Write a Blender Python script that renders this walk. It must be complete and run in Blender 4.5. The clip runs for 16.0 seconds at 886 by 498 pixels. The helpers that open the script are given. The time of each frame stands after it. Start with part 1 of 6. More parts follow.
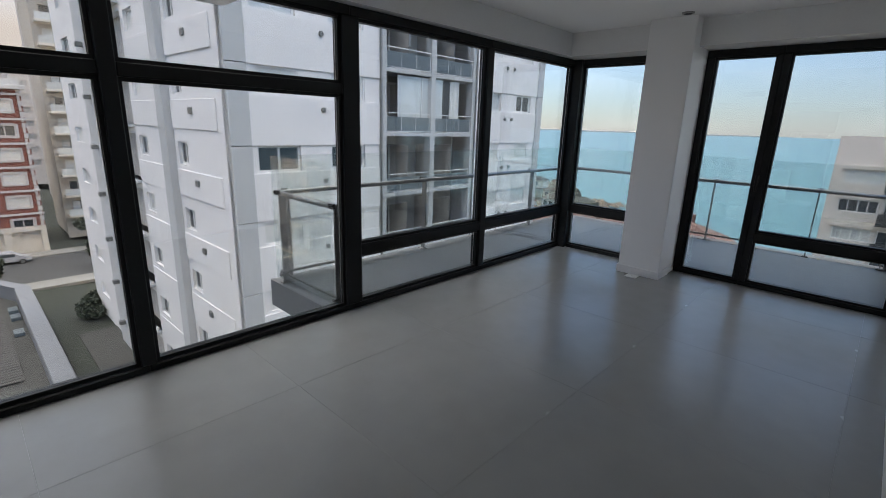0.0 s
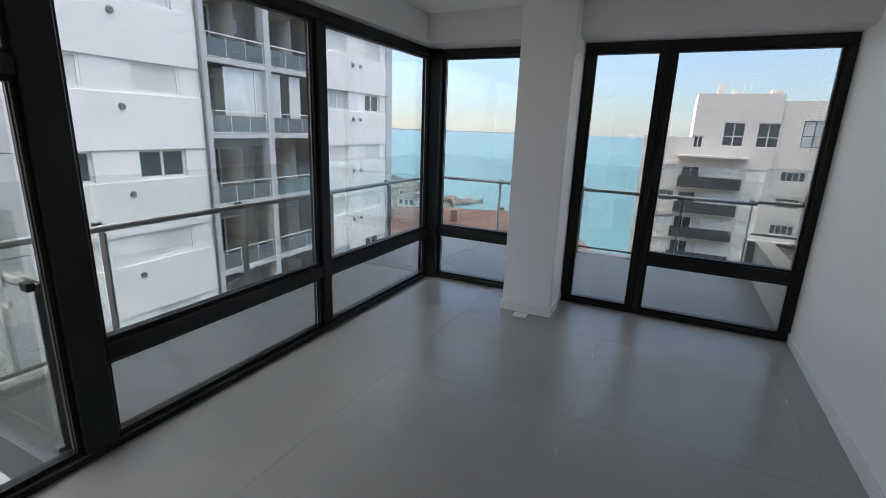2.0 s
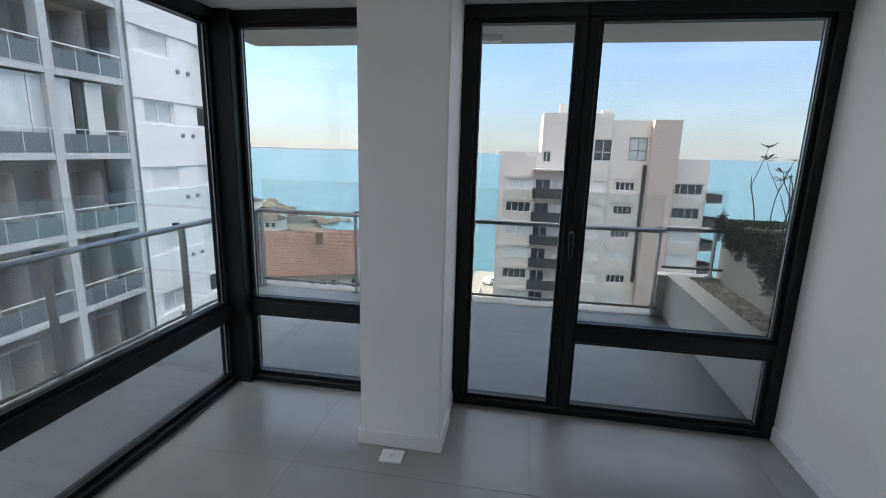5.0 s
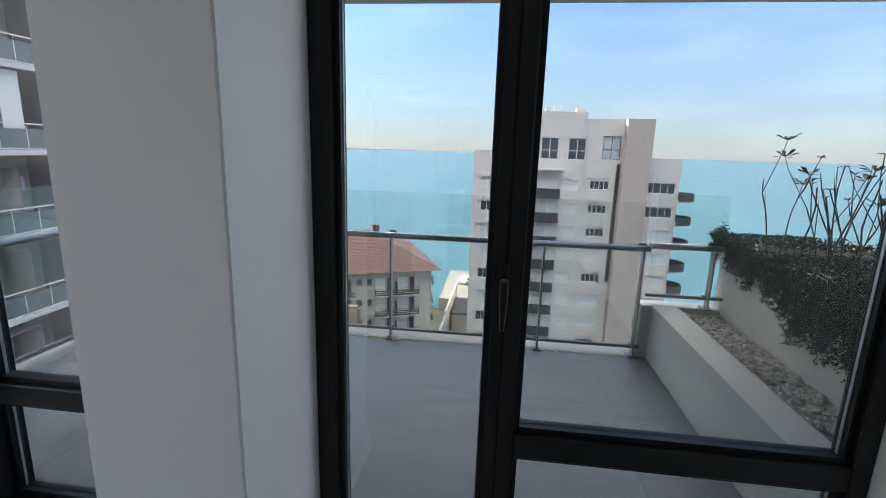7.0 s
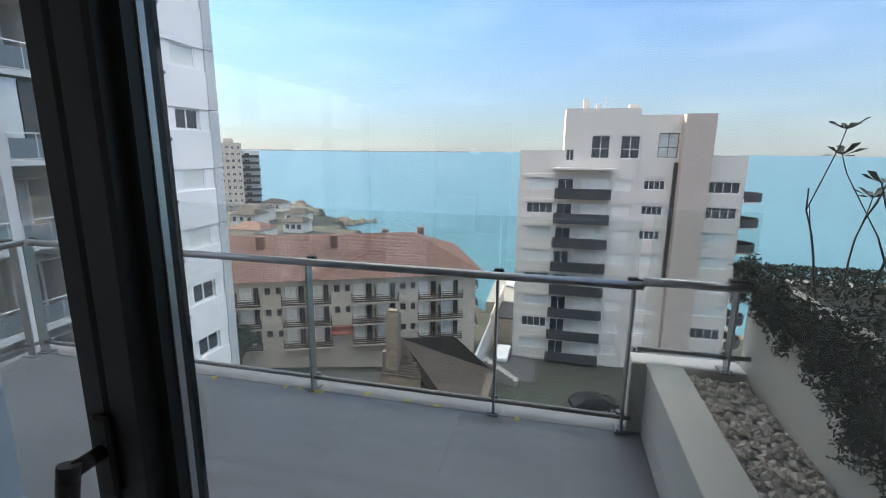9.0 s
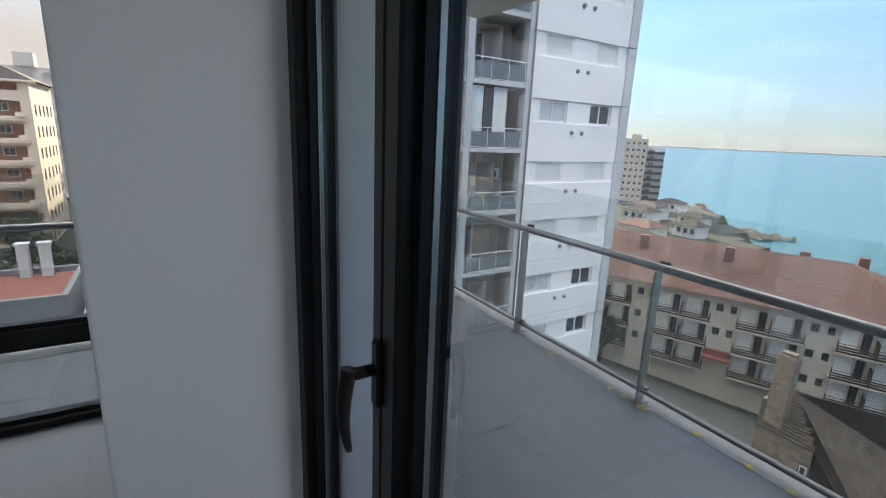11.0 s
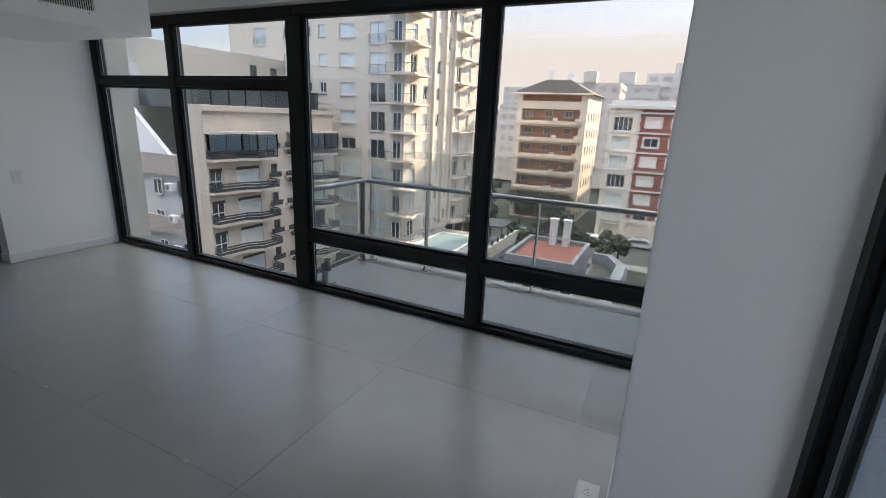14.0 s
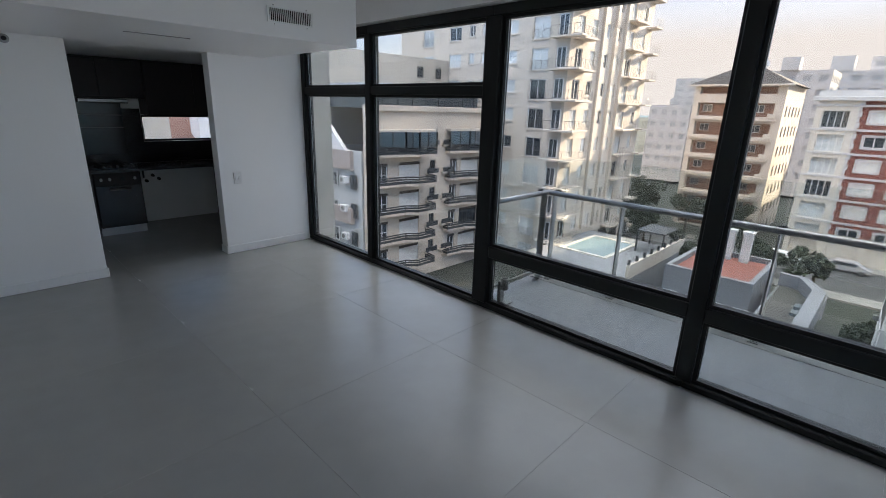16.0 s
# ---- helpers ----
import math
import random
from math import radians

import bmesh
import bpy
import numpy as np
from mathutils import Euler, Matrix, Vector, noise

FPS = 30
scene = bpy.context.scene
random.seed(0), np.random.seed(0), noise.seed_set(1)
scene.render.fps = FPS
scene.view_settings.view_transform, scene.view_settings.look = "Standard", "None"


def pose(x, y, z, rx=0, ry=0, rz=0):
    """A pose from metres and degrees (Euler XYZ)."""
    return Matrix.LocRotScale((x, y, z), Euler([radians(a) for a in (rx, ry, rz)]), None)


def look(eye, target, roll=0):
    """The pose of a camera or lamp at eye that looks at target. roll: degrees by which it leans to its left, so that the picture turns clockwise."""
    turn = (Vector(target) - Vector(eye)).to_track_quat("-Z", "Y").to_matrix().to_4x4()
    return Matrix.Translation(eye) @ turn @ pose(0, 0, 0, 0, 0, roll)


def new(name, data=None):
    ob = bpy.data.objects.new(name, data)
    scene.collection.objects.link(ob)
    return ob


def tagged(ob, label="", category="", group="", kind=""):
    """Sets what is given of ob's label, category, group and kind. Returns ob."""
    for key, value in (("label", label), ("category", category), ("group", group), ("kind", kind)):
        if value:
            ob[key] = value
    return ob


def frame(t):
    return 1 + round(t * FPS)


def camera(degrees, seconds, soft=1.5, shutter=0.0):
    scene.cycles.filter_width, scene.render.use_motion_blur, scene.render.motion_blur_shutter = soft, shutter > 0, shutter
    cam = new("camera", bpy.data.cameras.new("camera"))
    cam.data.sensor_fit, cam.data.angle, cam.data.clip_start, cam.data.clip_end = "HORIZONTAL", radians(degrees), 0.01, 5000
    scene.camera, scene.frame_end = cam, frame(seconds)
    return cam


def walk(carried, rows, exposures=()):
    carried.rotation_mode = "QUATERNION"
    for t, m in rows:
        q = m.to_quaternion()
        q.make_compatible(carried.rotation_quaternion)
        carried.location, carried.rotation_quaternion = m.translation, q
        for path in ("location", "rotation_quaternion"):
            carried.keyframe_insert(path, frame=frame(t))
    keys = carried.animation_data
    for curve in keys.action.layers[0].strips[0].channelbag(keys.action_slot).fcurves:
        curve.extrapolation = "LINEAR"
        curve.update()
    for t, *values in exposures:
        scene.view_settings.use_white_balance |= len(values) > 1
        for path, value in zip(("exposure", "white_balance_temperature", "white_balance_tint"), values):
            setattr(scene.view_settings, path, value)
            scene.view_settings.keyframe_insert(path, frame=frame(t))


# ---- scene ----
cam = camera(87.3, 16.0, soft=0.5)
PATH = [
    (0, (3.056, -5.540, 1.540), (1.731, -4.135, 1.021), 1.89),
    (0.5, (2.904, -5.280, 1.544), (1.645, -3.818, 1.018), 1.89),
    (1, (2.706, -4.997, 1.546), (1.563, -3.443, 1.018), 2.20),
    (1.5, (2.489, -4.680, 1.560), (1.484, -3.028, 1.050), 2.11),
    (2, (2.276, -4.404, 1.593), (1.440, -2.658, 1.092), 2.11),
    (2.5, (2.066, -4.127, 1.580), (1.439, -2.290, 1.096), 2.24),
    (3, (1.981, -3.773, 1.603), (1.473, -1.897, 1.134), 2.18),
    (3.5, (1.850, -3.459, 1.582), (1.414, -1.560, 1.129), 2.05),
    (4, (1.801, -3.213, 1.600), (1.412, -1.300, 1.166), 1.93),
    (6.5, (1.987, -1.771, 1.538), (1.739, 0.171, 1.129), 1.64),
    (7, (2.080, -1.477, 1.549), (1.853, 0.466, 1.131), 1.81),
    (7.5, (2.217, -1.262, 1.547), (1.996, 0.680, 1.122), 1.65),
    (8, (2.389, -1.014, 1.564), (2.165, 0.927, 1.134), 1.77),
    (8.2, (2.503, -0.865, 1.564), (2.257, 1.074, 1.141), 1.40),
    (10.3, (2.796, -0.349, 1.594), (1.607, 1.194, 1.140), 2.18),
    (10.5, (2.793, -0.337, 1.592), (1.446, 1.068, 1.133), 2.32),
    (11, (2.832, -0.307, 1.560), (1.165, 0.691, 1.085), 2.45),
    (11.5, (2.876, -0.318, 1.553), (1.029, 0.263, 1.052), 3.00),
    (12, (2.916, -0.372, 1.550), (0.995, -0.146, 1.041), 2.43),
    (12.5, (2.948, -0.406, 1.548), (1.021, -0.503, 1.024), 2.67),
    (13, (2.957, -0.424, 1.542), (1.068, -0.802, 1.007), 2.43),
    (13.5, (2.994, -0.449, 1.546), (1.172, -1.073, 1.006), 2.36),
    (14, (3.040, -0.483, 1.559), (1.307, -1.319, 1.012), 2.53),
    (14.5, (3.023, -0.507, 1.544), (1.398, -1.537, 0.996), 2.34),
    (15, (2.985, -0.607, 1.535), (1.477, -1.796, 0.977), 2.18),
    (15.5, (2.957, -0.789, 1.579), (1.538, -2.074, 1.002), 2.05),
    (16, (2.882, -1.005, 1.630), (1.508, -2.337, 1.048), 1.78),
]
walk(cam, [(t, look(eye, target, roll)) for t, eye, target, roll in PATH], exposures=[(0, 2.47, 6750, 17), (1.5, 2.7, 6800, 17), (3, 2.82, 6800, 17), (7.5, 2.8, 6550, 15), (10.5, 2.56, 6500, 14), (11.5, 2.78, 6700, 15), (12.5, 2.86, 6750, 16), (14.5, 2.78, 6650, 16), (16, 2.85, 6450, 16)])

# ---- world, sun ----
SUN_AZ, SUN_EL = 72.0, 18.5   # degrees to the left of +y, and above the horizon
world = bpy.data.worlds.new("sky")
scene.world = world
world.use_nodes = True
wt = world.node_tree
wt.nodes.clear()
w_out = wt.nodes.new("ShaderNodeOutputWorld")
w_bg = wt.nodes.new("ShaderNodeBackground")
w_sky = wt.nodes.new("ShaderNodeTexSky")
w_sky.sky_type = "NISHITA"
w_sky.sun_disc = False
w_sky.sun_elevation = radians(SUN_EL)
w_sky.sun_rotation = radians(360 - SUN_AZ)
w_sky.altitude = 20
w_sky.air_density, w_sky.dust_density, w_sky.ozone_density = 1.0, 0.25, 5.0
w_co = wt.nodes.new("ShaderNodeTexCoord")
w_map = wt.nodes.new("ShaderNodeMapping")
w_map.inputs["Scale"].default_value = (1.6, 2.4, 9.0)
w_map.inputs["Rotation"].default_value = (0.0, 0.12, 0.4)
w_noise = wt.nodes.new("ShaderNodeTexNoise")
w_noise.inputs["Scale"].default_value = 2.1
w_noise.inputs["Detail"].default_value = 7
w_noise.inputs["Roughness"].default_value = 0.58
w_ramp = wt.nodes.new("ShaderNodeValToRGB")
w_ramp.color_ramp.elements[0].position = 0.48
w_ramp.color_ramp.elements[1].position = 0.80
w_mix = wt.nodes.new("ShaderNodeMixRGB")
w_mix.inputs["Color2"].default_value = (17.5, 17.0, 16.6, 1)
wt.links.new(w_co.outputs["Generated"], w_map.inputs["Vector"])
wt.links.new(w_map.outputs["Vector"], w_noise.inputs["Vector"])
# bright cloud added overhead, out of view, to light the scene more
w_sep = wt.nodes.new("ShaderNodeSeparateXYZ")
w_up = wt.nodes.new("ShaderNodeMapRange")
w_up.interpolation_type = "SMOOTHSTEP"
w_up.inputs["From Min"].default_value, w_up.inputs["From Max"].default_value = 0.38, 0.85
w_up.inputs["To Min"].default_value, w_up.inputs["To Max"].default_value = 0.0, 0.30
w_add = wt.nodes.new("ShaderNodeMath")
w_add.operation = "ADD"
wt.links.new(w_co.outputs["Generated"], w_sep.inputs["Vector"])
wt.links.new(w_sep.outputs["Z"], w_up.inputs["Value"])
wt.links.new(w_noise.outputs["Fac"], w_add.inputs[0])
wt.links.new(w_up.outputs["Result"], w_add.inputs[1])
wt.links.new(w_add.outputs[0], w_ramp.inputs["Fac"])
# thin veils low in the sky, the added light-giving cloud higher up
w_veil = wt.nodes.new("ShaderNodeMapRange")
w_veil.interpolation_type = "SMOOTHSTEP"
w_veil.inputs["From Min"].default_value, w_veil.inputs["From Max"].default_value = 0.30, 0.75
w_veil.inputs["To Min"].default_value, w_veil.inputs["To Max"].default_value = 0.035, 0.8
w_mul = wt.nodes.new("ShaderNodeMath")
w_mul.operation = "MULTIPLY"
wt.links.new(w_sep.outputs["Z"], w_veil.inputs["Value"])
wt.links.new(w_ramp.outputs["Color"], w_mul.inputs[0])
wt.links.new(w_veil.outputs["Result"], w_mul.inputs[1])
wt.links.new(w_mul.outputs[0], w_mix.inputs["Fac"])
# sea haze along the horizon
w_low = wt.nodes.new("ShaderNodeMapRange")
w_low.interpolation_type = "SMOOTHSTEP"
w_low.inputs["From Min"].default_value, w_low.inputs["From Max"].default_value = -0.05, 0.42
w_low.inputs["To Min"].default_value, w_low.inputs["To Max"].default_value = 0.80, 0.0
w_haze = wt.nodes.new("ShaderNodeMixRGB")
w_glow = wt.nodes.new("ShaderNodeVectorMath")
w_glow.operation = "DOT_PRODUCT"
w_glow.inputs[1].default_value = (-math.sin(radians(100)), math.cos(radians(100)), 0)
w_gr = wt.nodes.new("ShaderNodeMapRange")
w_gr.interpolation_type = "SMOOTHSTEP"
w_gr.inputs["From Min"].default_value, w_gr.inputs["From Max"].default_value = 0.5, 0.98
w_tone = wt.nodes.new("ShaderNodeMixRGB")
w_tone.inputs["Color1"].default_value = (1.62, 1.75, 1.95, 1)
w_tone.inputs["Color2"].default_value = (3.0, 2.62, 2.38, 1)
wt.links.new(w_co.outputs["Generated"], w_glow.inputs[0])
wt.links.new(w_glow.outputs["Value"], w_gr.inputs["Value"])
wt.links.new(w_gr.outputs["Result"], w_tone.inputs["Fac"])
wt.links.new(w_tone.outputs["Color"], w_haze.inputs["Color2"])
wt.links.new(w_sep.outputs["Z"], w_low.inputs["Value"])
# the haze reaches higher over the town
w_side = wt.nodes.new("ShaderNodeMath")
w_side.operation, w_side.use_clamp = "MULTIPLY_ADD", True
w_side.inputs[1].default_value = 0.45
wt.links.new(w_gr.outputs["Result"], w_side.inputs[0])
wt.links.new(w_low.outputs["Result"], w_side.inputs[2])
wt.links.new(w_side.outputs[0], w_haze.inputs["Fac"])
wt.links.new(w_sky.outputs["Color"], w_haze.inputs["Color1"])
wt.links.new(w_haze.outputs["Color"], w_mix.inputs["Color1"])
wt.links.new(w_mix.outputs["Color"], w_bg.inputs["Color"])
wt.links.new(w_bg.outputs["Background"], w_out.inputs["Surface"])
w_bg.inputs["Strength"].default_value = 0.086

sun_data = bpy.data.lights.new("sun", "SUN")
sun_data.energy, sun_data.angle, sun_data.color = 3.6, radians(0.6), (1.0, 0.80, 0.56)
sun = new("sun", sun_data)
sa, se = radians(SUN_AZ), radians(SUN_EL)
sun_dir = Vector((-math.sin(sa) * math.cos(se), math.cos(sa) * math.cos(se), math.sin(se)))
sun.matrix_world = look(sun_dir * 200, (0, 0, 0))


# fill lamps added inside the two glazed sides, boosting the sky's daylight indoors
def opening_fill(name, x, y, z, turn, width, height, watts):
    lamp = bpy.data.lights.new(name, "AREA")
    lamp.shape, lamp.size, lamp.size_y = "RECTANGLE", width, height
    lamp.energy, lamp.color = watts, (0.93, 0.97, 1.0)
    ob = new(name, lamp)
    ob.matrix_world = pose(x, y, z, 90, 0, turn)
    return ob


opening_fill("sky_fill_north", 2.37, -0.03, 1.2, 180, 1.75, 2.1, 0.35)
opening_fill("sky_fill_west", 0.03, -3.0, 1.2, -90, 5.6, 2.1, 1.25)

# ---- materials ----
def material(name, color, rough=0.6, metal=0.0, var=0.12, scale=3.0, fine=60.0, bump=0.08, rand=0.0, spec=0.5, stain=0.0, stretch=(1, 1, 1), island=False):
    """A surface with broad and fine variation of colour and relief; rand varies it from piece to piece."""
    m = bpy.data.materials.new(name)
    m.use_nodes = True
    t = m.node_tree
    b = t.nodes["Principled BSDF"]
    b.inputs["Roughness"].default_value = rough
    b.inputs["Metallic"].default_value = metal
    b.inputs["Specular IOR Level"].default_value = spec
    co = t.nodes.new("ShaderNodeTexCoord")
    mp = t.nodes.new("ShaderNodeMapping")
    mp.inputs["Scale"].default_value = stretch
    t.links.new(co.outputs["Object"], mp.inputs["Vector"])
    n1 = t.nodes.new("ShaderNodeTexNoise")
    n1.inputs["Scale"].default_value, n1.inputs["Detail"].default_value = scale, 4
    n2 = t.nodes.new("ShaderNodeTexNoise")
    n2.inputs["Scale"].default_value, n2.inputs["Detail"].default_value = fine, 3
    for n in (n1, n2):
        t.links.new(mp.outputs["Vector"], n.inputs["Vector"])
    add = t.nodes.new("ShaderNodeMath")
    add.operation = "ADD"
    t.links.new(n1.outputs["Fac"], add.inputs[0])
    t.links.new(n2.outputs["Fac"], add.inputs[1])
    last = add
    if rand:
        info = t.nodes.new("ShaderNodeNewGeometry" if island else "ShaderNodeObjectInfo")
        mul = t.nodes.new("ShaderNodeMath")
        mul.operation = "MULTIPLY_ADD"
        mul.inputs[1].default_value = rand
        t.links.new(info.outputs["Random Per Island" if island else "Random"], mul.inputs[0])
        t.links.new(add.outputs[0], mul.inputs[2])
        last = mul
    mr = t.nodes.new("ShaderNodeMapRange")
    mr.inputs["From Min"].default_value, mr.inputs["From Max"].default_value = 0.6, 1.4 + rand
    t.links.new(last.outputs[0], mr.inputs["Value"])
    ramp = t.nodes.new("ShaderNodeValToRGB")
    c = color
    ramp.color_ramp.elements[0].color = (*(max(0, v * (1 - var)) for v in c), 1)
    ramp.color_ramp.elements[1].color = (*(min(1, v * (1 + var)) for v in c), 1)
    t.links.new(mr.outputs["Result"], ramp.inputs["Fac"])
    out = ramp.outputs["Color"]
    if stain:
        n3 = t.nodes.new("ShaderNodeTexNoise")
        n3.inputs["Scale"].default_value, n3.inputs["Detail"].default_value = scale * 0.45, 6
        t.links.new(mp.outputs["Vector"], n3.inputs["Vector"])
        r3 = t.nodes.new("ShaderNodeValToRGB")
        r3.color_ramp.elements[0].position, r3.color_ramp.elements[1].position = 0.5, 0.72
        r3.color_ramp.elements[1].color = (stain, stain, stain, 1)
        t.links.new(n3.outputs["Fac"], r3.inputs["Fac"])
        mx = t.nodes.new("ShaderNodeMixRGB")
        mx.inputs["Color2"].default_value = (*(v * 0.45 for v in c), 1)
        t.links.new(r3.outputs["Color"], mx.inputs["Fac"])
        t.links.new(out, mx.inputs["Color1"])
        out = mx.outputs["Color"]
    t.links.new(out, b.inputs["Base Color"])
    if bump:
        bp = t.nodes.new("ShaderNodeBump")
        bp.inputs["Strength"].default_value, bp.inputs["Distance"].default_value = bump, 0.01
        t.links.new(n2.outputs["Fac"], bp.inputs["Height"])
        t.links.new(bp.outputs["Normal"], b.inputs["Normal"])
    rr = t.nodes.new("ShaderNodeMapRange")
    rr.inputs["To Min"].default_value, rr.inputs["To Max"].default_value = max(0.02, rough - 0.06), min(1, rough + 0.06)
    t.links.new(n1.outputs["Fac"], rr.inputs["Value"])
    t.links.new(rr.outputs["Result"], b.inputs["Roughness"])
    return m


def clear_glass(name, color=(0.96, 0.985, 0.975), rough=0.0, gloss_face=0.065):
    """Thin clear pane: straight through, with the mirror gloss of glass growing towards grazing angles."""
    m = bpy.data.materials.new(name)
    m.use_nodes = True
    t = m.node_tree
    t.nodes.clear()
    out = t.nodes.new("ShaderNodeOutputMaterial")
    mix = t.nodes.new("ShaderNodeMixShader")
    clear = t.nodes.new("ShaderNodeBsdfTransparent")
    clear.inputs["Color"].default_value = (*color, 1)
    gloss = t.nodes.new("ShaderNodeBsdfGlossy")
    gloss.inputs["Roughness"].default_value = rough
    lw = t.nodes.new("ShaderNodeLayerWeight")
    lw.inputs["Blend"].default_value = 0.5
    pw = t.nodes.new("ShaderNodeMath")
    pw.operation = "POWER"
    pw.inputs[1].default_value = 4.0
    ma = t.nodes.new("ShaderNodeMath")
    ma.operation = "MULTIPLY_ADD"
    ma.inputs[1].default_value, ma.inputs[2].default_value = 0.92, gloss_face
    t.links.new(lw.outputs["Facing"], pw.inputs[0])
    t.links.new(pw.outputs[0], ma.inputs[0])
    t.links.new(ma.outputs[0], mix.inputs["Fac"])
    t.links.new(clear.outputs[0], mix.inputs[1])
    t.links.new(gloss.outputs[0], mix.inputs[2])
    t.links.new(mix.outputs[0], out.inputs["Surface"])
    return m


M_WHITE = material("white_wall_paint", (0.87, 0.87, 0.86), 0.45, var=0.03, scale=1.2, fine=120, bump=0.05)
M_CEIL = material("ceiling_paint", (0.82, 0.82, 0.81), 0.6, var=0.03, scale=0.8, fine=90, bump=0.04)
M_GLOSSW = material("satin_white_beam", (0.78, 0.78, 0.77), 0.22, var=0.03, scale=1.0, fine=60, bump=0.03)
M_TILE = material("grey_porcelain_tile", (0.32, 0.318, 0.305), 0.26, var=0.07, scale=0.9, fine=5, bump=0.02, rand=0.06, stain=0.0)
M_GROUT = material("grey_grout", (0.345, 0.34, 0.325), 0.4, var=0.1)
M_BTILE = material("balcony_porcelain", (0.15, 0.16, 0.17), 0.42, var=0.32, scale=1.6, fine=16, bump=0.06, rand=0.04, stain=0.4, stretch=(1, 5, 1))
M_FRAME = material("black_aluminium", (0.009, 0.0105, 0.0105), 0.42, var=0.15, scale=4, fine=150, bump=0.03, spec=0.3)
M_GASKET = material("light_spacer_bar", (0.5, 0.5, 0.5), 0.35, metal=0.8, var=0.15, scale=30, fine=200)
M_GLASS = clear_glass("window_glass", (0.72, 0.75, 0.748))
M_RGLASS = clear_glass("balustrade_glass", (0.96, 0.985, 0.975))
M_STEEL = material("brushed_stainless_steel", (0.36, 0.36, 0.36), 0.34, metal=0.9, var=0.15, scale=8, fine=180, bump=0.04)
M_DARKSTEEL = material("weathered_steel", (0.2, 0.2, 0.19), 0.5, metal=0.5, var=0.2, scale=8, fine=80)
M_CONC = material("balcony_concrete", (0.24, 0.24, 0.235), 0.85, var=0.2, scale=2.2, fine=40, bump=0.15, stain=0.4)
M_RENDER = material("cement_render", (0.54, 0.515, 0.47), 0.9, var=0.16, scale=1.8, fine=50, bump=0.15, stain=0.5)
M_PLASTIC = material("white_plastic", (0.8, 0.8, 0.79), 0.35, var=0.03)
M_BLACKP = material("black_plastic", (0.012, 0.012, 0.012), 0.5, var=0.1, spec=0.25)
M_KIT = material("dark_laminate", (0.016, 0.013, 0.013), 0.5, var=0.2, scale=5)
M_STONE_K = material("black_worktop", (0.012, 0.012, 0.013), 0.18, var=0.3, scale=30, fine=200)
M_OVEN = material("oven_glass", (0.02, 0.025, 0.027), 0.08, var=0.1)
M_LEAF = material("trailing_leaf", (0.055, 0.072, 0.048), 0.8, var=0.45, scale=5, fine=40, rand=0.5, spec=0.05, island=True)
M_LEAF2 = material("shrub_leaf", (0.05, 0.07, 0.035), 0.5, var=0.35, scale=8, fine=40, rand=0.5, island=True)
M_TWIG = material("bare_twig", (0.11, 0.085, 0.06), 0.8, var=0.25, scale=20)
M_PEBBLE = material("gravel_pebble", (0.48, 0.43, 0.37), 0.8, var=0.65, scale=14, fine=60, rand=1.2, island=True)
M_BARK = material("tree_bark", (0.09, 0.07, 0.05), 0.9, var=0.3)
M_BGROUT = material("balcony_grout", (0.14, 0.15, 0.16), 0.5, var=0.1)
M_TREE = material("tree_leaves", (0.036, 0.047, 0.026), 0.7, var=0.55, scale=1.2, fine=8, rand=0.8, island=True)
M_TWHITE = material("tower_white_paint", (0.80, 0.772, 0.757), 0.8, var=0.07, scale=0.4, fine=8, bump=0.1, stain=0.14)
M_TGREY = material("tower_grey_paint", (0.5, 0.5, 0.5), 0.8, var=0.08, scale=0.4, fine=8, bump=0.1, stain=0.15)
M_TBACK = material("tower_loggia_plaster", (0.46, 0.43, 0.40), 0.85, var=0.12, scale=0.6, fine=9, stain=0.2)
M_PANEL = material("dark_balcony_panel", (0.045, 0.047, 0.05), 0.55, var=0.2, scale=0.8, spec=0.25, rand=0.2)
M_TPANEL = material("grey_rail_panel", (0.12, 0.145, 0.16), 0.3, var=0.15, scale=0.8)
M_DWOOD = material("dark_stained_wood", (0.05, 0.034, 0.027), 0.7, var=0.3, scale=2, fine=20)
M_PLANT = material("cream_planter_render", (0.63, 0.58, 0.50), 0.9, var=0.1, scale=1.5, fine=45, bump=0.15, stain=0.3)
M_TAN = material("tan_render", (0.42, 0.38, 0.33), 0.85, var=0.08, scale=0.3, fine=6, bump=0.1, stain=0.15)
M_RAILW = material("painted_metal_rail", (0.65, 0.66, 0.66), 0.4, var=0.08)
M_FAR = material("dark_window_glass", (0.035, 0.045, 0.055), 0.06, var=0.5, scale=0.5, fine=2, bump=0, rand=0.6, spec=0.7)
# pale base colour holds both the curtains and a painted sky reflection
M_FARL = material("curtained_sky_pale_glass", (0.52, 0.55, 0.56), 0.1, var=0.4, scale=0.7, fine=3, bump=0, rand=0.6, spec=0.8)
M_WFRAME = material("white_window_frame", (0.68, 0.68, 0.67), 0.45, var=0.05)
M_DFRAME = material("dark_window_frame", (0.05, 0.05, 0.05), 0.45, var=0.1)
M_SHUT = material("white_roller_shutter", (0.66, 0.65, 0.62), 0.6, var=0.08, scale=1, fine=6, rand=0.2)
M_BEIGE = material("beige_render", (0.56, 0.52, 0.485), 0.85, var=0.06, scale=0.25, fine=6, bump=0.12, stain=0.12)
M_PINK = material("rose_render", (0.40, 0.335, 0.30), 0.85, var=0.07, scale=0.3, fine=6, bump=0.12)
M_CREAM = material("cream_render", (0.55, 0.485, 0.42), 0.85, var=0.07, scale=0.3, fine=6, bump=0.12, stain=0.12)
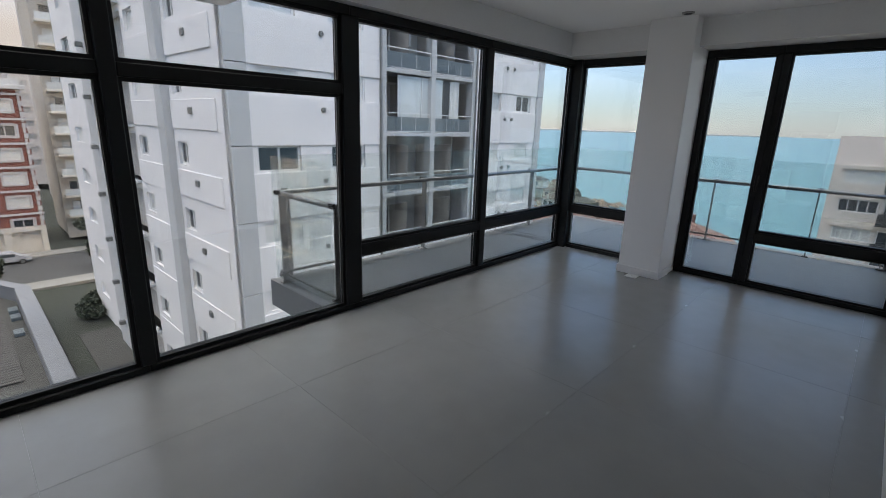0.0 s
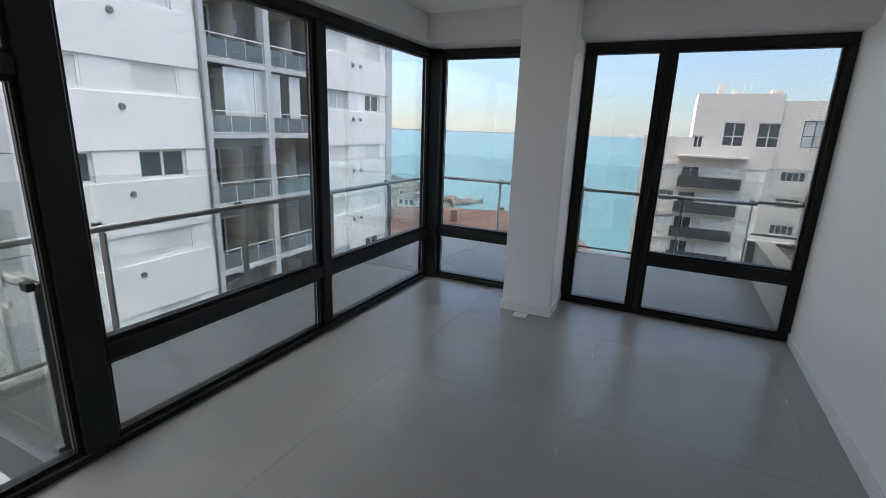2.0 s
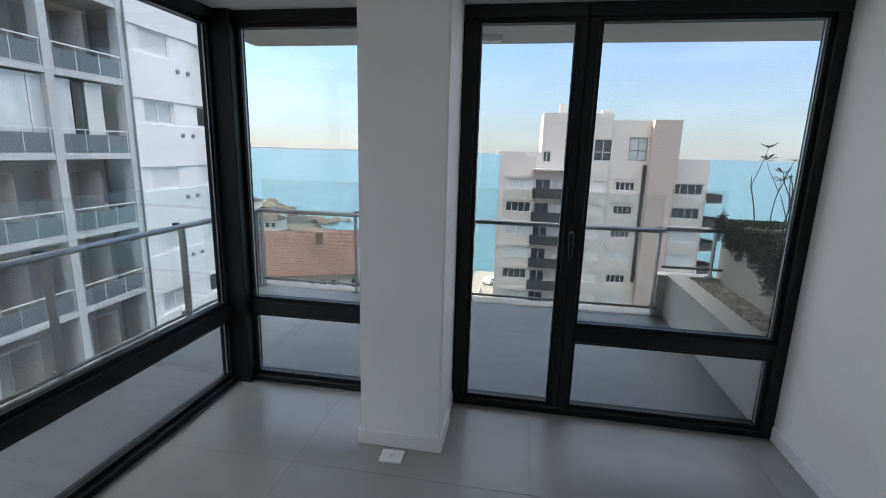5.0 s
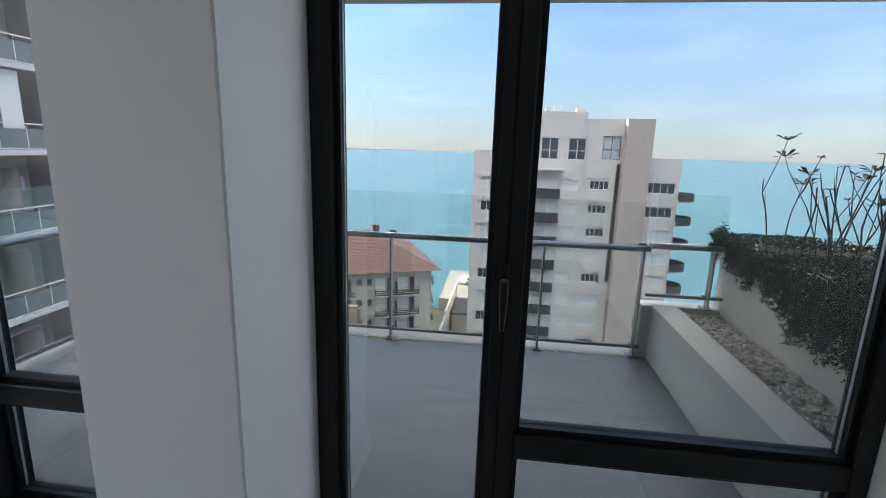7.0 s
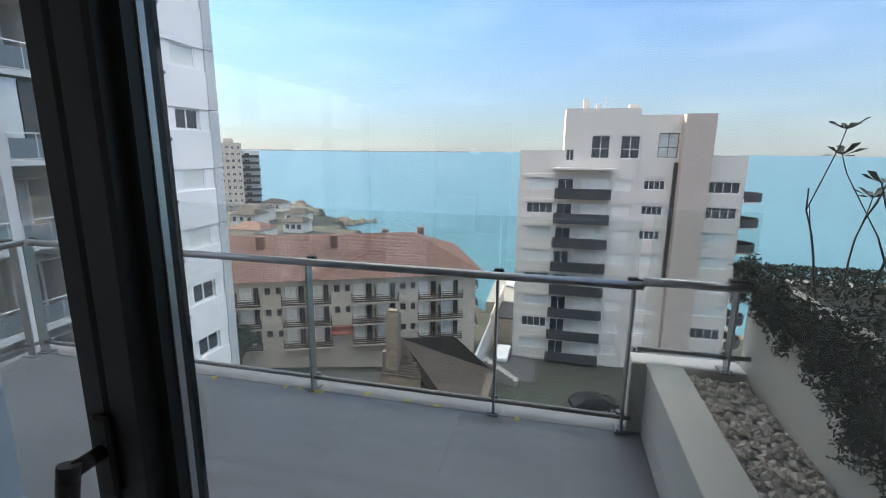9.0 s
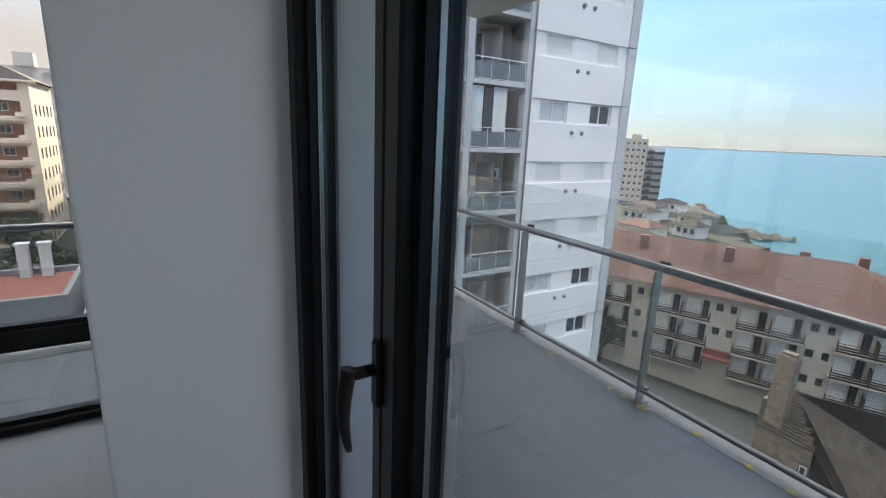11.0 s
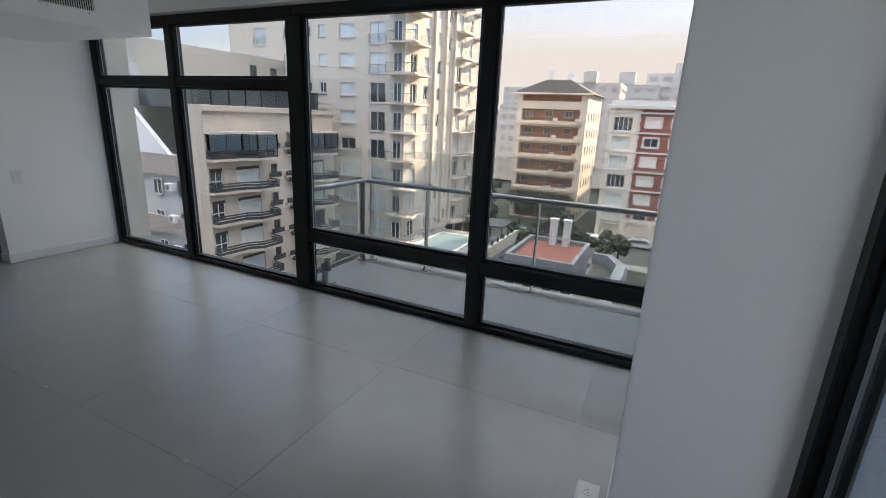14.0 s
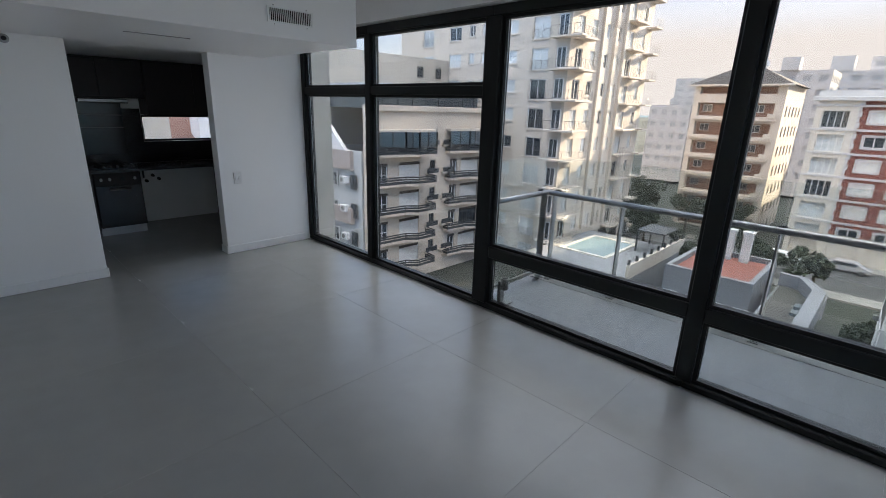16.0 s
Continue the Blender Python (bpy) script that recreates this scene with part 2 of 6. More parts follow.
M_CREAM2 = material("pale_cream_render", (0.62, 0.57, 0.50), 0.85, var=0.07, scale=0.3, fine=6, bump=0.12, stain=0.12)
M_CURV = material("sand_render", (0.55, 0.465, 0.385), 0.85, var=0.08, scale=0.35, fine=6, bump=0.12, stain=0.2)
# stained white paint with the low roofs' blue-grey shade put into its colour
M_LOWW = material("shaded_weathered_white", (0.20, 0.205, 0.22), 0.85, var=0.12, scale=0.4, fine=7, bump=0.1, stain=0.3)
M_HOTEL = material("sand_hotel_render", (0.46, 0.41, 0.35), 0.85, var=0.1, scale=0.3, fine=6, bump=0.12, stain=0.25)
M_GRAVEL = material("dark_roof_gravel", (0.065, 0.063, 0.056), 0.95, var=0.6, scale=1.2, fine=14, bump=0.5)
M_BROWN = material("brown_loggia_wall", (0.27, 0.155, 0.11), 0.85, var=0.2, scale=0.4, fine=7)
M_BRICK = material("red_brick_facing", (0.225, 0.082, 0.062), 0.85, var=0.18, scale=0.6, fine=12, bump=0.2)
M_REDROOF = material("red_roof_tile", (0.135, 0.070, 0.056), 0.85, var=0.28, scale=0.35, fine=7, bump=0.3, stain=0.5, rand=0.2)
M_SLATE = material("mossy_dark_roof", (0.05, 0.042, 0.037), 0.9, var=0.5, scale=1.2, fine=12, bump=0.4)
M_MOSS = material("mossy_roof_tile", (0.056, 0.039, 0.031), 0.9, var=0.85, scale=0.7, fine=5, bump=0.3, rand=1.2, island=True)
M_STONE = material("rubble_stone", (0.13, 0.105, 0.082), 0.9, var=0.65, scale=3.0, fine=9, bump=0.6, stain=0.4)
M_RUBBLE = material("warm_rubble_stones", (0.25, 0.20, 0.15), 0.9, var=0.55, scale=3.0, fine=9, bump=0.5, rand=1.0, island=True)
# far panes paled: the air's haze is mixed into the glass colour
M_HWIN = material("haze_toned_far_glass", (0.36, 0.35, 0.34), 0.3, var=0.3, scale=0.3, fine=2, bump=0, rand=0.5)
M_LICHEN = material("lichen_covered_tile", (0.075, 0.066, 0.054), 0.9, var=0.5, scale=2, fine=9, rand=0.8, island=True)
M_SOFFIT = material("painted_soffit", (0.66, 0.65, 0.63), 0.85, var=0.08, scale=1.0, fine=40, bump=0.1, stain=0.15)
M_TERRA = material("red_terrace_paint", (0.22, 0.075, 0.055), 0.8, var=0.14, scale=0.6, fine=8, stain=0.3)
M_PARAPET = material("white_parapet_paint", (0.52, 0.51, 0.50), 0.8, var=0.09, scale=0.5, fine=8, stain=0.25)
# distant walls carry the warm haze in their base colour
M_HAZE = material("haze_toned_city_render", (0.52, 0.48, 0.45), 0.9, var=0.12, scale=0.06, fine=1.5, bump=0, rand=0.2)
M_ASPH = material("asphalt", (0.075, 0.075, 0.074), 0.9, var=0.2, scale=0.3, fine=5, bump=0.2)
M_PAVE = material("pavement_slabs", (0.25, 0.24, 0.22), 0.9, var=0.15, scale=0.4, fine=4, bump=0.2)
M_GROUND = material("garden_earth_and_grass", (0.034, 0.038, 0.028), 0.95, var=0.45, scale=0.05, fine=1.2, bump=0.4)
M_ROCK = material("shore_rock", (0.14, 0.11, 0.085), 0.9, var=0.4, scale=0.2, fine=2, bump=0.5)
M_POOLW = material("pool_water", (0.25, 0.33, 0.35), 0.08, var=0.1, scale=0.6, fine=4)
M_DECK = material("timber_deck", (0.075, 0.07, 0.064), 0.8, var=0.25, scale=0.7, fine=10, rand=0.3)
M_CAR = material("car_paint", (0.5, 0.5, 0.52), 0.2, metal=0.2, var=0.05)
M_RUBBER = material("tyre_rubber", (0.02, 0.02, 0.02), 0.8)
M_YLEAF = material("fallen_yellow_leaf", (0.5, 0.38, 0.05), 0.7, var=0.3, scale=30)
M_LAMP = bpy.data.materials.new("lamp_diffuser")
M_LAMP.use_nodes = True
M_LAMP.node_tree.nodes["Principled BSDF"].inputs["Base Color"].default_value = (0.8, 0.8, 0.8, 1)
M_LAMP.node_tree.nodes["Principled BSDF"].inputs["Roughness"].default_value = 0.3

# sea: teal near the shore, rippled
M_SEA = bpy.data.materials.new("sea_water")
M_SEA.use_nodes = True
st = M_SEA.node_tree
sb = st.nodes["Principled BSDF"]
s_co = st.nodes.new("ShaderNodeTexCoord")
s_n = st.nodes.new("ShaderNodeTexNoise")
s_n.inputs["Scale"].default_value, s_n.inputs["Detail"].default_value = 0.012, 6
s_r = st.nodes.new("ShaderNodeValToRGB")
s_r.color_ramp.elements[0].position, s_r.color_ramp.elements[1].position = 0.3, 0.75
s_r.color_ramp.elements[0].color = (0.040, 0.110, 0.135, 1)
s_r.color_ramp.elements[1].color = (0.060, 0.155, 0.178, 1)
s_w = st.nodes.new("ShaderNodeTexNoise")
s_w.inputs["Scale"].default_value, s_w.inputs["Detail"].default_value = 0.35, 5
s_b = st.nodes.new("ShaderNodeBump")
s_b.inputs["Strength"].default_value, s_b.inputs["Distance"].default_value = 0.5, 0.4
st.links.new(s_co.outputs["Object"], s_n.inputs["Vector"])
st.links.new(s_co.outputs["Object"], s_w.inputs["Vector"])
st.links.new(s_n.outputs["Fac"], s_r.inputs["Fac"])
st.links.new(s_r.outputs["Color"], sb.inputs["Base Color"])
st.links.new(s_w.outputs["Fac"], s_b.inputs["Height"])
st.links.new(s_b.outputs["Normal"], sb.inputs["Normal"])
sb.inputs["Roughness"].default_value = 0.35
sb.inputs["Specular IOR Level"].default_value = 0.5


# ---- building blocks ----
def box(bm, x0, x1, y0, y1, z0, z1):
    v = [bm.verts.new((x, y, z)) for x in (x0, x1) for y in (y0, y1) for z in (z0, z1)]
    for f in ((0, 1, 3, 2), (4, 6, 7, 5), (0, 4, 5, 1), (2, 3, 7, 6), (0, 2, 6, 4), (1, 5, 7, 3)):
        bm.faces.new([v[i] for i in f])
    return v


def boxes(*rows):
    bm = bmesh.new()
    for r in rows:
        box(bm, *r)
    return bm


def soft_box(x0, x1, y0, y1, z0, z1, r=0.004, seg=1):
    bm = boxes((x0, x1, y0, y1, z0, z1))
    bmesh.ops.bevel(bm, geom=bm.edges[:], offset=r, segments=seg, affect="EDGES")
    return bm


def tube(bm, p0, p1, r0, r1=None, seg=10, caps=True):
    p0, p1 = Vector(p0), Vector(p1)
    r1 = r0 if r1 is None else r1
    q = (p1 - p0).to_track_quat("Z", "Y").to_matrix()
    rings = []
    for p, r in ((p0, r0), (p1, r1)):
        rings.append([bm.verts.new(p + q @ Vector((r * math.cos(6.28319 * i / seg), r * math.sin(6.28319 * i / seg), 0))) for i in range(seg)])
    for i in range(seg):
        f = bm.faces.new((rings[0][i], rings[0][(i + 1) % seg], rings[1][(i + 1) % seg], rings[1][i]))
        f.smooth = True
    if caps:
        bm.faces.new(rings[0][::-1])
        bm.faces.new(rings[1])
    return bm


def prism(bm, poly, z0, z1):
    a = [bm.verts.new((x, y, z0)) for x, y in poly]
    b = [bm.verts.new((x, y, z1)) for x, y in poly]
    n = len(poly)
    bm.faces.new(a[::-1])
    bm.faces.new(b)
    for i in range(n):
        bm.faces.new((a[i], a[(i + 1) % n], b[(i + 1) % n], b[i]))
    return bm


def mesh_of(name, bm, mat):
    bmesh.ops.recalc_face_normals(bm, faces=bm.faces[:])
    me = bpy.data.meshes.new(name)
    bm.to_mesh(me)
    bm.free()
    me.materials.append(mat)
    return me


def part(name, bm, mat, parent=None, label="", at=None):
    me = bm if isinstance(bm, bpy.types.Mesh) else mesh_of(name, bm, mat)
    ob = new(name, me)
    if at is not None:
        ob.matrix_basis = at
    if parent is not None:
        ob.parent = parent
    if label:
        tagged(ob, label)
    return ob


def thing(name, label, category, at=None, group="", kind=""):
    ob = new(name)
    if at is not None:
        ob.matrix_basis = at
    ob.empty_display_size = 0.2
    return tagged(ob, label, category, group, kind)


def solid(name, bm, mat, label, category, group="", kind="", at=None):
    return tagged(part(name, bm, mat, None, "", at), label, category, group, kind)


def rough_mesh(name, verts, faces, mat):
    me = bpy.data.meshes.new(name)
    me.from_pydata(verts, [], faces)
    me.materials.append(mat)
    return me

# ---- the room ----
XE, YS, ZC = 3.33, -6.15, 2.60      # east wall, south wall, ceiling
XCL, XCR, YCF, YCO = 1.038, 1.475, -0.507, 0.28   # column
ZF = 2.328                           # top of the glazing
M2, M1, M0 = -1.69, -3.36, -4.895    # mullions of the west glazing
BX, BY, BS = -1.2, 2.3, -3.52        # edges of the balcony

floor = solid("floor", boxes((-0.14, 4.2, -9.0, 0.1, -0.3, -0.0016)), M_GROUT, "grey grout bed under large grey floor tiles", "floor", kind="structure")
solid("ceiling", boxes((-0.14, XE, -4.45, 0.1, ZC, ZC + 0.25)), M_CEIL, "plain white painted ceiling", "ceiling", kind="structure")
solid("beam_west", boxes((-0.14, 0.09, YS, 0.0, ZF + 0.02, ZC)), M_GLOSSW, "white painted beam above the long window wall", "beam", kind="structure")
solid("beam_north", boxes((0.09, XE, -0.33, 0.1, ZF + 0.02, ZC)), M_GLOSSW, "white satin painted beam above the sea-facing window", "beam", kind="structure")
solid("wall_east", boxes((XE, XE + 0.2, -9.0, 0.1, 0, ZC + 0.25)), M_WHITE, "plain white painted wall", "wall", kind="structure")
bm = boxes((0.02, 1.008, YS - 0.15, YS, 0, 2.085), (2.13, XE, YS - 0.15, YS, 0, 2.085))
solid("wall_south", bm, M_WHITE, "white painted wall with the open kitchen doorway", "wall", kind="structure")
solid("wall_window_end", boxes((-0.14, 0.02, YS - 0.15, YS, 0, ZC)), M_WHITE, "white wall end beside the tall window", "wall", kind="structure")
bm = boxes((0.43, XE, YS - 2.3, -4.45, 2.085, ZC + 0.25), (0.02, 0.43, YS - 2.3, YS, 2.085, ZC + 0.25))
solid("ceiling_bulkhead", bm, M_WHITE, "lowered white plaster bulkhead over the kitchen side", "bulkhead", kind="structure")
solid("ceiling_strip", boxes((-0.14, 0.43, YS, -4.45, ZC, ZC + 0.25)), M_CEIL, "white ceiling beside the bulkhead", "ceiling", kind="structure")
bm = prism(bmesh.new(), [(XCL, YCF), (XCR, YCF), (1.462, -0.02), (1.462, YCO), (XCL, YCO)], 0, ZC - 0.001)
bmesh.ops.bevel(bm, geom=[e for e in bm.edges if abs(e.verts[0].co.z - e.verts[1].co.z) > 1], offset=0.006, segments=2, affect="EDGES")
solid("column", bm, M_WHITE, "square white plastered column before the glazing", "column", kind="structure")

# baseboards
bb = thing("baseboard", "low white skirting board along walls and column", "baseboard", kind="structure")
for r in ((XE - 0.014, XE - 0.001, YS + 0.02, -0.005, 0, 0.085), (0.06, 1.008, YS, YS + 0.013, 0, 0.085), (2.13, XE - 0.015, YS, YS + 0.013, 0, 0.085),
          (1.008, 1.021, YS - 0.149, YS + 0.013, 0, 0.085), (2.117, 2.13, YS - 0.149, YS + 0.013, 0, 0.085),
          (XCL - 0.013, XCR + 0.013, YCF - 0.013, YCF, 0, 0.085), (XCR - 0.012, XCR + 0.011, YCF, -0.21, 0, 0.085), (XCR - 0.03, XCR - 0.004, -0.21, -0.004, 0, 0.085), (XCL - 0.013, XCL, YCF, -0.004, 0, 0.085)):
    part("skirting_board", soft_box(*r, 0.003), M_PLASTIC, bb)


def frame_bar(parent, name, x0, x1, y0, y1, z0, z1, r=0.006):
    return part(name, soft_box(x0, x1, y0, y1, z0, z1, r), M_FRAME, parent)


def pane_x(parent, x, y0, y1, z0, z1):
    p = part("pane", boxes((x - 0.005, x + 0.005, y0, y1, z0, z1)), M_GLASS, parent)
    p.visible_shadow = False
    return p


def bead(parent, rows):
    for r in rows:
        part("glazing_bead", boxes(r), M_FRAME, parent)


# west glazing: three bays over the balcony side and two tall bays
def west_bay(name, label, y0, y1, zt, w0, w1, thick0=0.0):
    win = thing(name, label, "window", kind="structure")
    X0, X1 = -0.115, 0.0
    frame_bar(win, "window_sill", X0, X1, y0, y1, 0.0, 0.045)
    frame_bar(win, "window_head", X0, X1, y0, y1, ZF - 0.05, ZF + 0.02)
    frame_bar(win, "mullion", X0, X1, y0 - w0 / 2, y0 + w0 / 2, 0.045, ZF - 0.05)
    ya, yb = y0 + w0 / 2, y1 - w1 / 2
    th = 0.046 if zt < 1 else 0.038
    frame_bar(win, "transom", X0 + 0.004, X1 - 0.003, ya, yb, zt - th, zt + th)
    for za, zb in ((0.045, zt - th), (zt + th, ZF - 0.05)):
        s = 0.022
        bead(win, ((-0.085, -0.03, ya, ya + s, za, zb), (-0.085, -0.03, yb - s, yb, za, zb),
                   (-0.085, -0.03, ya + s, yb - s, za, za + s), (-0.085, -0.03, ya + s, yb - s, zb - s, zb)))
        for yy in ((ya + s, ya + s + 0.003), (yb - s - 0.003, yb - s)):
            part("spacer_bar", boxes((-0.066, -0.058, *yy, za + s, zb - s)), M_GASKET, win)
        pane_x(win, -0.05, ya + s, yb - s, za + s, zb - s)
    return win


west_bay("window_1", "black aluminium window beside the sea corner, low transom", M2, 0.0, 0.503, 0.095, 0.09)
west_bay("window_2", "black aluminium window onto the balcony, low transom", M1, M2, 0.503, 0.15, 0.095)
west_bay("window_3", "tall black aluminium window with a high transom", M0, M1, 1.768, 0.085, 0.15)
west_bay("window_4", "narrow tall black window at the end wall, high transom", YS, M0, 1.768, 0.10, 0.085)

# corner post
corner = thing("window_corner_post", "black aluminium corner post where the glazing turns", "window", kind="structure")
part("post", soft_box(-0.115, 0.09, -0.045, 0.115, 0, ZF + 0.02, 0.006), M_FRAME, corner)

# north glazing: corner pane, door, fixed pane
def north_frame(win, x0, x1, jl, jr, zt, za=0.045, transom=True):
    Y0, Y1 = 0.0, 0.115
    frame_bar(win, "window_sill", x0, x1, Y0, Y1, 0.0, za)
    frame_bar(win, "window_head", x0, x1, Y0, Y1, ZF - 0.05, ZF + 0.02)
    if jl:
        frame_bar(win, "jamb", x0, x0 + jl, Y0, Y1, za, ZF - 0.05)
    if jr:
        frame_bar(win, "jamb", x1 - jr, x1, Y0, Y1, za, ZF - 0.05)
    xa, xb = x0 + jl, x1 - jr
    cells = [(za, ZF - 0.05)]
    if transom:
        frame_bar(win, "transom", xa, xb, Y0 + 0.003, Y1 - 0.004, zt - 0.045, zt + 0.045)
        cells = [(za, zt - 0.045), (zt + 0.045, ZF - 0.05)]
    for z0, z1 in cells:
        s = 0.02
        bead(win, ((xa, xa + s, 0.03, 0.085, z0, z1), (xb - s, xb, 0.03, 0.085, z0, z1),
                   (xa + s, xb - s, 0.03, 0.085, z0, z0 + s), (xa + s, xb - s, 0.03, 0.085, z1 - s, z1)))
        for xx in ((xa + s, xa + s + 0.003), (xb - s - 0.003, xb - s)):
            part("spacer_bar", boxes((*xx, 0.052, 0.064, z0 + s, z1 - s)), M_GASKET, win)
        p = part("pane", boxes((xa + s, xb - s, 0.053, 0.063, z0 + s, z1 - s)), M_GLASS, win)
        p.visible_shadow = False


win5 = thing("window_5", "narrow black sea window between corner post and column", "window", kind="structure")
north_frame(win5, 0.09, XCL, 0.0, 0.03, 0.53)
win6 = thing("window_6", "large fixed black sea window with a low transom", "window", kind="structure")
north_frame(win6, 2.118, XE, 0.058, 0.06, 0.53)
door = thing("door_1", "closed black aluminium glass door to the balcony", "door", kind="structure")
north_frame(door, 1.462, 2.118, 0.075, 0.045, 0, transom=False, za=0.045)
hz, hx = 1.14, 2.112
handle = part("handle", soft_box(hx - 0.015, hx + 0.015, -0.012, -0.0005, hz - 0.075, hz + 0.055, 0.004), M_BLACKP, door, "matt black lever handle pointing down")
bm = bmesh.new()
tube(bm, (hx, -0.012, hz), (hx, -0.062, hz), 0.011, 0.012, 12)
part("neck", bm, M_BLACKP, handle)
bm = bmesh.new()
prev = None
for i in range(9):
    k = i / 8
    p = (hx, -0.058 - 0.012 * math.sin(k * 3.0), hz + 0.012 - 0.165 * k)
    if prev:
        tube(bm, prev[0], p, prev[1], 0.0145 - 0.008 * k * k, 12, caps=(i in (1, 8)))
    prev = (p, 0.0145 - 0.008 * k * k)
part("lever", bm, M_BLACKP, handle)

# floor socket plate in front of the column
sock = thing("floor_socket", "white floor socket plate at the column's foot", "socket", pose(1.24, -0.60, 0.0, 0, 0, 2))
part("plate", soft_box(-0.06, 0.06, -0.05, 0.05, 0, 0.012, 0.003), M_PLASTIC, sock)
bm = bmesh.new()
tube(bm, (0, 0, 0.012), (0, 0, 0.0145), 0.024, 0.024, 20)
face_disc = part("socket_face", bm, M_PLASTIC, sock)
for x, y, r in ((-0.008, 0.004, 25), (0.008, 0.004, -25), (0, -0.009, 0)):
    part("slot", boxes((-0.0014, 0.0014, -0.005, 0.005, 0, 0.001)), M_BLACKP, sock, at=pose(x, y, 0.0142, 0, 0, r))

# switch on the south wall
sw = thing("light_switch", "white double light switch on the white wall", "switch", pose(0.83, YS, 0.83))
part("plate", soft_box(-0.042, 0.042, 0.0, 0.009, -0.06, 0.06, 0.003), M_PLASTIC, sw)
for x in (-0.016, 0.016):
    part("rocker", soft_box(x - 0.013, x + 0.013, 0.009, 0.013, -0.025, 0.025, 0.002), M_PLASTIC, sw)

sens = thing("wall_sensor", "small grey round sensor high on the white wall", "sensor", pose(2.5, YS, 2.04))
bm = bmesh.new()
tube(bm, (0, 0, 0), (0, 0.03, 0), 0.035, 0.03, 18)
part("sensor_body", bm, M_STEEL, sens)
bm = bmesh.new()
tube(bm, (0, 0.03, 0), (0, 0.05, 0), 0.018, 0.012, 14)
part("lens", bm, M_BLACKP, sens)

# air vent in the bulkhead's face
vent = thing("air_vent", "white slotted air conditioning grille in the bulkhead", "vent", pose(1.01, -4.45, 2.232))
for r in ((-0.18, 0.18, 0, 0.008, -0.052, -0.042), (-0.18, 0.18, 0, 0.008, 0.042, 0.052), (-0.18, -0.165, 0, 0.008, -0.042, 0.042), (0.165, 0.18, 0, 0.008, -0.042, 0.042)):
    part("vent_frame", boxes(r), M_PLASTIC, vent)
part("backing", boxes((-0.165, 0.165, 0.0005, 0.002, -0.042, 0.042)), M_BLACKP, vent)
for i in range(22):
    x = -0.157 + i * 0.01495
    part("slat", boxes((x - 0.0022, x + 0.0022, 0.002, 0.007, -0.042, 0.042)), M_PLASTIC, vent)
for x in (-0.13, 0.13):
    for z in (-0.062, 0.062):
        bm = bmesh.new()
        tube(bm, (x, 0, z), (x, 0.003, z), 0.004, 0.004, 8)
        part("screw", bm, M_DARKSTEEL, vent)

dl = thing("ceiling_downlight", "small recessed ceiling spotlight, switched off", "light", pose(1.42, -0.63, ZC))
bm = bmesh.new()
tube(bm, (0, 0, -0.012), (0, 0, 0), 0.05, 0.055, 24)
part("trim_ring", bm, M_STEEL, dl)
bm = bmesh.new()
tube(bm, (0, 0, -0.014), (0, 0, -0.0125), 0.032, 0.036, 20)
part("diffuser", bm, M_BLACKP, dl)
kl = thing("recessed_strip_light", "slim recessed strip light under the bulkhead, off", "light", pose(1.70, -5.17, 2.085))
part("channel", soft_box(-0.22, 0.22, -0.014, 0.014, -0.006, 0, 0.002), M_STEEL, kl)
part("diffuser", boxes((-0.21, 0.21, -0.009, 0.009, -0.0085, -0.0062)), M_LAMP, kl)

# ---- kitchen ----
KB = -8.30
bm = boxes((-0.14, 0.0, KB - 0.15, YS - 0.15, 0, 2.085), (2.6, 2.75, KB - 0.15, YS - 0.15, 0, 2.085))
solid("kitchen_wall_side", bm, M_WHITE, "white kitchen side walls", "wall", kind="structure")
bm = boxes((0, 0.24, KB - 0.15, KB, 0, 2.085), (1.15, 2.6, KB - 0.15, KB, 0, 2.085), (0.24, 1.15, KB - 0.15, KB, 0, 1.08), (0.24, 1.15, KB - 0.15, KB, 1.42, 2.085))
solid("kitchen_wall_back", bm, M_WHITE, "white kitchen back wall with a slot window", "wall", kind="structure")
kw = thing("window_7", "narrow horizontal kitchen window, dark frame", "window", kind="structure")
for r in ((0.24, 1.15, KB - 0.1, KB - 0.06, 1.08, 1.105), (0.24, 1.15, KB - 0.1, KB - 0.06, 1.395, 1.42), (0.24, 0.265, KB - 0.1, KB - 0.06, 1.105, 1.395), (1.125, 1.15, KB - 0.1, KB - 0.06, 1.105, 1.395)):
    part("window_frame", boxes(r), M_FRAME, kw)
p = part("pane", boxes((0.265, 1.125, KB - 0.083, KB - 0.077, 1.105, 1.395)), M_GLASS, kw)
p.visible_shadow = False
solid("worktop", boxes((0.02, 2.1, KB + 0.002, KB + 0.62, 0.775, 0.805), (0.02, 0.56, KB + 0.62, -6.9, 0.775, 0.805)), M_STONE_K, "black polished stone kitchen worktop", "worktop")
solid("backsplash", boxes((0.02, 2.1, KB + 0.002, KB + 0.02, 0.807, 1.078), (1.16, 2.1, KB + 0.002, KB + 0.02, 1.078, 1.50)), M_STONE_K, "black stone splashback behind the worktop", "backsplash")


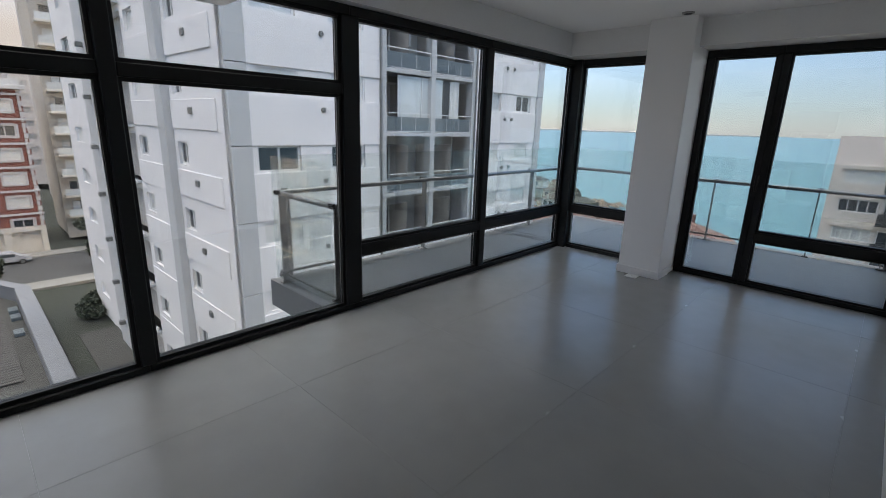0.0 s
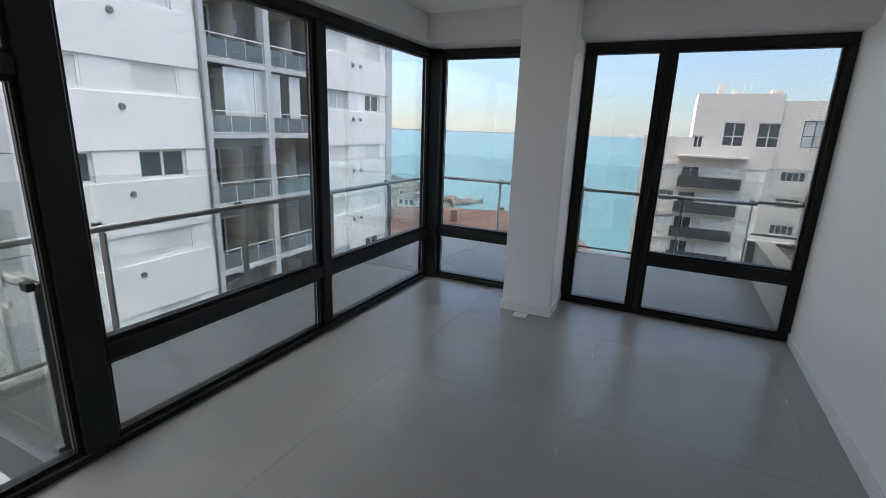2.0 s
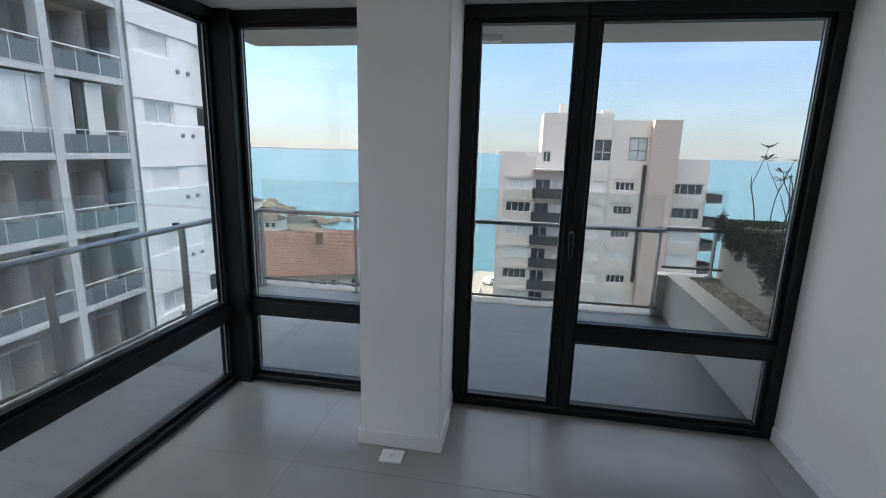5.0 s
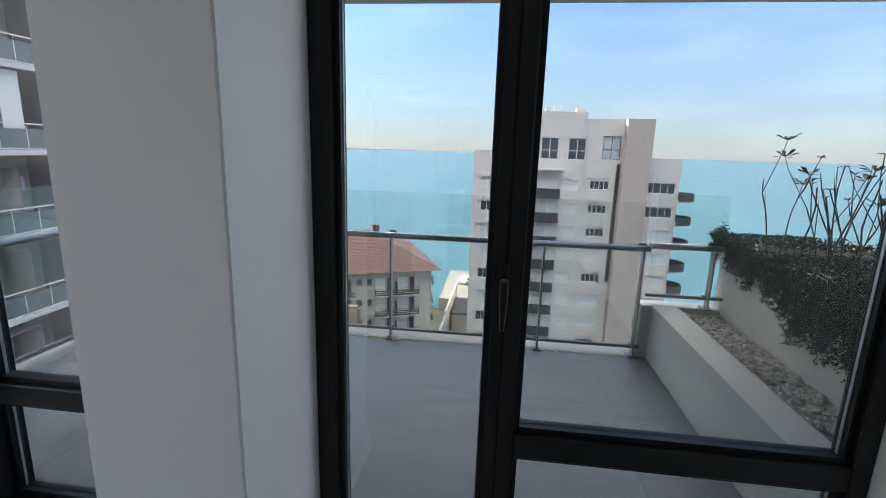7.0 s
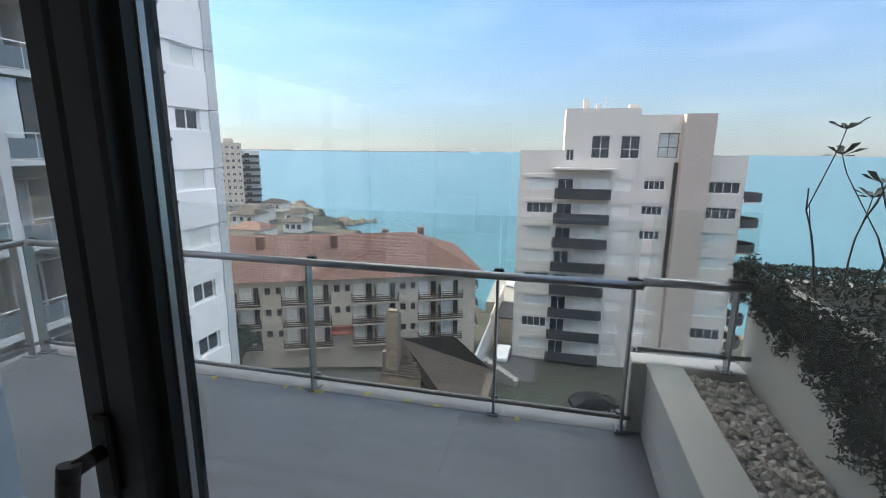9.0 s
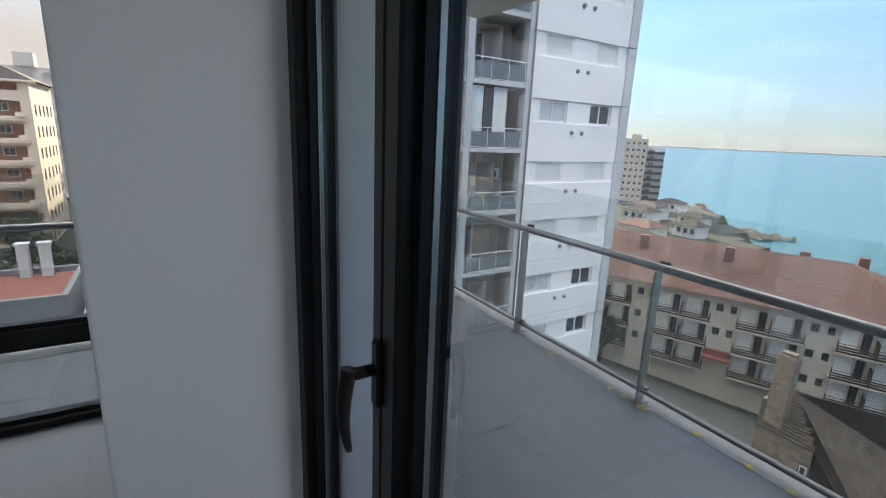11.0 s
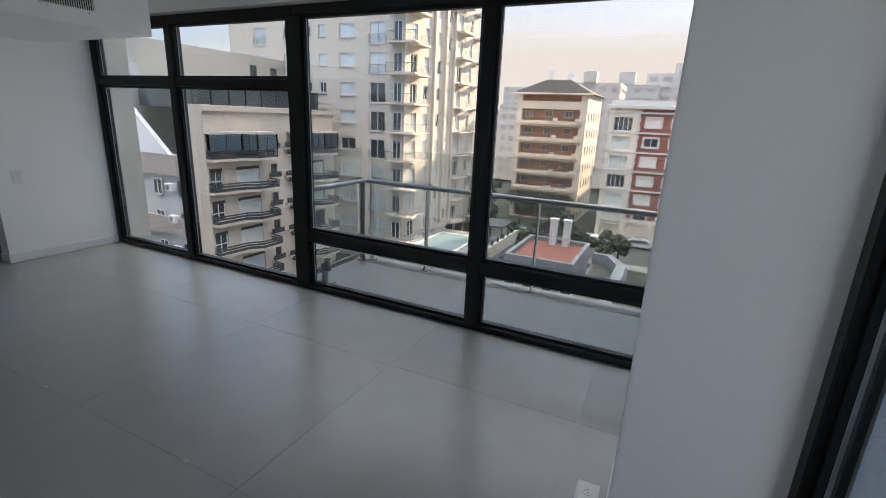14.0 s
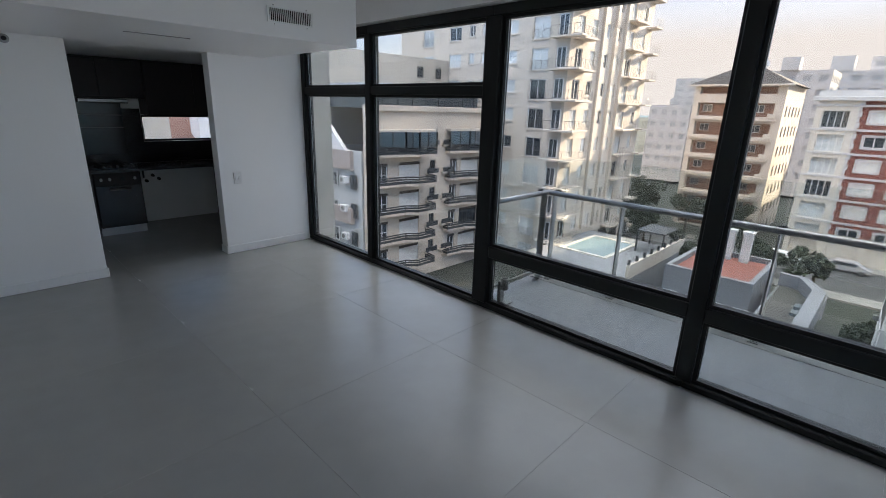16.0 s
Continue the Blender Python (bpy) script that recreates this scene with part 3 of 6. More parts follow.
def cabinet(name, label, x0, x1, y0, y1, z0, z1, ndoor, face, group):
    c = thing(name, label, "cabinet", pose((x0 + x1) / 2, (y0 + y1) / 2, z0), group)
    w, d, h = (x1 - x0) / 2, (y1 - y0) / 2, z1 - z0
    part("body", boxes((-w, w, -d, d - 0.02 if face == "y" else d, 0, h)) if face == "y" else boxes((-w, w - 0.02, -d, d, 0, h)), M_KIT, c)
    for i in range(ndoor):
        if face == "y":
            a = -w + 2 * w * i / ndoor
            dd = part("door", soft_box(a + 0.002, a + 2 * w / ndoor - 0.002, d - 0.018, d, 0.002, h - 0.002, 0.002), M_KIT, c)
            part("handle", boxes((a + 0.02, a + 2 * w / ndoor - 0.02, d, d + 0.012, h - 0.03, h - 0.02)), M_BLACKP, dd)
        else:
            a = -d + 2 * d * i / ndoor
            dd = part("door", soft_box(w - 0.018, w, a + 0.002, a + 2 * d / ndoor - 0.002, 0.002, h - 0.002, 0.002), M_KIT, c)
            part("handle", boxes((w, w + 0.012, a + 0.02, a + 2 * d / ndoor - 0.02, h - 0.03, h - 0.02)), M_BLACKP, dd)


cabinet("wall_cabinet", "dark wall cabinets up to the kitchen ceiling", 0.02, 1.15, KB + 0.002, KB + 0.38, 1.43, 2.08, 2, "y", "kitchen cabinets")
cabinet("wall_cabinet", "dark wall cabinets over the cooker hood", 1.16, 2.1, KB + 0.002, KB + 0.38, 1.625, 2.08, 2, "y", "kitchen cabinets")
cabinet("base_cabinet", "dark kitchen base cabinet along the side", 0.02, 0.54, -7.66, -6.92, 0.08, 0.773, 2, "x", "kitchen cabinets")
cabinet("base_cabinet", "dark base cabinet at the end of the worktop", 1.88, 2.1, KB + 0.022, KB + 0.60, 0.08, 0.773, 1, "y", "kitchen cabinets")
oven = thing("oven", "black built-in oven with a steel plinth", "oven", pose(1.63, KB + 0.31, 0.0) @ Matrix.Diagonal((0.86, 1, 1.075, 1)))
part("body", boxes((-0.28, 0.28, -0.28, 0.27, 0.10, 0.718)), M_BLACKP, oven)
dd = part("oven_door", soft_box(-0.275, 0.275, 0.27, 0.29, 0.12, 0.57, 0.004), M_OVEN, oven)
part("oven_window", boxes((-0.19, 0.19, 0.29, 0.293, 0.22, 0.44)), M_OVEN, dd)
bm = bmesh.new()
tube(bm, (-0.12, 0.33, 0.535), (0.12, 0.33, 0.535), 0.011, 0.011, 10)
box(bm, -0.11, -0.1, 0.29, 0.33, 0.53, 0.54)
box(bm, 0.1, 0.11, 0.29, 0.33, 0.53, 0.54)
part("handle", bm, M_STEEL, dd, "brushed steel bar handle")
part("control_panel", soft_box(-0.275, 0.275, 0.27, 0.29, 0.575, 0.715, 0.003), M_BLACKP, oven)
part("display", boxes((-0.08, -0.02, 0.29, 0.292, 0.63, 0.66)), M_OVEN, oven)
for x in (0.1, 0.2, -0.2):
    bm = bmesh.new()
    tube(bm, (x, 0.29, 0.645), (x, 0.31, 0.645), 0.018, 0.016, 14)
    part("knob", bm, M_STEEL, oven)
part("plinth", boxes((-0.28, 0.28, 0.20, 0.215, 0.0, 0.10)), M_STEEL, oven, "brushed steel plinth")
hob = thing("gas_hob", "black gas hob with cast iron grates on the worktop", "hob", pose(1.63, KB + 0.30, 0.806) @ Matrix.Diagonal((0.86, 1, 1, 1)))
part("hob_plate", soft_box(-0.28, 0.28, -0.22, 0.22, 0, 0.012, 0.004), M_OVEN, hob)
for x in (-0.14, 0.14):
    for y in (-0.11, 0.11):
        bm = bmesh.new()
        tube(bm, (x, y, 0.012), (x, y, 0.03), 0.04, 0.035, 14)
        part("burner", bm, M_BLACKP, hob)
        part("grate", boxes((x - 0.1, x + 0.1, y - 0.006, y + 0.006, 0.03, 0.04), (x - 0.006, x + 0.006, y - 0.09, y + 0.09, 0.04, 0.05)), M_BLACKP, hob)
for i in range(4):
    bm = bmesh.new()
    tube(bm, (-0.12 + 0.08 * i, 0.19, 0.012), (-0.12 + 0.08 * i, 0.19, 0.035), 0.016, 0.014, 12)
    part("knob", bm, M_STEEL, hob)
hood = thing("cooker_hood", "cooker hood with a steel front edge, dark glass", "hood", pose(1.60, KB + 0.20, 1.065) @ Matrix.Diagonal((0.83, 1, 1, 1)))
part("hood_body", boxes((-0.3, 0.3, -0.195, 0.18, 0.50, 0.555)), M_BLACKP, hood)
part("front_edge", soft_box(-0.3, 0.3, 0.18, 0.2, 0.51, 0.545, 0.003), M_STEEL, hood, "brushed steel front edge")
part("glass_panel", boxes((-0.28, 0.28, -0.172, -0.164, -0.13, 0.50)), M_OVEN, hood)
for z in (0.2, 0.35):
    part("glass_seam", boxes((-0.28, 0.28, -0.164, -0.162, z, z + 0.006)), M_DARKSTEEL, hood)
tap = thing("water_connection", "capped water pipes on the white kitchen wall", "pipes", pose(1.10, KB, 0.58))
for x, z in ((-0.05, 0.0), (0.02, 0.05), (0.10, -0.02)):
    bm = bmesh.new()
    tube(bm, (x, 0, z), (x, 0.05, z), 0.022, 0.018, 12)
    part("valve", bm, M_BLACKP, tap)
bm = bmesh.new()
tube(bm, (0.13, 0.02, 0.02), (0.13, 0.02, 0.2), 0.012, 0.012, 8)
part("pipe", bm, M_BLACKP, tap)
sink = thing("kitchen_sink", "steel kitchen sink set into the worktop", "sink", pose(0.29, -7.25, 0.806))
part("rim", boxes((-0.2, 0.2, -0.24, -0.22, 0, 0.006), (-0.2, 0.2, 0.22, 0.24, 0, 0.006), (-0.2, -0.18, -0.22, 0.22, 0, 0.006), (0.18, 0.2, -0.22, 0.22, 0, 0.006)), M_STEEL, sink)
part("basin", boxes((-0.18, 0.18, -0.22, 0.22, 0.0, 0.002)), M_STEEL, sink)

# ---- balcony ----
balcony = solid("balcony_slab", boxes((BX, -0.14, BS, BY, -0.28, -0.0145), (-0.14, 3.33, 0.12, BY, -0.28, -0.0145), (3.33, 5.2, 0.12, BY, -0.28, -0.0145)), M_BGROUT, "concrete balcony slab", "balcony", kind="structure")
bm = boxes((BX, BX + 0.2, BS, BY, -0.0145, -0.010), (BX + 0.2, 3.3, BY - 0.2, BY, -0.0145, -0.010))
solid("balcony_kerb", bm, M_CONC, "weathered concrete edge strip under the balcony rail", "kerb", kind="structure")
solid("balcony_ceiling", boxes((BX, -0.205, BS, BY + 0.12, 2.66, 2.9), (-0.205, 5.2, 0.125, BY + 0.12, 2.66, 2.9)), M_SOFFIT, "pale painted slab of the balcony above", "ceiling", kind="structure")
sl = thing("balcony_ceiling_lamp", "small flat outdoor lamp under the balcony slab, off", "light", pose(1.3, 2.1, 2.66))
part("lamp_body", soft_box(-0.25, 0.25, -0.06, 0.06, -0.045, 0.0, 0.01), M_PLASTIC, sl)
part("diffuser", boxes((-0.22, 0.22, -0.045, 0.045, -0.05, -0.0455)), M_LAMP, sl)
solid("outer_wall_over_glazing", boxes((-0.2, -0.14, -8.5, 0.12, ZF + 0.02, 3.2), (-0.2, 5.2, 0.10, 0.12, ZF + 0.02, 2.66)), M_RENDER, "outside wall strip above the glazing", "wall", kind="structure")
solid("outer_wall_below", boxes((-0.2, -0.14, -8.5, BS, -16, -0.3)), M_RENDER, "outside wall below the tall windows", "wall", kind="structure")
solid("outer_wall_east", boxes((XE + 0.2, 5.2, -0.1, 0.12, -0.3, 2.66)), M_RENDER, "outside wall beside the planter", "wall", kind="structure")
solid("outer_wall_fin", boxes((-0.45, -0.14, YS - 0.3, YS - 0.12, -16, 4.0)), M_RENDER, "pale outside wall fin beside the end window", "wall", kind="structure")


def glass_rail(name, label, p0, p1, posts, group, zg=1.22, zr=0.875, z_base=-0.012, end_cap=True):
    """A straight run of balustrade between two points; posts at distances along it."""
    a, b = Vector((*p0, 0)), Vector((*p1, 0))
    L = (b - a).length
    ang = math.degrees(math.atan2(b.y - a.y, b.x - a.x))
    r = thing(name, label, "railing", pose(a.x, a.y, z_base, 0, 0, ang), group)
    bm = bmesh.new()
    tube(bm, (0, 0.0, zr), (L, 0.0, zr), 0.024, 0.024, 14)
    part("handrail", bm, M_STEEL, r, "round brushed steel handrail")
    bm = bmesh.new()
    tube(bm, (0, -0.01, 0.085), (L, -0.01, 0.085), 0.013, 0.013, 10)
    part("lower_rail", bm, M_DARKSTEEL, r)
    for s in posts:
        ps = part("post", boxes((s - 0.006, s + 0.006, -0.045, 0.02, 0.012, zr - 0.02)), M_STEEL, r, "flat brushed steel post")
        part("foot_plate", soft_box(s - 0.035, s + 0.035, -0.055, 0.045, 0, 0.012, 0.003), M_DARKSTEEL, ps)
        part("clamp", soft_box(s - 0.028, s + 0.028, 0.02, 0.055, zr - 0.005, zr + 0.035, 0.004), M_BLACKP, ps)
        part("clamp", soft_box(s - 0.022, s + 0.022, 0.018, 0.05, 0.07, 0.10, 0.004), M_DARKSTEEL, ps)
        for q in (-0.02, 0.02):
            part("bolt", tube(bmesh.new(), (s + q, -0.035, 0.012), (s + q, -0.035, 0.022), 0.006, 0.006, 6), M_STEEL, ps)
    edges = [0.02] + [s for s in posts if 0.25 < s < L - 0.25] + [L - 0.02]
    for u0, u1 in zip(edges, edges[1:]):
        g = part("glass_panel", boxes((u0 + 0.006, u1 - 0.006, 0.036, 0.046, 0.05, zg)), M_RGLASS, r)
        g.visible_shadow = False
    return r


RN, RW = 2.13, -1.1
glass_rail("balcony_railing", "glass balustrade with steel posts facing the sea", (RW, RN), (3.24, RN), (0.03, 1.15, 2.34, 3.55, 4.29), "balcony railings")
glass_rail("balcony_railing", "glass balustrade with steel posts along the balcony", (RW, -3.42), (RW, RN - 0.03), (0.07, 0.75, 1.9, 3.1, 4.3, 5.45), "balcony railings")
glass_rail("balcony_railing", "short glass balustrade closing the balcony's end", (-0.10, -3.45), (RW - 0.03, -3.45), (0.02, 0.93), "balcony railings")
glass_rail("planter_railing", "short glass balustrade standing on the planter wall", (3.24, RN), (3.80, RN), (0.45,), "balcony railings", zg=0.86, zr=0.47, z_base=0.42)

# low planter wall with gravel, and a tall planter behind it
pl = thing("planter_wall", "low grey rendered planter wall on the balcony", "planter")
part("wall", soft_box(3.30, 3.46, 0.13, 2.12, -0.03, 0.42, 0.006), M_RENDER, pl)
part("end_wall", soft_box(3.22, 3.80, 2.12, 2.27, -0.03, 0.42, 0.006), M_RENDER, pl)
part("coping", soft_box(3.285, 3.475, 0.13, 2.11, 0.42, 0.435, 0.004), M_RENDER, pl)
part("soil", boxes((3.46, 3.80, 0.13, 2.12, -0.03, 0.36)), M_CONC, pl)
tp = thing("tall_planter", "tall cream rendered planter box against the parapet", "planter")
part("box_wall", soft_box(3.80, 3.92, 0.13, 2.25, -0.03, 0.93, 0.008), M_PLANT, tp)
part("box_end", soft_box(3.92, 5.15, 2.13, 2.25, -0.03, 0.93, 0.008), M_PLANT, tp)
part("soil", boxes((3.92, 5.15, 0.13, 2.13, -0.03, 0.88)), M_GROUND, tp)

rng = random.Random(5)
verts, faces = [], []
for i in range(1100):
    cx, cy = rng.uniform(3.475, 3.785), rng.uniform(0.15, 2.1)
    s, cz = rng.uniform(0.014, 0.028), 0.362 + rng.uniform(0, 0.022)
    k = len(verts)
    a = rng.uniform(0, 3.14)
    for dx, dy, dz in ((1.2, 0, 0), (0.3, 0.9, 0.1), (-1.1, 0.2, 0), (-0.2, -0.9, -0.1), (0, 0, 0.65), (0, 0, -0.5)):
        verts.append((cx + s * (dx * math.cos(a) - dy * math.sin(a)), cy + s * (dx * math.sin(a) + dy * math.cos(a)), cz + s * dz))
    for f in ((0, 1, 4), (1, 2, 4), (2, 3, 4), (3, 0, 4), (1, 0, 5), (2, 1, 5), (3, 2, 5), (0, 3, 5)):
        faces.append(tuple(k + q for q in f))
tagged(new("gravel", rough_mesh("gravel", verts, faces, M_PEBBLE)), "loose brown and grey pebbles in the planter", "gravel", kind="stuff")


def leaf_cloud(name, count, place, size, mat, seed):
    r = random.Random(seed)
    verts, faces = [], []
    for _ in range(count):
        p = Vector(place(r))
        d = Vector((r.gauss(0, 1), r.gauss(0, 1), r.gauss(0, 1))).normalized()
        e = d.cross(Vector((r.gauss(0, 1), r.gauss(0, 1), r.gauss(0, 1)))).normalized()
        s = size * r.uniform(0.6, 1.4)
        k = len(verts)
        verts += [p - d * s, p + e * s * 0.45, p + d * s, p - e * s * 0.45]
        faces.append((k, k + 1, k + 2, k + 3))
    return rough_mesh(name, verts, faces, mat)


def hang(y):
    """How low the shrub hangs over the planter's face."""
    return 0.90 - 0.36 * min(1.0, max(0.0, (2.15 - y) / 1.5)) + 0.045 * math.sin(y * 9.0) + 0.03 * math.sin(y * 23.0 + 1.0)


def drape(r):
    y = r.uniform(0.16, 2.30)
    k = r.random()
    top = 0.985 + 0.018 * math.sin(y * 11.0) + 0.012 * math.sin(y * 29.0)
    if k < 0.60:
        f = r.random() ** 0.8
        low = hang(y) + 0.05 * r.gauss(0, 1)
        z = top - (top - low) * f
        deep = 0.10 * (1 - 0.75 * f) + 0.02 * math.sin(y * 31.0 + z * 24.0)
        return (3.80 - max(0.006, deep) * r.random() ** 0.5, y, z)
    if k < 0.72:
        return (r.uniform(3.74, 4.5), 2.25 + 0.09 * r.random(), 0.985 - 0.22 * r.random() ** 1.5)
    if k < 0.76:
        return (3.80 - 0.05 * r.random(), y, hang(y) - 0.10 * r.random())
    return (r.uniform(3.72, 4.7), y, top + 0.035 * r.random() - 0.03)


bush = thing("trailing_shrub", "dense grey-green trailing shrub hanging over the planter", "plant", pose(0, 0, 0))
part("foliage", leaf_cloud("foliage", 34000, drape, 0.0115, M_LEAF, 3), M_LEAF, bush)
bm = bmesh.new()
for i in range(14):
    y = 0.3 + i * 0.14
    tube(bm, (3.95, y, 0.88), (3.80, y + 0.03, 0.96), 0.006, 0.005, 5)
    tube(bm, (3.80, y + 0.03, 0.96), (3.785, y + 0.05, 0.72), 0.004, 0.002, 5)
part("stem", bm, M_TWIG, bush)

frang = thing("bare_branched_shrub", "nearly leafless shrub with pale branches and leaf tufts", "plant", pose(4.05, 1.45, 0.90))
bm = bmesh.new()
tips = []
r = random.Random(12)
for i in range(20):
    p = Vector((r.uniform(-0.2, 0.25), -0.95 + 1.5 * i / 19, 0))
    d = Vector((r.gauss(0, 0.2), r.gauss(0, 0.32), 1)).normalized()
    rad = r.uniform(0.005, 0.0075)
    for j in range(r.randint(4, 7)):
        q = p + d * r.uniform(0.08, 0.13)
        tube(bm, p, q, rad, rad * 0.9, 6, caps=False)
        p, rad = q, rad * 0.9
        d = (d + Vector((r.gauss(0, 0.12), r.gauss(0, 0.16), 0.12))).normalized()
        if j in (1, 2, 3) and r.random() < 0.45:
            e = (d + Vector((r.gauss(0, 0.4), r.gauss(0, 0.6), 0.25))).normalized()
            q2 = p + e * r.uniform(0.12, 0.3)
            q3 = q2 + (e + Vector((0, 0, 0.5))).normalized() * r.uniform(0.06, 0.16)
            tube(bm, p, q2, rad * 0.75, rad * 0.6, 6, caps=False)
            tube(bm, q2, q3, rad * 0.6, rad * 0.5, 6)
            tips.append((q3, e))
    tips.append((p, d))
part("branches", bm, M_TWIG, frang)
verts, faces = [], []
for k, (p, d) in enumerate(tips):
    if k % 4 not in (0, 2):
        continue
    big = 0.085 if k % 4 == 0 else 0.04
    for j in range(9):
        a = j * 0.72 + k
        out = Vector((math.cos(a), math.sin(a), r.uniform(-0.1, 0.7))).normalized()
        side = out.cross(Vector((0, 0, 1))).normalized()
        s = big * r.uniform(0.6, 1.1)
        up = Vector((0, 0, 0.08 * s))
        b = len(verts)
        verts += [p, p + out * s * 0.4 + side * s * 0.12, p + out * s * 0.75 + side * s * 0.17 + up, p + out * s, p + out * s * 0.75 - side * s * 0.17 + up, p + out * s * 0.4 - side * s * 0.12]
        faces.append(tuple(range(b, b + 6)))
part("leaf_tufts", rough_mesh("leaf_tufts", verts, faces, M_LEAF2), M_LEAF2, frang)

spot = thing("outdoor_spotlight", "dark outdoor spotlight on a short stand outside", "light", pose(-0.24, -3.27, -0.012))
part("stand", soft_box(-0.03, 0.03, -0.05, -0.015, 0.0, 0.2, 0.004), M_DARKSTEEL, spot)
part("base_plate", soft_box(-0.05, 0.05, -0.06, 0.06, 0, 0.012, 0.003), M_DARKSTEEL, spot)
bm = bmesh.new()
tube(bm, (0, 0.005, 0.13), (0, 0.005, 0.235), 0.034, 0.038, 18)
head = part("lamp_head", bm, M_DARKSTEEL, spot)
bm = bmesh.new()
tube(bm, (0, 0.005, 0.235), (0, 0.005, 0.24), 0.03, 0.03, 18)
part("lens", bm, M_BLACKP, head)
r = random.Random(8)
for i in range(9):
    leaf = bmesh.new()
    vs = [leaf.verts.new(c) for c in ((-0.03, 0, 0.002), (0, 0.018, 0.01), (0.035, 0.0, 0.004), (0, -0.018, 0.008))]
    leaf.faces.new(vs[:3])
    leaf.faces.new((vs[0], vs[2], vs[3]))
    x = (1.15, 1.32, 1.28, 1.62, 1.9, 2.1, 1.05, 2.6, 0.5)[i]
    ob = solid("fallen_leaf", leaf, M_YLEAF, "yellow fallen leaf lying on the balcony edge", "leaf", "fallen leaves")
    ob.matrix_basis = pose(x, 2.1 + 0.06 * (r.random() - 0.5), -0.008, 0, 0, r.uniform(0, 360))

# ---- outside: buildings ----
class Face:
    """A facade plane of a building: u runs to the right as seen from outside, z is the world's height."""

    def __init__(self, owner, x, y, angle):
        self.owner = owner
        self.m = Matrix.Translation((x - owner.location.x, y - owner.location.y, -owner.location.z)) @ Matrix.Rotation(radians(angle), 4, "Z")

    def put(self, name, bm, mat, label="", under=None):
        ob = part(name, bm, mat, under or self.owner, label)
        if under is None:
            ob.matrix_basis = self.m
        return ob


def building(name, label, x, y, z, group="town buildings"):
    b = thing(name, label, "building", pose(x, y, z), group)
    return b


def holed_wall(face, u0, u1, z0, z1, holes, mat, name="wall", depth=0.22, out=0.0):
    """A wall sheet with openings cut through it and reveals round each of them."""
    us = sorted({u0, u1, *(h[0] for h in holes), *(h[1] for h in holes)})
    zs = sorted({z0, z1, *(h[2] for h in holes), *(h[3] for h in holes)})
    us = [u for u in us if u0 <= u <= u1]
    zs = [z for z in zs if z0 <= z <= z1]
    verts, faces, index = [], [], {}

    def v(u, y, z):
        k = (round(u, 4), round(y, 4), round(z, 4))
        if k not in index:
            index[k] = len(verts)
            verts.append(k)
        return index[k]

    for a, b in zip(us, us[1:]):
        for c, d in zip(zs, zs[1:]):
            mu, mz = (a + b) / 2, (c + d) / 2
            if any(h[0] < mu < h[1] and h[2] < mz < h[3] for h in holes):
                continue
            faces.append((v(a, -out, c), v(b, -out, c), v(b, -out, d), v(a, -out, d)))
    for a, b, c, d in holes:
        e = depth - out
        faces += [(v(a, -out, c), v(a, e, c), v(b, e, c), v(b, -out, c)), (v(a, -out, d), v(b, -out, d), v(b, e, d), v(a, e, d)),
                  (v(a, -out, c), v(a, -out, d), v(a, e, d), v(a, e, c)), (v(b, -out, c), v(b, e, c), v(b, e, d), v(b, -out, d))]
    return face.put(name, rough_mesh(name, verts, faces, mat), mat)


WINDOW_MESHES = {}


def window_meshes(w, h, kind, fm, pm):
    key = (round(w, 2), round(h, 2), kind, fm.name, pm.name)
    if key not in WINDOW_MESHES:
        t = 0.08
        rows = [(0, w, -0.03, 0.04, 0, t), (0, w, -0.03, 0.04, h - t, h), (0, t, -0.03, 0.04, t, h - t), (w - t, w, -0.03, 0.04, t, h - t)]
        if kind in ("two", "grid"):
            rows.append((w / 2 - t / 2, w / 2 + t / 2, -0.025, 0.04, t, h - t))
        if kind == "four":
            rows += [(w * k / 4 - t / 2, w * k / 4 + t / 2, -0.025, 0.04, t, h - t) for k in (1, 2, 3)]
        if kind in ("grid", "bar"):
            rows.append((t, w - t, -0.022, 0.035, h * 0.42 - t / 2, h * 0.42 + t / 2))
        frame_me = mesh_of("window", boxes(*rows), fm)
        if kind == "shutter":
            n = max(4, int(h / 0.14))
            pane_me = mesh_of("shutter", boxes((t, w - t, 0.014, 0.024, t, h - t), *((t, w - t, 0.008, 0.014, t + (h - 2 * t) * i / n, t + (h - 2 * t) * (i + 0.94) / n) for i in range(n))), pm)
        else:
            pane_me = mesh_of("pane", boxes((t * 0.5, w - t * 0.5, 0.01, 0.02, t * 0.5, h - t * 0.5)), pm)
        WINDOW_MESHES[key] = frame_me, pane_me
    return WINDOW_MESHES[key]


def window(face, u0, u1, z0, z1, kind="two", fm=None, pm=None, depth=0.14):
    fm = fm or M_WFRAME
    pm = pm or (M_SHUT if kind == "shutter" else M_FAR)
    a, b = window_meshes(u1 - u0, z1 - z0, kind, fm, pm)
    w = part("window", a, fm, face.owner)
    w.matrix_basis = face.m @ Matrix.Translation((u0, depth, z0))
    part("shutter" if kind == "shutter" else "pane", b, pm, w)
    return w


def hull(b, poly, z0, z1, mat, name="core", roof=None):
    """The closed body behind the facades."""
    bm = prism(bmesh.new(), [(x - b.location.x, y - b.location.y) for x, y in poly], z0 - b.location.z, z1 - b.location.z)
    return part(name, bm, mat, b)


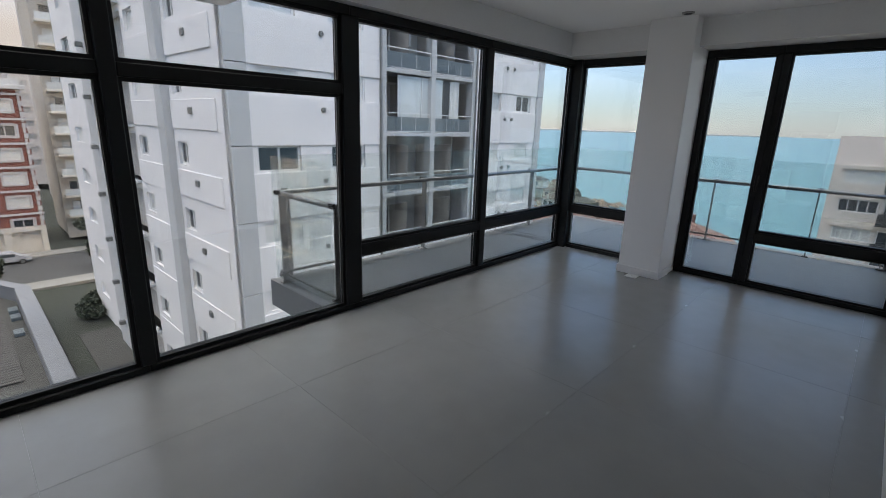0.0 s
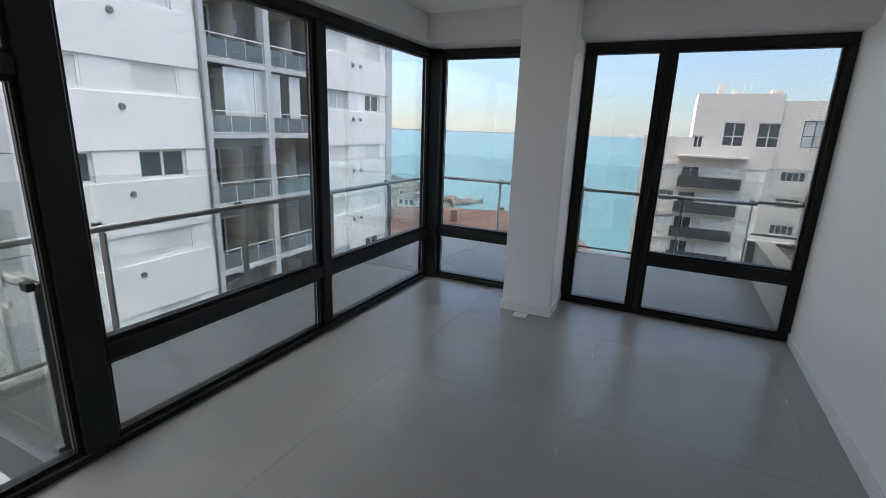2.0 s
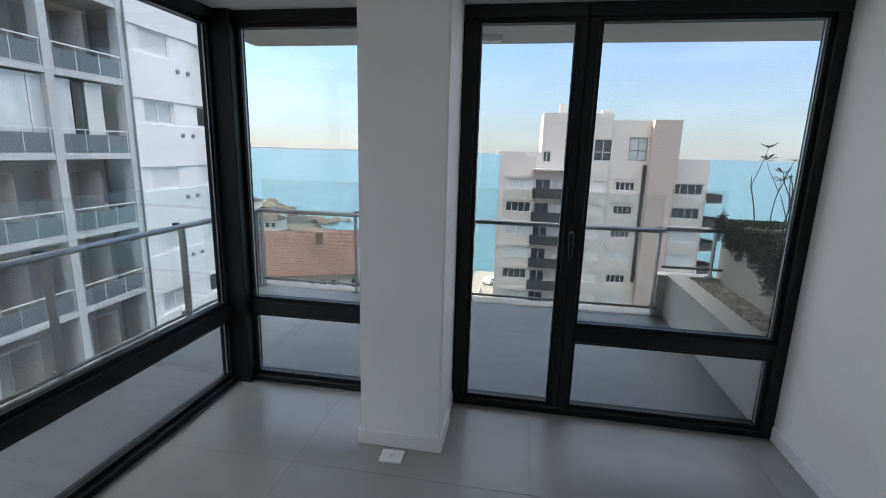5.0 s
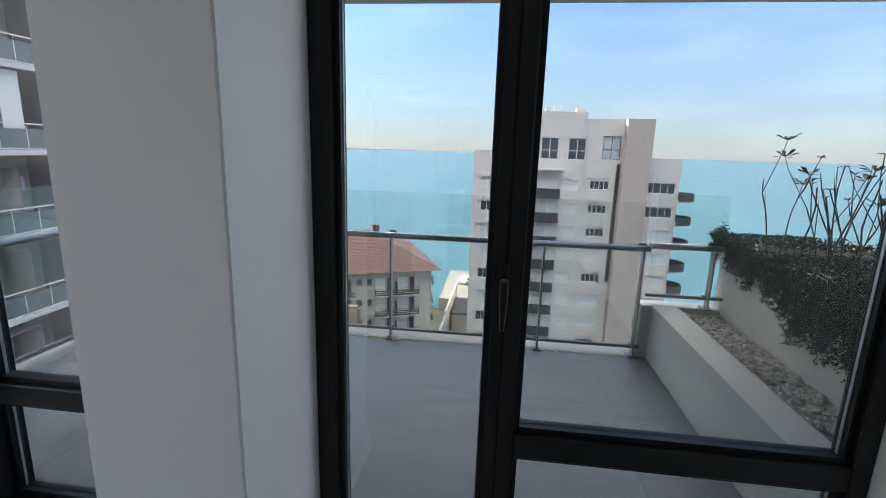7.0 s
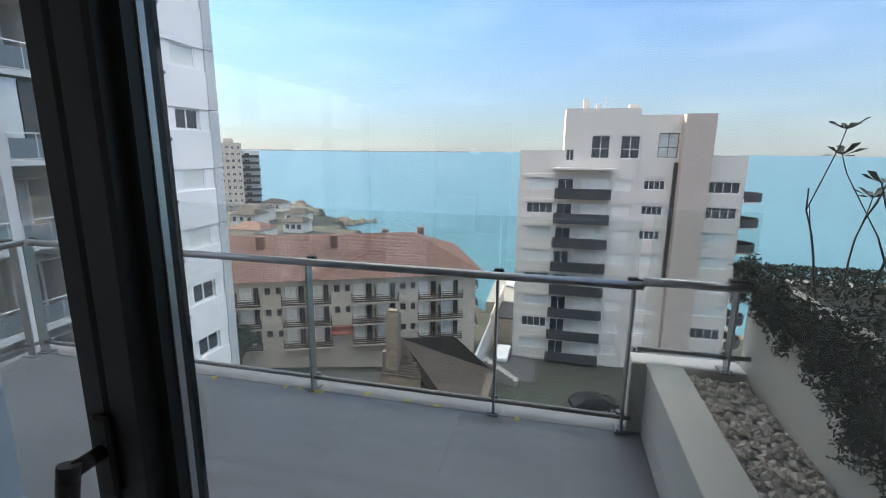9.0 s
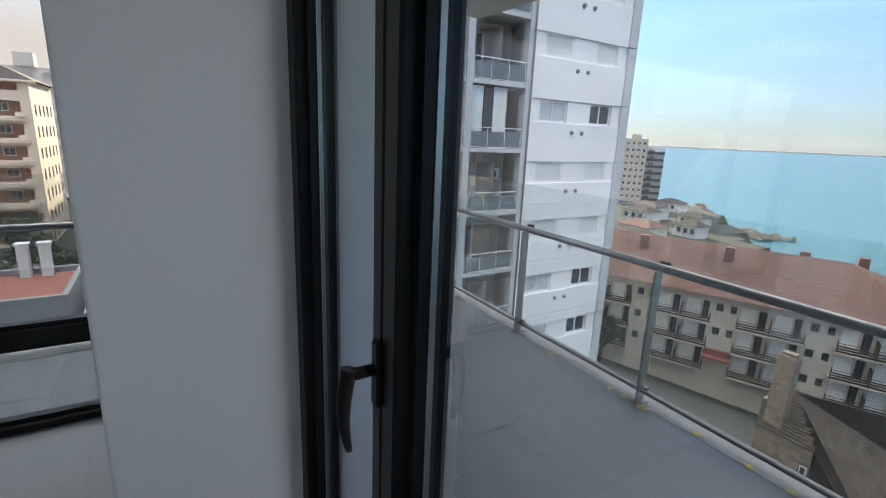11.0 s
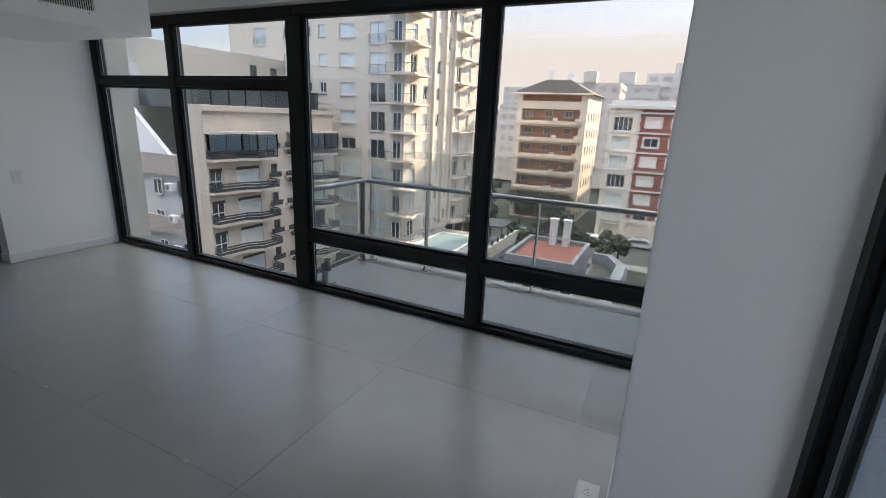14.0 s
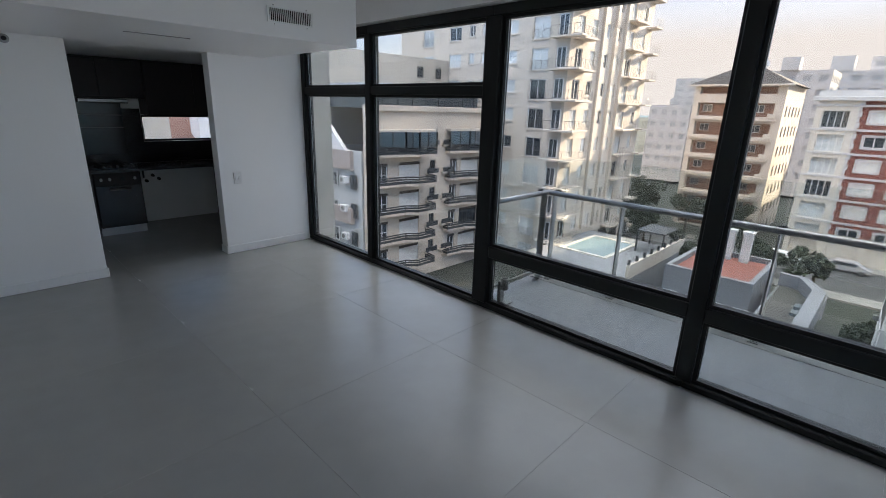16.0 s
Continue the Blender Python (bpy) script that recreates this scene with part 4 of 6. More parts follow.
def rail_front(face, u0, u1, z, y, h, mat, under=None, kind="bars", step=0.16):
    rows = [(u0, u1, y - 0.02, y + 0.02, z + h - 0.04, z + h), (u0, u1, y - 0.015, y + 0.015, z + 0.05, z + 0.08)]
    if kind == "bars":
        n = max(2, int((u1 - u0) / step))
        rows += [(u0 + (u1 - u0) * i / n - 0.01, u0 + (u1 - u0) * i / n + 0.01, y - 0.01, y + 0.01, z + 0.05, z + h) for i in range(n + 1)]
    if kind == "boards":
        rows += [(u0, u1, y - 0.02, y + 0.02, z + h * k, z + h * k + 0.13) for k in (0.1, 0.35, 0.6)]
    if kind == "cross":
        n = max(1, round((u1 - u0) / 0.8))
        rows += [(u0 + (u1 - u0) * i / n - 0.015, u0 + (u1 - u0) * i / n + 0.015, y - 0.01, y + 0.01, z + 0.05, z + h) for i in range(n + 1)]
    bm = boxes(*rows)
    if kind == "cross":
        for i in range(n):
            a, c = u0 + (u1 - u0) * i / n, u0 + (u1 - u0) * (i + 1) / n
            tube(bm, (a, y, z + 0.08), (c, y, z + h - 0.04), 0.014, 0.014, 4)
            tube(bm, (c, y, z + 0.08), (a, y, z + h - 0.04), 0.014, 0.014, 4)
    return face.put("railing", bm, mat, "", under)


R = random.Random(21)

# --- white tower beside the balcony ---
H, WX = 2.70, -13.12
tower = building("white_tower_block", "tall white apartment tower with grey pilasters and loggias", WX, 0.7, -24)
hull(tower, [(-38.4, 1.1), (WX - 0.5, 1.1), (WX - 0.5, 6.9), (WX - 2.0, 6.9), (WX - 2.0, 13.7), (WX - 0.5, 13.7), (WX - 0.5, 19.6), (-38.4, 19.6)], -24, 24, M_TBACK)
E_ = Face(tower, WX, 0.7, 90)
tops = [0.69 + H * k for k in range(-8, 9)]
for ua, ub, cols in ((0.72, 6.35, ((0.95, 2.62), (3.97, 5.60))), (12.72, 18.5, ((13.32, 14.98), (16.44, 17.92)))):
    holes = [(a, b, t - 0.95, t) for t in tops for a, b in cols]
    holed_wall(E_, ua, ub, -24, 24, holes, M_TWHITE, depth=0.2)
    for k, t in enumerate(tops):
        # the wall between two rows of windows stands a little proud
        E_.put("spandrel", soft_box(ua, ub, -0.055, -0.001, t + 0.0, t + H - 0.97, 0.01), M_TWHITE)
        for j, (a, b) in enumerate(cols):
            kk = k - 8
            shut = (ua < 1 and kk != 0) or (ua > 1 and kk in (0, -1, 2, 3, 4, -4))
            if ua < 1 and kk == 2:
                window(E_, a, b, t - 0.95, t, "two", M_WFRAME, M_FARL)
            elif shut:
                window(E_, a, b, t - 0.95, t, "shutter", M_TWHITE, M_SHUT, 0.05)
            else:
                window(E_, a, b, t - 0.95, t, "two", M_WFRAME, M_FARL if (ua > 1 and j == 0) else M_FAR)
        for u in ((3.6,) if ua < 1 else (15.3, 15.95)):
            bm = bmesh.new()
            tube(bm, (u, -0.056, t - 1.38), (u, -0.12, t - 1.38), 0.1, 0.09, 12)
            E_.put("vent_cap", bm, M_DARKSTEEL)
for a, b in ((0.0, 0.72), (18.5, 19.1)):
    for t in tops:
        E_.put("pilaster", soft_box(a, b, -0.1, 0.3, t - H + 0.012, t - 0.012, 0.012), M_TGREY)
slabs = [1.17 + 2.69 * k for k in range(-9, 9)]
for a, b in ((6.35, 6.72), (9.42, 9.72), (12.40, 12.72)):
    E_.put("pillar", boxes((a, b, -0.05, 0.35, -24, 24)), M_TGREY)
E_.put("drain_pipe", tube(bmesh.new(), (6.40, -0.10, -24), (6.40, -0.10, 24), 0.05, 0.05, 8), M_DARKSTEEL)
E_.put("drain_pipe", tube(bmesh.new(), (12.66, -0.10, -24), (12.66, -0.10, 24), 0.04, 0.04, 8), M_DARKSTEEL)
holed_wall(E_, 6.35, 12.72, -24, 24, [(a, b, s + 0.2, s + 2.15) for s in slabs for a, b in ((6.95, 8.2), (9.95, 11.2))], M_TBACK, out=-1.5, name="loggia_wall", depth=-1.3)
for i, s in enumerate(slabs):
    E_.put("floor_slab", soft_box(6.35, 12.72, -0.03, 1.5, s - 0.13, s + 0.05, 0.012), M_TGREY)
    for j, (a, b) in enumerate(((6.72, 9.42), (9.72, 12.40))):
        p = E_.put("rail_panel", boxes((a, b, 0.0, 0.03, s + 0.12, s + 0.72)), M_TPANEL)
        rows = [(a, b, -0.02, 0.02, s + 0.86, s + 0.90), (a, b, -0.02, 0.02, s + 0.07, s + 0.10)]
        rows += [(a + (b - a) * q - 0.012, a + (b - a) * q + 0.012, -0.01, 0.01, s + 0.05, s + 0.88) for q in (0.02, 0.33, 0.66, 0.98)]
        rb = E_.put("railing", boxes(*rows), M_RAILW)
        u = 6.95 if j == 0 else 9.95
        window(E_, u, u + 1.25, s + 0.2, s + 2.15, "two" if (i + j) % 3 else "shutter", M_WFRAME, M_FAR if (i + j) % 3 else M_SHUT, 1.48)
for s, u in ((slabs[8], 11.7), (slabs[10], 8.7), (slabs[11], 11.5)):
    ac = E_.put("air_conditioner", soft_box(u, u + 0.6, 1.22, 1.48, s + 1.3, s + 1.8, 0.02), M_PLASTIC)
    bm = bmesh.new()
    tube(bm, (u + 0.25, 1.21, s + 1.55), (u + 0.25, 1.2, s + 1.55), 0.19, 0.19, 14)
    f = part("fan_grille", bm, M_DARKSTEEL, ac)
# one loggia is closed with curtained glass panels
s = slabs[9]
for a, b, mat in ((7.55, 8.95, M_FARL), (9.0, 10.4, M_FARL), (10.95, 11.6, M_SHUT)):
    gl = E_.put("loggia_glazing", boxes((a, b, 0.16, 0.175, s + 0.1, s + 2.42)), mat)
    part("glazing_frame", boxes((a - 0.03, a + 0.02, 0.14, 0.19, s + 0.05, s + 2.5), (a + 0.02, b, 0.14, 0.19, s + 2.42, s + 2.5)), M_WFRAME, gl)
E_.put("dark_loggia_door", boxes((10.45, 10.9, 0.16, 0.2, s + 0.1, s + 2.45)), M_DFRAME)
# south side of the tower
S_ = Face(tower, -38.5, 0.7, 0)
X = lambda x: x + 38.5
holes = [(X(-17.9), X(-16.9), t - 0.95, t - 0.05) for t in tops] + [(X(-22.9), X(-21.7), t - 0.9, t) for t in tops]
holes += [(X(-26.4), X(-23.4), t - 2.2, t + 0.05) for t in tops[:-1]] + [(X(-36.5), X(-34.5), t - 0.95, t) for t in tops]
holed_wall(S_, 0, 25.38, -24, 24, holes, M_TWHITE, depth=0.9)
for t in tops:
    window(S_, X(-17.9), X(-16.9), t - 0.95, t - 0.05, "two", M_WFRAME, M_FAR)
    window(S_, X(-22.9), X(-21.7), t - 0.9, t, "two" if R.random() < 0.6 else "shutter", M_WFRAME, None)
    window(S_, X(-36.5), X(-34.5), t - 0.95, t, "shutter" if R.random() < 0.5 else "two", M_WFRAME, None)
    S_.put("spandrel", soft_box(X(-18.15), X(-13.9), -0.05, -0.001, t + 0.45, t + 1.55, 0.02), M_TWHITE)
    S_.put("spandrel", soft_box(X(-23.2), X(-19.1), -0.05, -0.001, t + 0.45, t + 1.55, 0.02), M_TWHITE)
    S_.put("balcony_floor", boxes((X(-26.4), X(-23.4), -0.55, 0.85, t - 2.35, t - 2.2)), M_TGREY)
    rail_front(S_, X(-26.4), X(-23.4), t - 2.2, -0.5, 0.9, M_DARKSTEEL)
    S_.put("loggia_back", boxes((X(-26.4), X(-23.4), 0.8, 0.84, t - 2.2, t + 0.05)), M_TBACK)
    S_.put("ac_bracket", soft_box(X(-29.75), X(-29.45), -0.62, -0.302, t - 1.05, t - 0.8, 0.02), M_DARKSTEEL)
    S_.put("vent_cap", soft_box(X(-16.2), X(-15.9), -0.12, -0.002, t - 1.7, t - 1.45, 0.02), M_DARKSTEEL)
for a, b in ((-19.0, -18.2), (-31.0, -29.0), (-27.4, -26.6)):
    S_.put("pilaster", boxes((X(a), X(b), -0.3, -0.001, -24, 24)), M_TGREY)

tower.matrix_basis = Matrix.Translation((-11.6, 0.41, -21.66)) @ Matrix.Rotation(0.018, 4, "Z") @ Matrix.Diagonal((0.92, 0.92, 0.905, 1.0))

# --- beige tower towards the sea ---
BYF = 55.0
beige = building("beige_tower_block", "beige stepped apartment tower by the sea, dark balconies", 10, BYF, -27)
hull(beige, [(-1.7, BYF + 0.6), (10.9, BYF + 0.6), (10.9, 70), (-1.7, 70)], -27, 1.6, M_BEIGE)
hull(beige, [(3.0, BYF + 0.3), (10.85, BYF + 0.3), (10.85, 66), (3.0, 66)], 1.6, 6.3, M_BEIGE, "upper_block")
hull(beige, [(10.9, BYF + 0.5), (15.2, BYF + 0.5), (15.2, 67), (10.9, 67)], -27, 5.6, M_BEIGE)
hull(beige, [(15.1, BYF - 1.2), (18.0, BYF - 1.2), (18.0, 66), (15.1, 66)], -27, 5.6, M_PINK, "stair_slab")
hull(beige, [(18.0, BYF + 1.2), (22.1, BYF + 1.2), (22.1, 70), (18.0, 70)], -27, 1.4, M_BEIGE)
BF = Face(beige, -1.9, BYF, 0)
U = lambda x: x + 1.9
rows = [-1.4 - 2.82 * k for k in range(9)]
holes = [(U(-0.9), U(2.1), t - 1.25, t) for t in rows] + [(U(2.5), U(4.3), t - 2.0, t) for t in rows] + [(U(8.7), U(10.5), t - 1.25, t) for t in rows]
holes += [(U(5.9), U(7.9), 0.9, 3.4), (U(9.0), U(11.0), 0.9, 3.4), (U(3.2), U(4.1), 0.6, 1.9)]
holed_wall(BF, 0, U(10.9), -27, 0.2, [h for h in holes if h[3] < 0.2], M_BEIGE, depth=0.5)
holed_wall(BF, U(3.0), U(10.9), 0.2, 6.3, [h for h in holes if h[3] > 0.2], M_BEIGE, depth=0.28)
holed_wall(BF, 0, U(3.0), 0.2, 1.75, [], M_BEIGE)
for t in rows:
    window(BF, U(-0.9), U(2.1), t - 1.25, t, "four", M_WFRAME, M_FARL if R.random() < 0.45 else M_FAR)
    window(BF, U(2.5), U(4.3), t - 2.0, t, "two", M_WFRAME, M_FAR)
    window(BF, U(8.7), U(10.5), t - 1.25, t, "shutter", M_WFRAME, M_SHUT)
    BF.put("balcony_floor", soft_box(U(2.3), U(8.4), -1.3, -0.001, t - 2.2, t - 2.02, 0.02), M_BEIGE)
    BF.put("balcony_front", soft_box(U(2.2), U(8.3), -1.34, -1.26, t - 2.22, t - 1.02, 0.02), M_PANEL)
    BF.put("lintel", soft_box(U(-1.2), U(2.3), -0.12, -0.001, t + 0.05, t + 0.5, 0.02), M_BEIGE)
    BF.put("door_shutter", boxes((U(5.2), U(8.0), -0.05, -0.002, t - 2.0, t)), M_SHUT)
for a in (5.9, 9.0):
    window(BF, U(a), U(a + 2.0), 0.9, 3.4, "grid", M_WFRAME, M_FAR)
window(BF, U(3.2), U(4.1), 0.6, 1.9, "two", M_WFRAME, M_FAR)
BF.put("canopy", boxes((U(2.0), U(8.6), -1.4, -0.001, -0.35, -0.15)), M_BEIGE)
BM = Face(beige, 10.9, BYF + 0.2, 0)
holes = [(0.9, 3.1, t - 1.05, t) for t in rows] + [(2.0, 4.0, 1.1, 3.7)]
holed_wall(BM, 0, 4.2, -27, 5.6, holes, M_BEIGE, depth=0.28)
for t in rows:
    window(BM, 0.9, 3.1, t - 1.05, t, "four", M_WFRAME, M_FARL if R.random() < 0.7 else M_FAR)
    BM.put("box_bay", soft_box(0.5, 3.3, -0.06, -0.001, t + 0.25, t + 1.5, 0.02), M_BEIGE)
window(BM, 2.0, 4.0, 1.1, 3.7, "grid", M_DFRAME, M_FARL)
BM.put("dark_strip", boxes((3.75, 4.19, -0.05, -0.002, -13.5, 0.6)), M_PANEL)
BR = Face(beige, 18.0, BYF + 0.9, 0)
holes = [(0.4, 3.7, t - 1.3, t) for t in rows]
holed_wall(BR, 0, 4.1, -27, 1.4, holes, M_BEIGE, depth=0.28)
for t in rows:
    window(BR, 0.4, 3.7, t - 1.3, t, "four", M_WFRAME, M_FARL if R.random() < 0.75 else M_FAR)
    poly = [(4.1 + 2.3 * math.sin(a), 1.6 - 2.0 * math.cos(a)) for a in [i * math.pi / 10 for i in range(11)]]
    bal = BR.put("round_balcony", prism(bmesh.new(), poly, t - 2.25, t - 2.1), M_BEIGE)
    inner = [(4.1 + 2.2 * math.sin(a), 1.6 - 1.9 * math.cos(a)) for a in [i * math.pi / 10 for i in range(11)]]
    bm = bmesh.new()
    for (x0, y0), (x1, y1), (x2, y2), (x3, y3) in zip(poly, poly[1:], inner, inner[1:]):
        prism(bm, [(x0, y0), (x1, y1), (x3, y3), (x2, y2)], t - 2.1, t - 1.2)
    part("parapet", bm, M_PANEL, bal)
roofbits = ((5.2, 57, 6.3, 0.35, 1.1), (6.6, 58, 6.3, 0.25, 0.7), (10.3, 57, 6.3, 0.5, 0.5), (7.5, 59, 6.3, 0.05, 1.4), (8.2, 59, 6.3, 0.04, 1.2))
for x, y, z, r0, h in roofbits:
    part("chimney", boxes((x - r0 - 10, x + r0 - 10, y - r0 - BYF, y + r0 - BYF, z + 27, z + 27 + h)), M_BEIGE, beige)

beige.location.x += 0.75
beige.location.z -= 0.05

# --- red-roofed hotel ---
HA = 23.8
ca, sa_ = math.cos(radians(HA)), math.sin(radians(HA))
hx, hy = -38.5, 34.5
hotel = building("red_roofed_hotel", "cream hotel with a red tile hip roof and wooden balconies", hx, hy, -24)
HL, HD = 35.8, 15.0
loc = lambda u, d: (hx + u * ca - d * sa_, hy + u * sa_ + d * ca)
hull(hotel, [loc(0, 0.4), loc(HL, 0.4), loc(HL, HD), loc(0, HD)], -24, -11.5, M_HOTEL)
HF = Face(hotel, hx, hy, HA)
levels = [-14.2, -16.55, -18.9]
groups_u = (1.2, 8.2, 15.2, 22.2, 29.2)
doors = ((0.25, 1.35, "shutter"), (1.55, 2.15, "two"), (2.75, 3.95, "shutter"), (4.1, 4.65, "two"))
side_windows = ((5.2, 5.8), (6.35, 6.85))
holes = [(u + a, u + b, z, z + 1.75) for u in groups_u for a, b, _ in doors for z in levels]
holes += [(u + a, u + b, z + 0.95, z + 1.7) for u in groups_u[:-1] for a, b in side_windows for z in levels]
holed_wall(HF, 0, HL, -24, -11.45, holes, M_HOTEL, depth=0.3)
for u in groups_u:
    for z in levels:
        for a, b, kind in doors:
            window(HF, u + a, u + b, z, z + 1.75, kind, M_WFRAME if kind == "shutter" else M_DFRAME, None, 0.2)
        HF.put("balcony_floor", boxes((u, u + 4.95, -1.1, -0.001, z - 0.16, z - 0.03)), M_HOTEL)
        rail_front(HF, u + 0.03, u + 2.4, z - 0.03, -1.05, 0.85, M_DWOOD, None, "boards")
        rail_front(HF, u + 2.55, u + 4.92, z - 0.03, -1.05, 0.85, M_DWOOD, None, "boards")
        HF.put("divider", boxes((u + 2.42, u + 2.53, -1.07, -0.001, z - 0.03, z + 1.35)), M_DWOOD)
        for a in (0.0, 4.87):
            HF.put("post", boxes((u + a, u + a + 0.08, -1.09, -1.0, z - 0.03, z + 1.0)), M_DWOOD)
        if u < 29:
            for a, b in side_windows:
                window(HF, u + a, u + b, z + 0.95, z + 1.7, "two", M_DFRAME, M_FAR, 0.15)
awning = bmesh.new()
box(awning, 20.0, 22.3, -1.3, -0.002, -17.6, -17.45)
box(awning, 20.0, 22.3, -0.5, -0.002, -17.45, -17.0)
HF.put("awning", awning, M_TERRA, "red canopy over the hotel entrance")
HE = Face(hotel, *loc(HL, 0), HA + 90)
holes = [(a, a + 1.4, z - 0.05, z + 2.0) for a in (3.0, 9.0) for z in levels]
holed_wall(HE, 0, HD, -24, -11.45, holes, M_HOTEL, depth=0.3)
for a in (3.0, 9.0):
    for z in levels:
        window(HE, a, a + 1.4, z - 0.05, z + 2.0, "two", M_WFRAME, None, 0.2)
        HE.put("balcony_floor", boxes((a - 0.4, a + 1.8, -1.1, -0.001, z - 0.2, z - 0.06)), M_HOTEL)
        rail_front(HE, a - 0.35, a + 1.75, z - 0.06, -1.05, 0.95, M_DWOOD, None, "boards")
bm = bmesh.new()
o_ = 1.0
e = [bm.verts.new((x, y, -11.6)) for x, y in ((-o_, -o_), (HL + o_, -o_), (HL + o_, HD + o_), (-o_, HD + o_))]
r0_, r1_ = bm.verts.new((6, HD / 2, -8.3)), bm.verts.new((HL - 6, HD / 2, -8.3))
for f in ((e[0], e[1], r1_, r0_), (e[1], e[2], r1_), (e[2], e[3], r0_, r1_), (e[3], e[0], r0_), (e[3], e[2], e[1], e[0])):
    bm.faces.new(f)
roof = HF.put("roof", bm, M_REDROOF)
for i in range(30):
    k = (i + 0.5) / 30
    y, z = -o_ + (HD / 2 + o_) * k, -11.6 + 3.3 * k
    part("tile_course", boxes((-o_ + 7 * k, HL + o_ - 7 * k, y - 0.02, y + 0.02, z + 0.0, z + 0.022)), M_REDROOF, roof)
for u, d in ((12, 4.5), (20, 4.5), (30.5, 9), (26, 8)):
    c = HF.put("chimney", boxes((u, u + 0.8, d, d + 0.8, -11, -8.0)), M_REDROOF)

hotel.location.x += 0.7

# --- old stone house with a big mossy roof ---
house = building("stone_house", "old rubble stone house with a mossy dark roof", -9.0, 31.5, -22.4)
part("wall", boxes((0.6, 7.2, 2.6, 10.0, 0, 2.6)), M_STONE, house)
bm = bmesh.new()
corners = ((2.45, 0.7, 6.1), (9.0, -1.6, 0.4), (6.8, 11.5, 2.2), (-1.2, 10.5, 4.9), (-0.95, 0.7, 6.2))
apex, ridge_end = Vector((0.0, 3.0, 8.35)), Vector((3.6, 8.0, 6.9))
e = [bm.verts.new(c) for c in corners]
t0, t1 = bm.verts.new(apex), bm.verts.new(ridge_end)
for f in ((e[0], e[1], t0), (e[1], e[2], t0), (e[2], t1, t0), (e[2], e[3], t1), (e[3], e[4], t0, t1), (e[4], e[0], t0), (e[4], e[3], e[2], e[1], e[0])):
    bm.faces.new(f)
roof = part("roof", bm, M_SLATE, house)
verts, faces = [], []
lv, lf = [], []
r = random.Random(4)
for A, B, C, nu, nv in ((Vector(corners[4]), Vector(corners[0]), apex, 16, 14), (Vector(corners[0]), Vector(corners[1]), apex, 56, 38), (Vector(corners[1]), Vector(corners[2]), apex, 40, 40), (Vector(corners[2]), ridge_end, apex, 34, 30)):
    n_ = (B - A).cross(C - A).normalized()
    n_ = n_ if n_.z > 0 else -n_
    for i in range(nv):
        for j in range(nu):
            v_, u_ = i / nv, j / nu
            if u_ + v_ > 0.985:
                continue
            p = A + (B - A) * (u_ + (0.5 / nu if i % 2 else 0)) + (C - A) * v_ + n_ * (0.04 + 0.05 * r.random())
            du, dv = (B - A) / nu * 0.9, (C - A) / nv * 1.0
            old = r.random() < 0.07 + 0.12 * (math.sin(i * 0.5 + j * 0.21) > 0.5)
            vv, ff = (lv, lf) if old else (verts, faces)
            k = len(vv)
            vv += [p + n_ * 0.05, p + du + n_ * 0.05, p + du + dv - n_ * 0.03, p + dv - n_ * 0.03, p - n_ * 0.04, p + du - n_ * 0.04]
            ff += [(k, k + 1, k + 2, k + 3), (k + 4, k + 5, k + 1, k)]
tagged(part("lichen_tiles", rough_mesh("lichen_tiles", lv, lf, M_LICHEN), M_LICHEN, roof), kind="stuff")
tagged(part("roof_tiles", rough_mesh("roof_tiles", verts, faces, M_MOSS), M_MOSS, roof), kind="stuff")
part("chimney", boxes((-0.6, 0.45, 0.95, 1.75, 0, 11.2), (-0.9, -0.6, 0.95, 1.75, 0, 8.0), (-0.45, 0.3, 1.05, 1.65, 11.2, 11.5)), M_STONE, house)
gw = part("gable_wall", boxes((-0.9, 2.4, 0.9, 1.4, 0, 6.05)), M_STONE, house)
stones = random.Random(9)
verts, faces = [], []
for (x0, x1, y, z0, z1) in ((-0.9, 2.4, 0.9, 1.5, 6.0), (-0.6, 0.45, 0.95, 6.3, 11.2)):
    z = z0
    while z < z1:
        h_ = stones.uniform(0.16, 0.3)
        x = x0
        while x < x1:
            w_ = stones.uniform(0.22, 0.5)
            if not (1.8 < x + w_ / 2 < 2.4 and 3.7 < z < 4.95):
                a, b_, o = x + 0.012, min(x + w_, x1) - 0.012, y - stones.uniform(0.02, 0.07)
                k = len(verts)
                verts += [(a, o, z + 0.012), (b_, o, z + 0.012), (b_, o, z + h_ - 0.012), (a, o, z + h_ - 0.012), (a, y, z), (b_, y, z), (b_, y, z + h_), (a, y, z + h_)]
                faces += [tuple(k + q for q in f) for f in ((0, 1, 2, 3), (4, 5, 1, 0), (5, 6, 2, 1), (6, 7, 3, 2), (7, 4, 0, 3))]
            x += w_
        z += h_
tagged(part("stone_facing", rough_mesh("stone_facing", verts, faces, M_RUBBLE), M_RUBBLE, house), kind="stuff")
part("window_frame", boxes((1.9, 2.3, 0.82, 0.9, 3.95, 4.85)), M_WFRAME, gw)
part("window_pane", boxes((1.97, 2.23, 0.81, 0.82, 4.02, 4.78)), M_FAR, gw)

